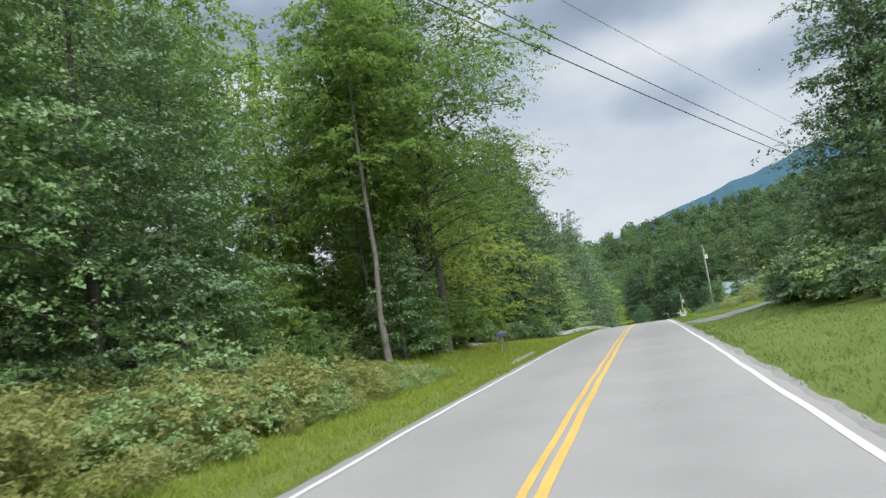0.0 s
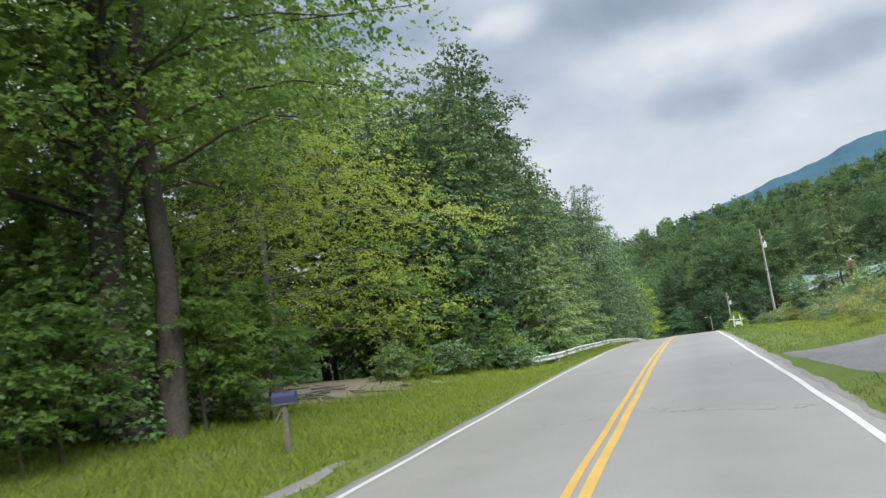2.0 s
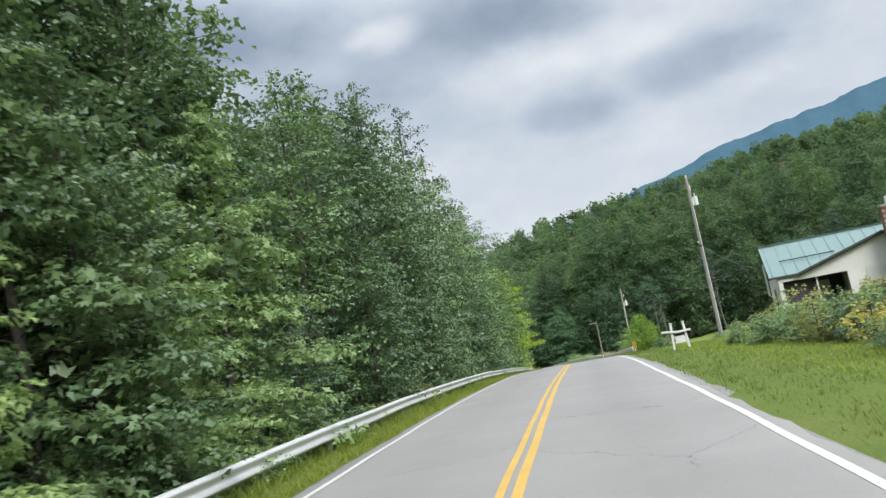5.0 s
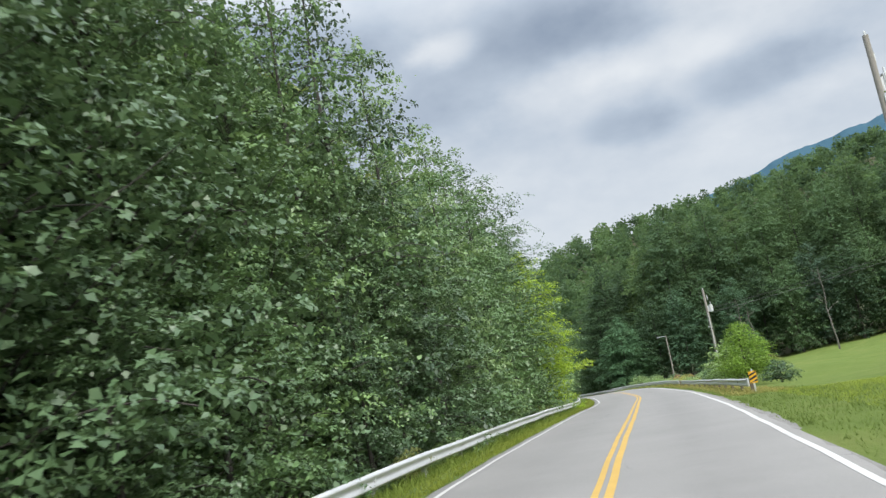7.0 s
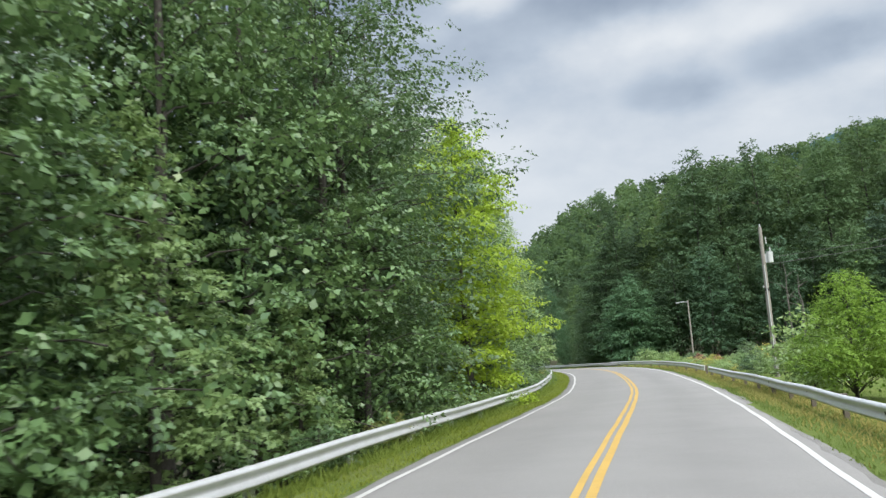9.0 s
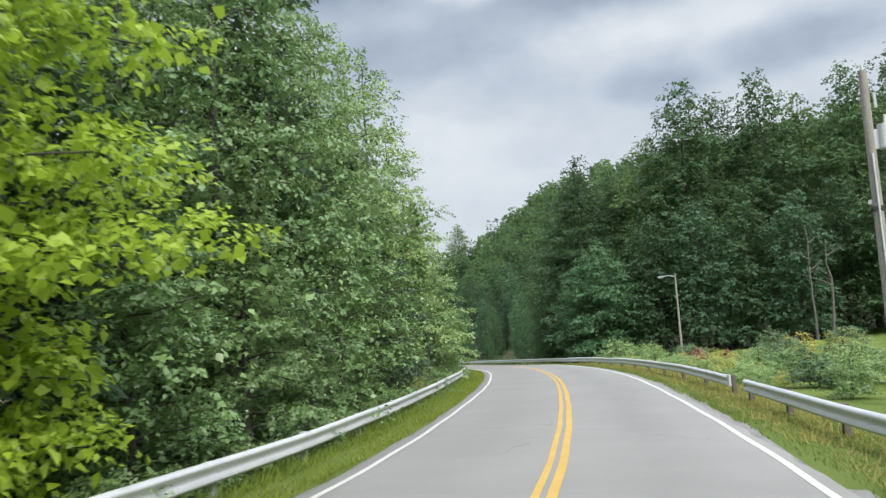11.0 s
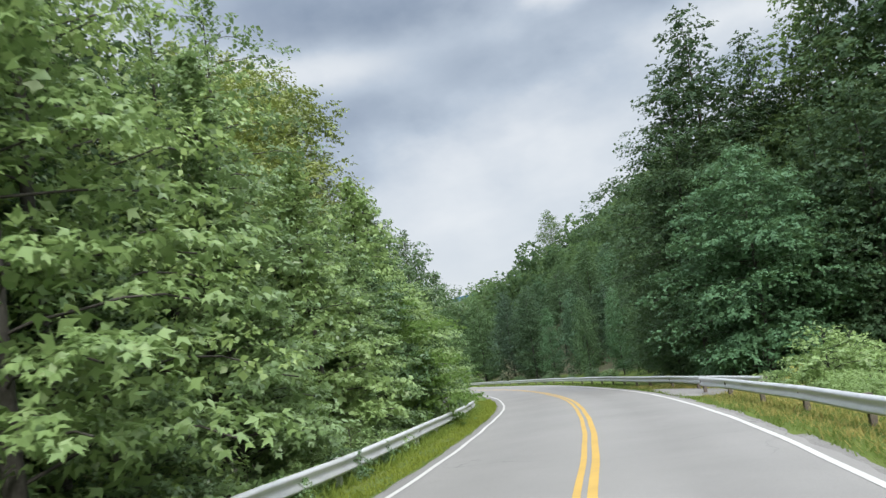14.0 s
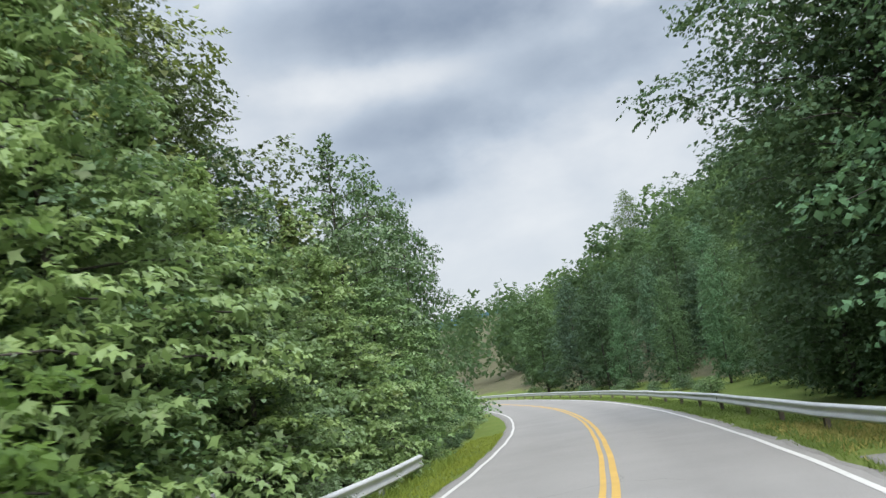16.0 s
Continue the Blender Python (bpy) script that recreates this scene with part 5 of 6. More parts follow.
# the dark wood that closes the field and lines the outside of the bend
cedar = build_tree("broad_dark_tree", 81, 10.8, 4.3, LEAF_CEDAR, "broad blue-green tree with foliage to the ground", crown_skirt, 0.06, 70, 44, 9, 0.165, 0.5, fill=500, rise=0.1, heart=30)
p = road_at(229.3, 9.3)
plant(cedar, p[0], p[1], 0)
for x, y, pr, sc in ((1.8, 243.5, TALL[0], 0.8), (6, 242, TALL[1], 0.9), (9, 238, TALL[0], 1.1), (13, 243, TALL[1], 1.05), (17.5, 240, TALL[0], 1.1), (22, 244, TALL[1], 1.0), (26, 239, TALL[0], 1.05),
                     (31, 243, TALL[1], 1.1), (36, 238, TALL[0], 1.05), (41, 242, TALL[1], 1.1), (47, 236, TALL[0], 1.1), (53, 240, TALL[1], 1.1), (60, 234, TALL[0], 1.1),
                     (4.0, 236, SKIRT[0], 0.95), (5.5, 232, SKIRT[0], 0.95), (9.5, 231, SKIRT[1], 1.0), (13.5, 233, SKIRT[0], 1.05), (17.5, 230, SKIRT[1], 0.95), (21.5, 232, SKIRT[0], 1.05), (25.5, 229, SKIRT[0], 1.0), (29.5, 231, SKIRT[1], 1.1),
                     (33.5, 227, SKIRT[0], 1.0), (37.5, 229, SKIRT[0], 1.1), (41.5, 225, SKIRT[1], 1.0), (45.5, 226, SKIRT[0], 1.1), (50, 222, SKIRT[1], 1.1), (55, 221, SKIRT[0], 1.1), (60, 216, SKIRT[1], 1.1),
                     (-1.5, 240.5, TALL[0], 0.86), (-5.0, 246.5, SKIRT[0], 0.9), (-43, 396, TALL[1], 0.9), (0.5, 236.5, SKIRT[1], 0.85)):
    plant(pr, x, y, rng.uniform(0, 360), sc)
p = road_at(262, -9.2)
plant(SKIRT[0], p[0], p[1], 15, 0.8, 1.55)
p = road_at(256, -7.0)
plant(SKIRT[0], p[0], p[1], 80, 0.55, 1.75)
p = road_at(243, -7.6)
plant(YOUNG[2], p[0], p[1], 40, 1.3, 1.2)
overhang = build_tree("linden_tree", 82, 16.5, 4.9, LEAF_DEEP, "large dark tree reaching out over the guardrail", crown_oval, 0.16, 66, 50, 9, 0.15, 0.5, fill=1200, heart=34, width=0.8)
p = road_at(237.5, 8.6)
plant(overhang, p[0], p[1], 30)
for s in np.arange(262, 300, 5.4):
    p = road_at(s, 8.6 + rng.normal(0, 0.6))
    plant(SHRUB[1], p[0], p[1], rng.uniform(0, 360), rng.uniform(0.4, 0.8))
# past the bend the trees are slimmer and stand further back
for s, lat, pr, sc, sq in ((246, 13.5, SKIRT[0], 0.85, 1.2), (236.5, 11.6, SKIRT[0], 0.62, 1.0), (240.0, 9.6, SKIRT[0], 0.5, 1.0), (243.5, 10.8, SKIRT[0], 0.55, 1.0), (247, 9.8, SKIRT[0], 0.48, 1.0), (251, 10.6, SKIRT[0], 0.5, 1.1), (256, 10.8, SKIRT[0], 0.42, 1.3), (261.5, 11.4, SKIRT[0], 0.4, 1.5), (269, 11.6, SKIRT[1], 0.38, 1.6), (280, 11.8, SKIRT[0], 0.4, 1.6), (292, 11.6, SKIRT[1], 0.4, 1.6), (304, 14, SKIRT[0], 0.45, 1.4), (312, 15.5, SKIRT[1], 0.45, 1.3), (326, 15.5, SKIRT[0], 0.5, 1.2), (337, 17, SKIRT[0], 0.5, 1.1), (349, 19.5, SKIRT[1], 0.5, 1.0), (360, 21, SKIRT[0], 0.5, 1.0), (374, 23, SKIRT[1], 0.5, 1.0), (389, 26, SKIRT[0], 0.55, 1.0), (401, 30, SKIRT[0], 0.55, 1.0), (428, 46, SKIRT[1], 0.6, 1.0), (446, 50, SKIRT[0], 0.6, 1.0), (232.5, 13.0, SKIRT[0], 0.62, 1.0), (343, 27, SKIRT[0], 0.62, 1.0), (354, 28, SKIRT[1], 0.6, 1.0), (366, 27, SKIRT[0], 0.62, 1.0), (381, 27, SKIRT[1], 0.62, 1.0), (395, 32, SKIRT[0], 0.7, 1.0), (333, 21, SKIRT[1], 0.55, 1.0), (320, 20, SKIRT[0], 0.5, 1.0), (346, 35, SKIRT[0], 0.7, 1.0), (408, 36, SKIRT[1], 0.7, 1.0),  (254, 14.5, SKIRT[0], 0.5, 1.5), (264, 13.5, SKIRT[1], 0.42, 1.7), (275, 14.5, SKIRT[0], 0.5, 1.5),
                           (287, 13.0, SKIRT[1], 0.55, 1.35), (250, 18, SKIRT[1], 0.75, 1.1), (258, 18.5, SKIRT[0], 0.6, 1.2), (267, 18, SKIRT[1], 0.6, 1.2), (275, 19, SKIRT[0], 0.6, 1.2), (283, 18, SKIRT[1], 0.6, 1.2), (294, 17, SKIRT[0], 0.7, 1.2), (242, 15, SKIRT[1], 0.9, 1.1), (244, 27, MIDDLE[0], 0.85, 1.0), (252, 29, MIDDLE[1], 0.75, 1.0), (259, 26, MIDDLE[0], 0.7, 1.0), (266, 29, MIDDLE[1], 0.65, 1.0), (273, 26, MIDDLE[0], 0.65, 1.0), (280, 29, MIDDLE[1], 0.65, 1.0), (290, 26, MIDDLE[0], 0.65, 1.0), (300, 29, MIDDLE[1], 0.65, 1.0), (312, 22, MIDDLE[0], 0.7, 1.0), (303, 24, SKIRT[0], 0.75, 1.0), (308, 29, SKIRT[1], 0.8, 1.0), (315, 26, SKIRT[0], 0.8, 1.0), (316, 34, SKIRT[1], 0.8, 1.0), (323, 29, SKIRT[0], 0.8, 1.0), (331, 27, SKIRT[1], 0.8, 1.0), (331, 35, SKIRT[0], 0.8, 1.0), (297, 22, SKIRT[1], 0.7, 1.0), (309, 36, SKIRT[0], 0.8, 1.0), (300, 12, SKIRT[0], 0.75, 1.2), (309, 12, SKIRT[1], 0.8, 1.2), (318, 11, SKIRT[0], 0.9, 1.1), (322, -9.5, SKIRT[1], 0.8, 1.0), (329, -11, SKIRT[0], 0.8, 1.0), (336, -15, SKIRT[1], 0.8, 1.0), (343, -20, SKIRT[0], 0.9, 1.0), (249, 21, TALL[0], 0.72, 1.0), (262, 20, TALL[1], 0.6, 1.0), (286, 23, TALL[1], 0.55, 1.0), (300, 21, TALL[0], 0.65, 1.0), (240, 19, TALL[1], 0.8, 1.0)):
    p = road_at(s, lat)
    plant(pr, p[0], p[1], rng.uniform(0, 360), sc, sq)


# ------------------------------------------------------------------ far woods, one mass of many crowns
SIMPLE[0] = True


def far_woods(name, seed, spots, mat, label, leaf=0.95, cards=420, height=(15, 21), broad=(0.24, 0.34)):
    r = np.random.default_rng(seed)
    vs, tints, tubes = [], [], []
    z = terrain(spots[:, 0], spots[:, 1])
    for (x, y), zz in zip(spots, z):
        h = r.uniform(*height)
        rad = h * r.uniform(*broad)
        lobes = r.integers(9, 14)
        n = cards // lobes
        t = r.uniform(0, 1)
        for j in range(lobes):
            u = r.uniform(0.0, 1.0) ** 0.75
            a = r.uniform(0, 6.28)
            w = rad * crown_oval(np.array(u)) * r.uniform(0.25, 0.8)
            c = np.array([x + w * math.cos(a), y + w * math.sin(a), zz + h * (0.08 + 0.86 * u)])
            d = unit(r.normal(0, 1, (n, 3)))
            b = c + d * rad * np.array([0.5, 0.5, 0.42]) * r.uniform(0.6, 1.0, (n, 1))
            vs.append(leaf_quads(r, b, unit(d + np.array([0, 0, -0.2])), leaf, up=0.35, width=1.0, droop=0.3, face=1.4 * d))
            tints.append(np.full(n * 3, t))
    v = np.vstack(vs)
    ob = mesh_np(name, v, quads(v), mat, attrs={"tint": np.concatenate(tints)})
    return tagged(ob, label, "woods", kind="stuff")


def scatter(seed, n, xr, yr, keep, gap):
    r = np.random.default_rng(seed)
    got = []
    for _ in range(n * 12):
        x, y = r.uniform(*xr), r.uniform(*yr)
        if not keep(x, y):
            continue
        if all((x - a) ** 2 + (y - b) ** 2 > gap * gap for a, b in got):
            got.append((x, y))
            if len(got) >= n:
                break
    return np.array(got)


def off_road(x, y, right, left):
    _, lat, _ = road_coords([x], [y])
    return lat[0] > right or lat[0] < -left


far_woods("far_woods", 91, scatter(1, 330, (-75, 150), (250, 390), lambda x, y: off_road(x, y, 36, 30), 7.6), LEAF_FAR, "wooded hillside of mixed green trees past the bend", leaf=0.8, cards=720, height=(11, 16), broad=(0.3, 0.42))
far_woods("far_woods", 95, scatter(5, 360, (-75, 190), (390, 515), lambda x, y: True, 7.6), LEAF_FAR, "distant wooded ridge of mixed green trees", leaf=1.15, cards=330, height=(9, 13), broad=(0.36, 0.48))
far_woods("far_woods", 92, scatter(2, 200, (42, 190), (90, 260), lambda x, y: x > 62 or y > 246, 8.0), LEAF_FAR, "wooded slope of mixed green trees beyond the field", leaf=0.8, cards=600, height=(9, 13), broad=(0.28, 0.4))
far_woods("far_woods", 93, scatter(3, 190, (-160, -26), (-20, 330), lambda x, y: off_road(x, y, 500, 26), 9.5), LEAF_FAR, "deep woods of mixed green trees", cards=200, leaf=1.2)
far_woods("far_woods", 94, scatter(4, 200, (-330, -60), (330, 620), lambda x, y: off_road(x, y, 14, 14), 12), LEAF_FAR, "pale far woods of mixed green trees", cards=340, leaf=0.95)


# ------------------------------------------------------------------ guardrails
W_PROFILE = [(0.0, -0.155), (0.025, -0.15), (0.075, -0.115), (0.08, -0.085), (0.03, -0.035), (0.018, 0.0), (0.03, 0.035), (0.08, 0.085), (0.075, 0.115), (0.025, 0.15), (0.0, 0.155)]


def guardrail(s0, s1, lat_of, side, label):
    """A W-beam barrier; side is -1 where the road lies to the right of the rail as s grows; the wave faces the road."""
    root = new("guardrail")
    root.empty_display_size = 0.3
    tagged(root, label, "guardrail")
    face = 1.0 if side < 0 else -1.0
    front = np.array(W_PROFILE)
    back = front[::-1] - np.array([0.006, 0])
    ring = np.vstack([front, back])
    n = max(1, int(round((s1 - s0) / 3.81)))
    cuts = np.linspace(s0, s1, n + 1)
    r = np.random.default_rng(int(s0 * 7) + 3)
    dz = r.normal(0, 0.012, n + 1)
    dl = r.normal(0, 0.015, n + 1)
    for a in range(n):
        s = np.linspace(cuts[a] - 0.06, cuts[a + 1] + 0.06, 5)
        lat = np.array([lat_of(v) for v in s]) + np.interp(s, cuts, dl)
        zoff = np.interp(s, cuts, dz) + (0.003 if a % 2 else 0)
        g = np.array([terrain(*np.array(road_at(v, l)[:2])[:, None])[0] for v, l in zip(s, lat)])
        v = []
        for i in range(5):
            p = road_at(np.full(len(ring), s[i]), lat[i] + face * (ring[:, 0] + (0.004 if a % 2 else 0)))
            p[:, 2] = g[i] + 0.4 + ring[:, 1] + zoff[i]
            v.append(p)
        m = len(ring)
        idx = np.arange(4 * m)
        row, col = idx // m, idx % m
        f = np.stack([idx, row * m + (col + 1) % m, (row + 1) * m + (col + 1) % m, idx + m], 1)
        mesh_np("rail_panel", np.vstack(v), f, GALVANISED, False, root)
    for a in range(n + 1):
        lat = lat_of(cuts[a]) - face * 0.11
        p = road_at(cuts[a], lat)
        z = float(terrain(p[:1], p[1:2])[0])
        post = part("post", box_bm(0.11, 0.15, 0.84, 0, 0, -0.3, 0.008), POST_WOOD if side > 0 else GALVANISED, root)
        post.matrix_basis = pose(p[0], p[1], z, 0, 0, road_heading(cuts[a]))
        q = road_at(cuts[a], lat_of(cuts[a]) - face * 0.03)
        blk = part("spacer_block", box_bm(0.1, 0.1, 0.3, 0, 0, 0.24, 0.006), POST_WOOD if side > 0 else GALVANISED, root)
        blk.matrix_basis = pose(q[0], q[1], z, 0, 0, road_heading(cuts[a]))
    # flared end shoe
    s = cuts[0] - 0.05
    bm = bmesh.new()
    bmesh.ops.create_cone(bm, cap_ends=True, segments=16, radius1=0.1, radius2=0.1, depth=0.31)
    bmesh.ops.scale(bm, vec=(0.55, 1.1, 1), verts=bm.verts)
    end = part("end_shoe", bm, GALVANISED, root, "rounded galvanised end shoe")
    p = road_at(s, lat_of(s) + face * 0.03)
    z = float(terrain(p[:1], p[1:2])[0])
    end.matrix_basis = pose(p[0], p[1], z + 0.4, 0, 0, road_heading(s))
    return root


def left_lat(s):
    return float(np.interp(s, [60, 68, 78, 300], [-5.2, -4.95, -4.5, -4.45]))


guardrail(66.0, 236, lambda s: left_lat(s) - 0.8 * max(0.0, (73 - s) / 7) ** 1.5, -1, "long galvanised steel guardrail overgrown from behind")
guardrail(135.3, 175.4, lambda s: float(np.interp(s, [135, 150, 176], [4.6, 4.5, 4.55])), 1, "weathered steel guardrail beside a grassy field")
guardrail(177.6, 221.3, lambda s: float(np.interp(s, [177, 190, 222], [4.6, 4.5, 4.45])), 1, "galvanised steel guardrail round the outside of a bend")
guardrail(218.5, 330, lambda s: float(np.interp(s, [218, 226, 234, 330], [5.9, 5.2, 4.5, 4.45])), 1, "galvanised steel guardrail along shady woods")


# ------------------------------------------------------------------ utility poles and wires
def tube_part(name, pts, radii, mat, parent, sides=10, label=""):
    v, f = tube_np(pts, radii, sides)
    return tagged(mesh_np(name, v, f, mat, True, parent), label)


def can_bm(radius, height, bevel=0.02, seg=18):
    bm = bmesh.new()
    bmesh.ops.create_cone(bm, cap_ends=True, segments=seg, radius1=radius, radius2=radius, depth=height)
    rim = [e for e in bm.edges if abs(e.verts[0].co.z - e.verts[1].co.z) < 1e-4]
    bmesh.ops.bevel(bm, geom=rim, offset=bevel, segments=2, affect="EDGES")
    return bm


def utility_pole(x, y, height, label, transformer=True, lamp=False, turn=0.0, radius=0.15, lean=(0.0, 0.0)):
    root = new("utility_pole")
    tagged(root, label, "pole")
    h = np.linspace(-0.6, height, 8)
    pts = np.column_stack([lean[0] * h / height, lean[1] * h / height, h])
    tube_part("shaft", pts, np.linspace(radius, radius * 0.66, 8), POLE_WOOD, root)
    if transformer:
        c = can_bm(0.17, 0.62)
        bmesh.ops.translate(c, vec=(0.34, 0, height - 1.7), verts=c.verts)
        tank = part("transformer_tank", c, STEEL_GREY, root, "grey can-shaped transformer")
        b = can_bm(0.035, 0.22, 0.01, 10)
        bmesh.ops.translate(b, vec=(0.38, 0.06, height - 1.26), verts=b.verts)
        part("bushing", b, STEEL_GREY, tank)
        part("bracket", box_bm(0.16, 0.1, 0.5, 0.16, 0, height - 2.0, 0.01), GALVANISED, root)
        part("cutout_switch", box_bm(0.07, 0.07, 0.4, 0.22, 0.14, height - 0.95, 0.015), STEEL_GREY, root)
        t = can_bm(0.04, 0.16, 0.01, 10)
        bmesh.ops.translate(t, vec=(0, 0, height + 0.08), verts=t.verts)
        part("insulator", t, STEEL_GREY, root)
        t = can_bm(0.045, 0.12, 0.01, 10)
        bmesh.ops.translate(t, vec=(-0.16, 0, height * 0.6), verts=t.verts)
        part("spool_insulator", t, STEEL_GREY, root)
        part("cable_clamp", box_bm(0.24, 0.24, 0.14, 0, 0, height * 0.57, 0.02), DARK_TRIM, root)
        tube_part("riser_pipe", [(0.02, -0.17, 0.2), (0.01, -0.15, height * 0.5), (0.005, -0.13, height - 2.1)], [0.025] * 3, STEEL_GREY, root, 6)
    if lamp:
        tube_part("lamp_arm", [(0, 0, height - 0.25), (-0.45, 0, height - 0.12), (-0.95, 0, height - 0.15)], [0.03] * 3, GALVANISED, root, 8)
        head = part("lamp_head", box_bm(0.5, 0.2, 0.12, -1.1, 0, height - 0.24, 0.04), STEEL_GREY, root, "grey cobra-head lamp")
        part("lamp_lens", box_bm(0.24, 0.14, 0.05, -1.15, 0, height - 0.28, 0.02), WHITE_PAINT, head)
    z = float(terrain(np.array([x]), np.array([y]))[0])
    root.matrix_basis = pose(x, y, z, 0, 0, turn)
    return root


def zg(x, y):
    return float(terrain(np.array([x]), np.array([y]))[0])


utility_pole(10.37, 128.6, 11.3, "tall grey wooden utility pole with a transformer", turn=20)
utility_pole(8.13, 175.3, 8.2, "grey wooden utility pole with a transformer", turn=-10)
utility_pole(6.45, 222.0, 6.9, "slim wooden pole carrying a small area lamp", False, True, turn=-15, radius=0.1)
utility_pole(24.0, 84.0, 9.4, "grey wooden utility pole on a grassy bank", radius=0.15, turn=60)
utility_pole(-26, -37, 12.2, "grey wooden utility pole beside the woods", False, radius=0.15)


def wire(a, b, sag=0.35, radius=0.012, label="thin black overhead wire between poles"):
    a, b = np.array(a, float), np.array(b, float)
    t = np.linspace(0, 1, 18)[:, None]
    p = a + (b - a) * t
    p[:, 2] -= 4 * sag * (t * (1 - t))[:, 0]
    v, f = tube_np(p, np.full(18, radius), 5)
    return tagged(mesh_np("overhead_wire", v, f, WIRE, True), label, "wire", group="overhead wires")


wire((-26, -37, zg(-26, -37) + 11.2), (24.0, 84.0, zg(24, 84) + 8.0), 1.3, 0.017)
wire((-26.1, -36.8, zg(-26, -37) + 10.7), (24.1, 84.0, zg(24, 84) + 7.4), 1.3, 0.02)
wire((-26.6, -37, zg(-26, -37) + 12.5), (24.0, 84.3, zg(24, 84) + 10.0), 1.2, 0.009)
wire((10.37, 128.6, zg(10.4, 128.6) + 6.6), (11.55, 114.3, 5.3), 0.5, 0.014, "thin black service wire from pole to house")
wire((8.2, 175.3, zg(8.1, 175.3) + 6.1), (62, 205, 15.0), 0.9, 0.016)
wire((8.2, 175.3, zg(8.1, 175.3) + 6.45), (62, 205, 15.5), 0.9, 0.012)


# ------------------------------------------------------------------ house
def prism_bm(poly, depth, at_=0.0):
    """A polygon in the xz plane pushed along y by depth."""
    bm = bmesh.new()
    a = [bm.verts.new((x, at_, z)) for x, z in poly]
    b = [bm.verts.new((x, at_ + depth, z)) for x, z in poly]
    bm.faces.new(a[::-1])
    bm.faces.new(b)
    n = len(poly)
    for i in range(n):
        bm.faces.new((a[i], a[(i + 1) % n], b[(i + 1) % n], b[i]))
    bmesh.ops.recalc_face_normals(bm, faces=bm.faces)
    return bm


def prism_x(poly, depth, at_=0.0):
    """A polygon in the yz plane pushed along x by depth."""
    bm = bmesh.new()
    a = [bm.verts.new((at_, y, z)) for y, z in poly]
    b = [bm.verts.new((at_ + depth, y, z)) for y, z in poly]
    bm.faces.new(a[::-1])
    bm.faces.new(b)
    n = len(poly)
    for i in range(n):
        bm.faces.new((a[i], a[(i + 1) % n], b[(i + 1) % n], b[i]))
    bmesh.ops.recalc_face_normals(bm, faces=bm.faces)
    return bm


house = new("house")
tagged(house, "small white house with a pale green metal roof", "house")
EAVE, RIDGE, WIDE, RUN = 2.5, 4.25, 10.0, 3.3
# west end wall with its gable, and the back wall
part("wall", prism_x([(0.12, -0.6), (2 * RUN, -0.6), (2 * RUN, EAVE), (RUN, RIDGE - 0.12), (0.12, EAVE)], 0.16, 0.25), WHITE_PAINT, house, "weathered white gable wall")
part("wall", prism_x([(0.12, -0.6), (2 * RUN, -0.6), (2 * RUN, EAVE), (RUN, RIDGE - 0.12), (0.12, EAVE)], 0.16, WIDE - 0.4), WHITE_PAINT, house)
part("wall", box_bm(WIDE - 0.82, 0.16, EAVE + 0.6, WIDE / 2, 2 * RUN - 0.1, -0.6), WHITE_PAINT, house)
# recessed porch back wall, and the whitewashed front of the wing
part("porch_wall", box_bm(3.0, 0.14, EAVE + 0.55, 1.85, 1.7, -0.6), PORCH_DARK, house, "dark board wall at the back of the porch")
for k in range(7):
    part("curtain_fold", box_bm(0.2, 0.05 + 0.03 * (k % 2), 1.75, 0.62 + 0.19 * k, 0.05 + 0.02 * (k % 2), 0.32, 0.02), CURTAIN, house, "dusky purple-brown hanging cloth")
front = [(3.35, -0.6), (9.6, -0.6), (9.6, 2.18), (5.2, 3.56), (1.2, 2.32), (1.2, 2.15), (3.35, 2.15)]
part("wing_front_wall", prism_bm(front, 0.18, at_=-0.42), WHITE_PAINT, house, "whitewashed brick gable wall")
for j in range(12):
    # brick courses standing slightly proud
    part("brick_course", box_bm(1.35, 0.03, 0.12, 4.1 + 0.72, -0.435, 0.2 + j * 0.17, 0.008), WHITE_PAINT, house)
    part("brick_course", box_bm(3.2, 0.03, 0.12, 8.0, -0.435, 0.2 + j * 0.17, 0.008), WHITE_PAINT, house)
part("wing_side_wall", box_bm(0.16, 2.0, EAVE + 0.2, 3.44, 0.72, -0.6), WHITE_PAINT, house)
part("porch_floor", box_bm(3.1, 2.1, 0.16, 1.85, 0.7, 0.15, 0.01), POST_WOOD, house, "weathered porch floor")
part("porch_footing", box_bm(3.0, 0.14, 0.85, 1.85, -0.25, -0.7, 0.01), DARK_TRIM, house)
part("porch_ceiling", box_bm(3.0, 1.95, 0.06, 1.85, 0.7, EAVE - 0.26), PORCH_DARK, house)
part("porch_post", box_bm(0.2, 0.16, 2.05, 0.36, -0.25, 0.1, 0.015), WHITE_PAINT, house)
part("porch_post", box_bm(0.08, 0.08, 1.95, 1.98, -0.25, 0.3, 0.012), WHITE_PAINT, house)
part("porch_beam", box_bm(1.05, 0.1, 0.2, 0.75, -0.25, 2.16, 0.01), WHITE_PAINT, house)
part("back_panel", box_bm(0.85, 0.05, 1.5, 2.4, 1.58, 0.45, 0.01), WHITE_PAINT, house, "pale faded panel on the porch wall")
part("step", box_bm(0.9, 0.3, 0.07, 0.15, -0.75, -0.05, 0.01), POLE_WOOD, house, "grey weathered porch step")
part("step", box_bm(0.9, 0.3, 0.07, 0.05, -1.05, -0.27, 0.01), POLE_WOOD, house)
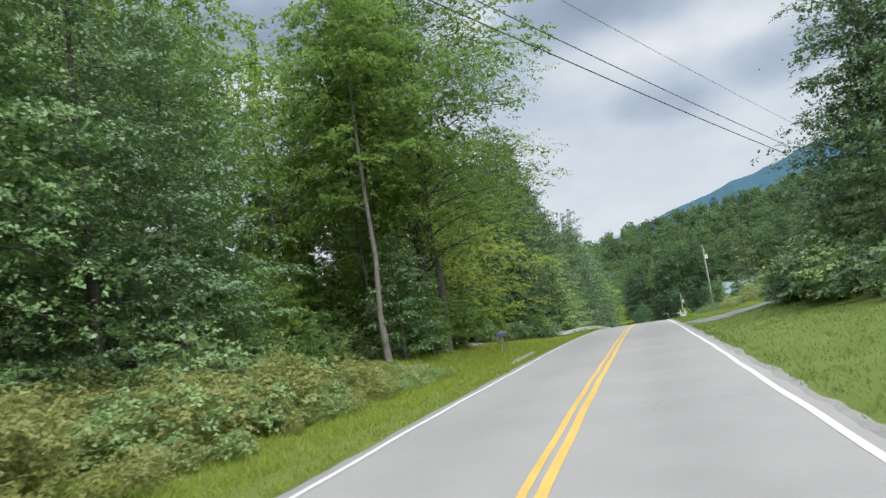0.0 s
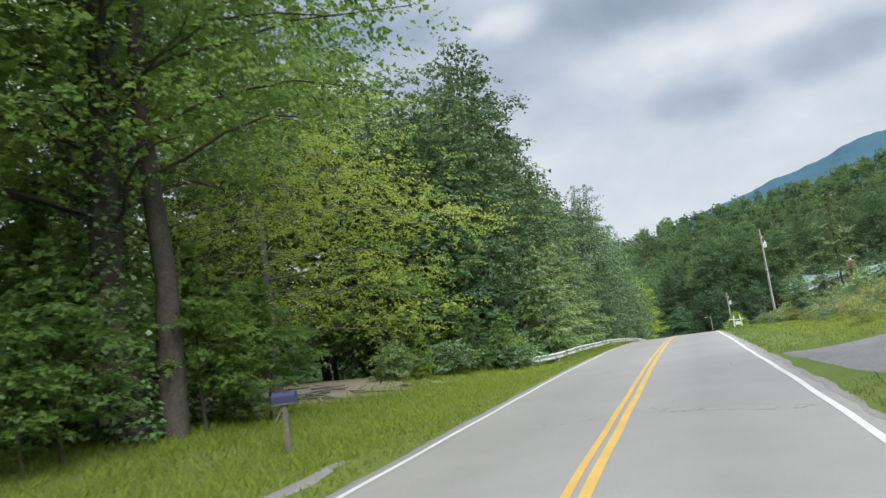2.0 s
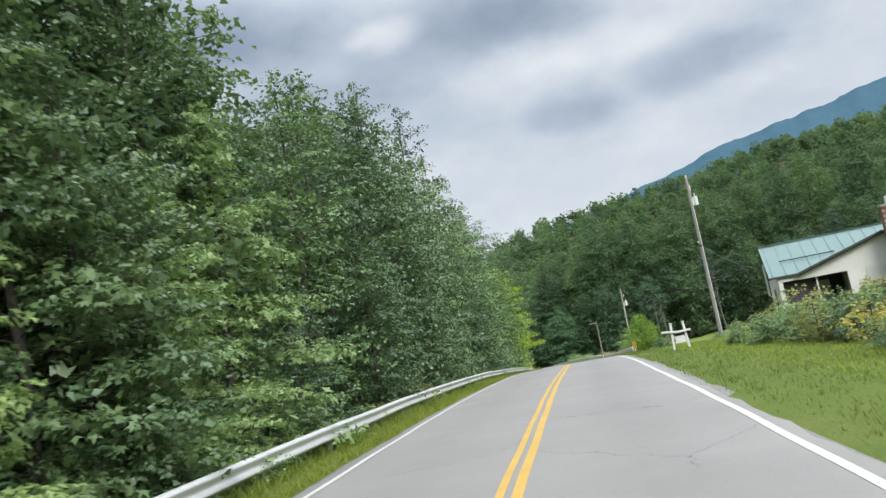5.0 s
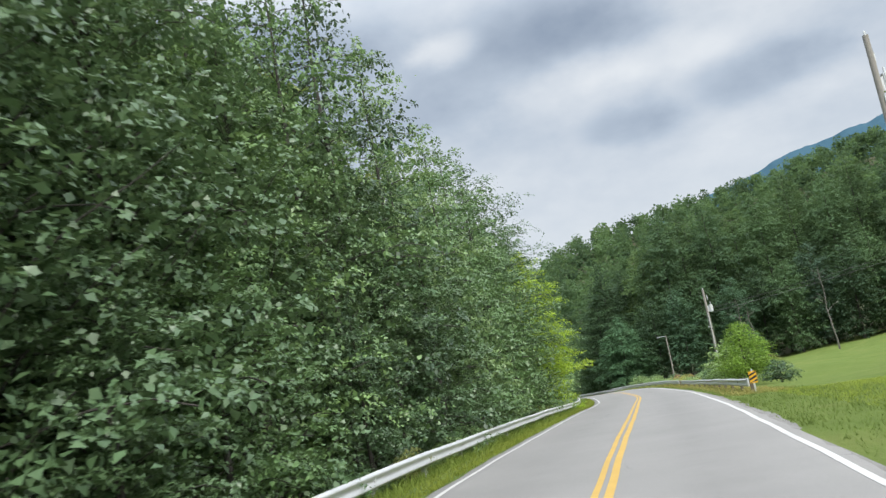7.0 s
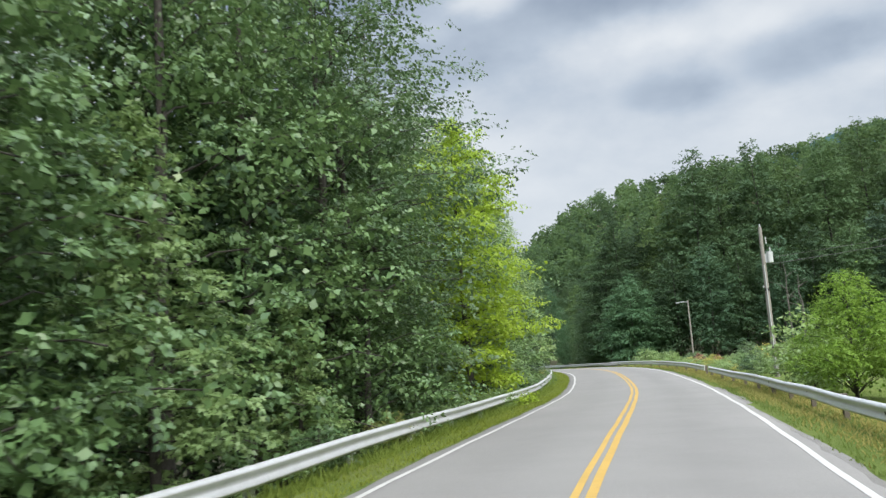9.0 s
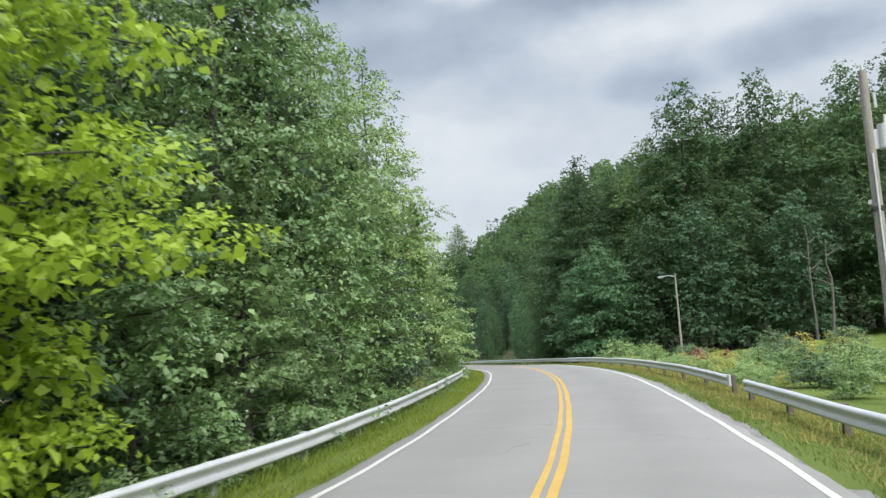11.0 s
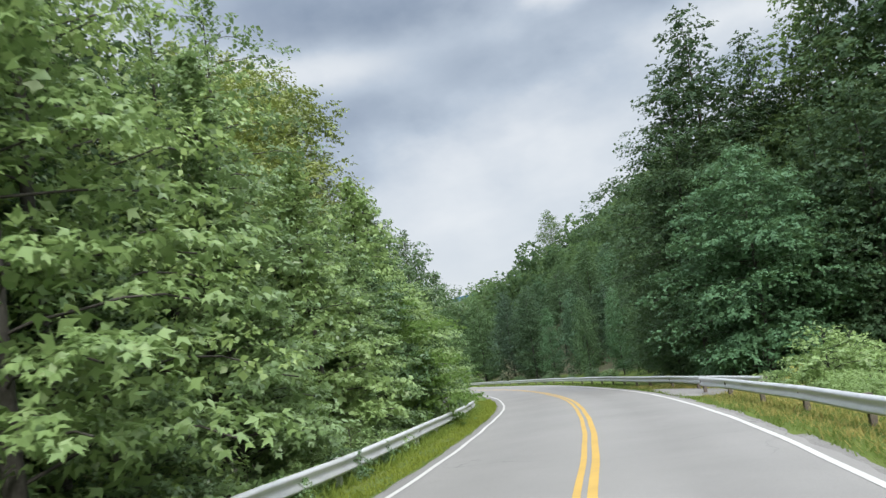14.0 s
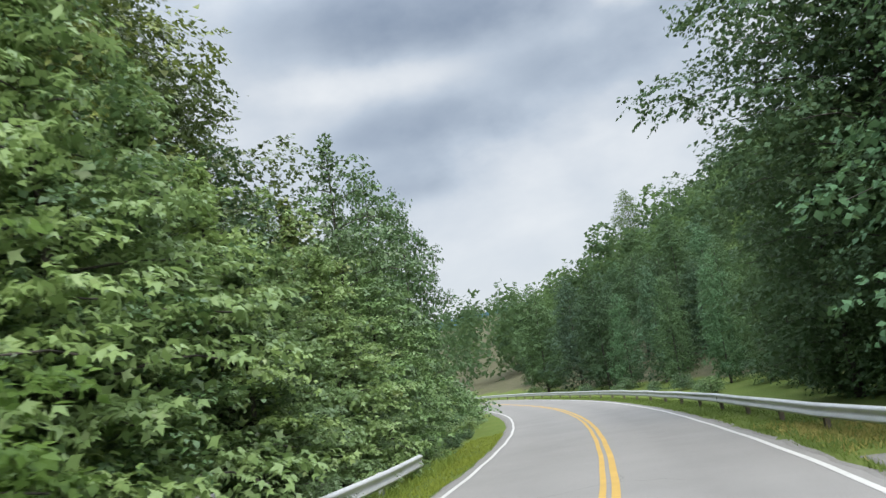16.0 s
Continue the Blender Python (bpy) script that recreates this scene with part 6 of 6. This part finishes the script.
part("gable_return", box_bm(0.1, 0.22, 1.7, -0.02, RUN + 0.5, EAVE - 0.85, 0.01), WHITE_PAINT, house)


def roof_slab(name, pts, thick, mat, label=""):
    """A roof plane with standing seams."""
    bm = bmesh.new()
    a = [bm.verts.new(p) for p in pts]
    b = [bm.verts.new((p[0], p[1], p[2] - thick)) for p in pts]
    bm.faces.new(a)
    bm.faces.new(b[::-1])
    n = len(pts)
    for i in range(n):
        bm.faces.new((a[i], a[(i + 1) % n], b[(i + 1) % n], b[i]))
    bmesh.ops.recalc_face_normals(bm, faces=bm.faces)
    return part(name, bm, mat, house, label)


south = roof_slab("roof_plane", [(-0.1, -0.35, EAVE - 0.02), (WIDE, -0.35, EAVE - 0.02), (WIDE, RUN, RIDGE), (-0.1, RUN, RIDGE)], 0.07, GREEN_ROOF, "pale green standing-seam metal roof")
north = roof_slab("roof_plane", [(-0.1, RUN + 0.002, RIDGE), (WIDE, RUN + 0.002, RIDGE), (WIDE, 2 * RUN + 0.4, EAVE), (-0.1, 2 * RUN + 0.4, EAVE)], 0.07, GREEN_ROOF)
wing_w = roof_slab("wing_roof_plane", [(1.15, -0.62, 2.42), (5.2, -0.62, 3.68), (5.2, 2.1, 3.7), (1.15, -0.36, 2.46)], 0.08, GREEN_ROOF, "pale green metal roof of the front wing")
wing_e = roof_slab("wing_roof_plane", [(5.202, -0.62, 3.68), (9.7, -0.62, 2.3), (9.7, -0.34, 2.46), (5.202, 2.1, 3.7)], 0.08, GREEN_ROOF)
for k in range(17):
    x = 0.1 + k * 0.6
    ln = math.hypot(RUN + 0.35, RIDGE - EAVE)
    seam = part("roof_seam", box_bm(0.03, ln - 0.05, 0.035, 0, 0, 0), GREEN_ROOF, south)
    seam.matrix_basis = pose(x, (RUN - 0.35) / 2, (RIDGE + EAVE) / 2 - 0.01, math.degrees(math.atan2(RIDGE - EAVE, RUN + 0.35)))
part("ridge_cap", box_bm(WIDE + 0.1, 0.24, 0.05, WIDE / 2 - 0.05, RUN, RIDGE - 0.01, 0.012), GREEN_ROOF, house)
part("snow_bar", box_bm(2.6, 0.05, 0.05, 1.9, 1.05, EAVE + 0.72, 0.01), DARK_TRIM, house, "dark bar across the roof")
rake = part("rake_trim", box_bm(4.24, 0.05, 0.11, 0, 0, 0, 0.008), DARK_TRIM, house, "dark sloping gable trim")
rake.matrix_basis = pose(3.175, -0.655, 2.98, 0, -17.3, 0)
rake2 = part("rake_trim", box_bm(4.7, 0.05, 0.11, 0, 0, 0, 0.008), DARK_TRIM, house)
rake2.matrix_basis = pose(7.45, -0.655, 2.92, 0, 17.1, 0)
part("fascia", box_bm(1.5, 0.04, 0.1, 0.62, -0.375, EAVE - 0.13, 0.006), DARK_TRIM, house)
win = part("window", box_bm(0.06, 1.0, 1.3, 0.215, 2.2, 0.7, 0.01), WHITE_PAINT, house)
part("pane", box_bm(0.02, 0.8, 0.52, 0.18, 2.2, 0.79), GLASS_DARK, win)
part("pane", box_bm(0.02, 0.8, 0.52, 0.18, 2.2, 1.38), GLASS_DARK, win)
win = part("window", box_bm(1.0, 0.06, 1.2, 6.9, -0.46, 0.75, 0.01), WHITE_PAINT, house)
part("pane", box_bm(0.8, 0.02, 0.48, 6.9, -0.495, 0.83), GLASS_DARK, win)
part("pane", box_bm(0.8, 0.02, 0.48, 6.9, -0.495, 1.38), GLASS_DARK, win)
part("door", box_bm(0.62, 0.06, 1.75, 3.02, 1.56, 0.32, 0.01), SIGN_BLACK, house, "dark porch doorway")
chim = part("chimney", box_bm(0.72, 0.55, 5.3, 5.62, -0.96, -0.6), MORTAR, house, "red brick chimney on the front gable")
for j in range(33):
    z = 0.9 + j * 0.115
    for i in range(3):
        x = 5.62 - 0.36 + 0.12 + i * 0.24 + (0.12 if j % 2 else 0)
        if x > 5.87:
            continue
        part("brick", box_bm(0.22, 0.02, 0.1, x, -1.24, z, 0.004), BRICK, chim)
    part("brick", box_bm(0.02, 0.5, 0.1, 5.255, -0.96, z, 0.004), BRICK, chim)
part("chimney_cap", box_bm(0.82, 0.66, 0.12, 5.62, -0.96, 4.7, 0.02), MORTAR, chim)
fl = can_bm(0.1, 0.4, 0.01, 12)
bmesh.ops.translate(fl, vec=(5.62, -0.96, 5.0), verts=fl.verts)
part("flue", fl, STEEL_GREY, chim)
HOUSE = pose(10.556, 113.576, 2.61, 0, 0, -10.6)
house.matrix_basis = HOUSE


def on_porch(x, y, z):
    return HOUSE @ pose(x, y, z)


def storage_bin(x, y, mat, label, sx=0.6, sy=0.4, sz=0.35):
    ob = new("storage_bin")
    tagged(ob, label, "bin")
    part("body", box_bm(sx, sy, sz, 0, 0, 0, 0.03), mat, ob)
    part("lid", box_bm(sx + 0.04, sy + 0.04, 0.05, 0, 0, sz, 0.015), mat, ob)
    ob.matrix_basis = on_porch(x, y, 0.31)
    return ob


storage_bin(2.35, 0.5, BOX_NAVY, "blue plastic storage bin on a cluttered porch")
storage_bin(2.95, 0.9, WHITE_PAINT, "pale storage bin on a cluttered porch", 0.5, 0.4, 0.5)
storage_bin(2.75, 0.3, POST_WOOD, "brown wooden crate on a cluttered porch", 0.7, 0.5, 0.6)

# leaning boards by the porch steps
for k, (dx, ang) in enumerate(((-0.35, 38), (-0.1, 30), (0.15, 44))):
    b = tagged(mesh_np("plank", *join_np([tube_np([(0, 0, 0), (0, 0, 1.25)], [0.045, 0.045], 4)]), POLE_WOOD), "grey weathered plank leaning on the porch", "plank", group="planks by the porch")
    b.matrix_basis = HOUSE @ pose(dx, -1.1 - 0.15 * k, -0.05, -ang * 0.6, ang, 0)


# ------------------------------------------------------------------ white post sign, object marker, mailbox
def sign_frame(x, y, turn):
    root = new("sign_frame")
    tagged(root, "white wooden double-post sign frame with hanging boards", "sign")
    for px, lean_ in ((-0.38, 3), (0.38, -4)):
        post = part("post", box_bm(0.11, 0.11, 1.55, 0, 0, -0.3, 0.012), WHITE_PAINT, root)
        post.matrix_basis = pose(px, 0, 0, 0, lean_, 0)
        arm = part("arm", box_bm(0.8, 0.08, 0.1, px - 0.16, -0.1, 0.78, 0.01), WHITE_PAINT, root)
        arm.matrix_basis = pose(0, 0, 0, 0, 6 if px < 0 else -3, 0)
        cap = part("post_cap", box_bm(0.15, 0.15, 0.05, 0, 0, 1.25, 0.015), WHITE_PAINT, post)
    part("crossbar", box_bm(0.76, 0.06, 0.1, 0, 0.09, 0.55, 0.01), WHITE_PAINT, root)
    brd = part("hanging_board", box_bm(0.5, 0.03, 0.3, 0.0, -0.12, 0.3, 0.008), WHITE_PAINT, root)
    for k in range(2):
        part("text_bar", box_bm(0.36, 0.006, 0.05, 0.0, -0.139, 0.38 + 0.1 * k), STEEL_GREY, brd)
    root.matrix_basis = pose(x, y, zg(x, y), 0, 0, turn) @ Matrix.Diagonal((0.88, 0.88, 0.9, 1))
    return root


sx_, sy_ = road_at(108.3, 5.15)[:2]
sign_frame(sx_, sy_, 6)


def object_marker(x, y, turn):
    root = new("object_marker_sign")
    tagged(root, "yellow object marker sign with black diagonal stripes", "road sign")
    part("post", box_bm(0.06, 0.05, 1.3, 0, 0.03, -0.4, 0.008), GALVANISED, root)
    plate = part("plate", box_bm(0.3, 0.012, 0.46, 0, 0, 0.36, 0.005), SIGN_YELLOW, root)
    for k in range(3):
        # stripes slope down towards the road and stay within the plate
        poly = [(-0.14, 0.02), (0.14, 0.14), (0.14, 0.22), (-0.14, 0.1)]
        z0 = 0.29 + k * 0.16
        poly = [(x, min(max(z + z0, 0.372), 0.808)) for x, z in poly]
        part("stripe", prism_bm(poly, 0.004, at_=-0.0105), SIGN_BLACK, plate)
    for z in (0.42, 0.76):
        bolt = can_bm(0.012, 0.012, 0.002, 8)
        bmesh.ops.rotate(bolt, cent=(0, 0, 0), matrix=Matrix.Rotation(radians(90), 3, "X"), verts=bolt.verts)
        bmesh.ops.translate(bolt, vec=(0, -0.016, z), verts=bolt.verts)
        part("bolt", bolt, GALVANISED, plate)
    root.matrix_basis = pose(x, y, zg(x, y), 0, 0, turn)
    return root


p = road_at(134.4, 4.72)
object_marker(p[0], p[1], 8)


def mailbox(x, y, turn, paint, label):
    root = new("mailbox")
    tagged(root, label, "mailbox")
    part("post", box_bm(0.11, 0.11, 1.3, 0, 0, -0.35, 0.01), BARK_PALE, root, "pale weathered wooden post")
    part("shelf_board", box_bm(0.2, 0.55, 0.03, 0, 0, 0.95, 0.004), POST_WOOD, root)
    prof = [(-0.1, 0.98), (0.1, 0.98), (0.1, 1.1)] + [(0.1 * math.cos(a), 1.1 + 0.1 * math.sin(a)) for a in np.linspace(0.25, math.pi - 0.25, 9)] + [(-0.1, 1.1)]
    box = part("box", prism_bm(prof, 0.52, at_=-0.26), paint, root)
    door_prof = [(x * 1.04, 0.98 + (z - 0.98) * 1.03) for x, z in prof]
    part("door", prism_bm(door_prof, 0.015, at_=-0.278), paint, box)
    part("flag", box_bm(0.01, 0.05, 0.16, 0.112, 0.05, 1.06, 0.003), BRICK, box, "red signal flag")
    part("brace", box_bm(0.05, 0.05, 0.4, 0, 0.14, 0.58, 0.005, Matrix.Rotation(radians(35), 4, "X")), BARK_PALE, root)
    root.matrix_basis = pose(x, y, zg(x, y), 0, 2, turn) @ Matrix.Diagonal((0.85, 0.85, 0.95, 1))
    return root


p = road_at(42.0, -6.0)
mailbox(p[0], p[1], 100, BOX_NAVY, "dark blue mailbox on a pale wooden post")
p = road_at(225.3, -5.05)
mailbox(p[0], p[1], 118, BOX_GREY, "dull grey mailbox half hidden by weeds behind a guardrail")


def brush_pile(x, y, seed):
    """Cut sticks lying over one another on bare soil."""
    r = np.random.default_rng(seed)
    root = new("brush_pile")
    tagged(root, "low pile of pale cut sticks on bare soil", "brush pile")
    for k in range(60):
        c = np.array([r.normal(0, 2.6), r.normal(0, 1.7)])
        a, n = r.normal(0.3, 1.1), r.uniform(0.2, 0.75)
        t = np.linspace(-1, 1, 5)
        q = np.stack([c[0] + t * n * math.cos(a), c[1] + t * n * math.sin(a) + r.normal(0, 0.04, 5), 0 * t], 1)
        q[:, 2] = terrain(x + q[:, 0], y + q[:, 1]) - zg(x, y) + 0.04 + 0.05 * r.uniform(0, 1) + 0.05 * t * r.normal(0, 1)
        tube_part("stick", q, np.linspace(0.035, 0.015, 5) * r.uniform(0.6, 1.4), BARK_PALE if k % 3 else POLE_WOOD, root, 5)
    root.matrix_basis = pose(x, y, zg(x, y))
    return root


p = road_at(54.5, -12.2)
brush_pile(p[0], p[1], 411)


# bare pale dead trees at the edge of the far wood
def dead_tree(name, seed, H, label):
    r = np.random.default_rng(seed)
    root = new(name)
    tagged(root, label, "tree")
    h = np.linspace(-0.2, H, 9)
    b = np.cumsum(r.normal(0, 0.09, (9, 2)), 0)
    pts = np.column_stack([b, h])
    tube_part("trunk", pts, np.linspace(0.13, 0.03, 9), BARK_PALE, root, 7)
    for k in range(7):
        z0 = H * r.uniform(0.45, 0.92)
        o = np.array([np.interp(z0, h, pts[:, 0]), np.interp(z0, h, pts[:, 1]), z0])
        a = r.uniform(0, 6.28)
        L = r.uniform(0.8, 2.4)
        t = np.linspace(0, 1, 6)[:, None]
        q = o + t * L * np.array([math.cos(a), math.sin(a), 0.0]) + np.array([0, 0, 1]) * L * (0.9 * t - 0.35 * t ** 2) + np.cumsum(r.normal(0, 0.04, (6, 3)), 0)
        tube_part("branch", q, np.linspace(0.045, 0.012, 6), BARK_PALE, root, 5)
    return root


for i, (x, y, H, sc) in enumerate(((17.5, 226, 9.5, 1.0), (18.3, 224.5, 8.0, 1.0), (27.0, 215, 11.0, 1.0))):
    place(dead_tree("dead_tree", 300 + i, H, "bare pale dead tree at the dark wood's edge"), at(x, y, 40 * i, sc))


# ------------------------------------------------------------------ grass
def grass(name, seed, n, s_range, lat_fn, h_range, mat, label, spread_=0.35):
    r = np.random.default_rng(seed)
    tufts = n // 7
    s = np.repeat(r.uniform(*s_range, tufts), 7) + r.normal(0, 0.28, tufts * 7)
    lat = np.repeat(lat_fn(r, s[::7]), 7) + r.normal(0, 0.1, tufts * 7)
    keep = np.exp(-(((s - 55) / 6) ** 2 + ((lat + 13) / 4.6) ** 2)) < r.uniform(0.15, 0.6, len(s))
    p = road_at(s, lat)
    for bed, wide in GRAVEL_BEDS:
        gap = np.sqrt((p[:, None, 0] - bed[None, :, 0]) ** 2 + (p[:, None, 1] - bed[None, :, 1]) ** 2) - wide[None] / 2
        keep &= gap.min(1) > r.uniform(-0.15, 0.1, len(s))
    s, lat, p = s[keep], lat[keep], p[keep]
    p[:, 2] = terrain(p[:, 0], p[:, 1]) - 0.02
    m = len(s)
    a = r.uniform(0, 6.28, m)
    h = r.uniform(*h_range, m) * np.repeat(r.uniform(0.6, 1.3, tufts), 7)[keep]
    w = r.uniform(0.008, 0.018, m) * (1 + h)
    side = np.stack([np.cos(a), np.sin(a), 0 * a], 1) * w[:, None]
    bend = np.stack([np.cos(a + 1.4), np.sin(a + 1.4), 0 * a], 1) * (h * r.uniform(0.2, 0.6 + spread_ * 2, m))[:, None]
    tip = p + bend + np.stack([0 * a, 0 * a, h], 1)
    v = np.stack([p - side, p + side, tip], 1).reshape(-1, 3)
    return tagged(mesh_np(name, v, np.arange(len(v)).reshape(-1, 3), mat), label, "grass", kind="stuff")


GRASS_GREEN = mat_leaf("grass_green", (0.14, 0.215, 0.03), (0.178, 0.262, 0.04), (0.235, 0.31, 0.062), 0.75, 0.8)
GRASS_VERGE = mat_leaf("grass_verge", (0.2, 0.265, 0.022), (0.25, 0.315, 0.03), (0.31, 0.36, 0.05), 0.75, 0.8)
GRASS_DRY = mat_leaf("grass_dry", (0.175, 0.2, 0.05), (0.24, 0.24, 0.075), (0.33, 0.3, 0.125), 0.75, 0.7)
grass("verge_grass", 201, 100000, (0, 250), lambda r, s: -3.2 - (np.interp(s, [0, 60, 84, 140], [3.2, 2.6, 1.7, 1.6])) * r.uniform(0, 1, len(s)) ** 1.3, (0.03, 0.11), GRASS_VERGE, "short yellow-green grass on the mown verge")
grass("verge_grass", 202, 110000, (8, 300), lambda r, s: 3.36 + np.interp(s, [0, 130, 150], [4.5, 4.0, 2.0]) * r.uniform(0, 1, len(s)), (0.03, 0.12), GRASS_GREEN, "green grass on the open verge")
grass("tall_dry_grass", 203, 40000, (132, 236), lambda r, s: 3.6 + 2.2 * r.uniform(0, 1, len(s)) ** 0.8, (0.04, 0.17), GRASS_DRY, "yellowing grass beneath the guardrail", 0.6)
grass("rail_grass", 206, 26000, (66, 240), lambda r, s: -4.75 + 0.55 * r.uniform(0, 1, len(s)), (0.08, 0.3), GRASS_GREEN, "longer green grass at the foot of the guardrail", 0.5)
grass("meadow_grass", 204, 70000, (8, 66), lambda r, s: -4.2 - 7.0 * r.uniform(0, 1, len(s)), (0.06, 0.22), GRASS_GREEN, "rough meadow grass in the clearing", 0.7)
grass("meadow_grass", 205, 84000, (52, 135), lambda r, s: 5 + 7.0 * r.uniform(0, 1, len(s)), (0.03, 0.11), GRASS_GREEN, "rough grass on the bank below the house", 0.8)
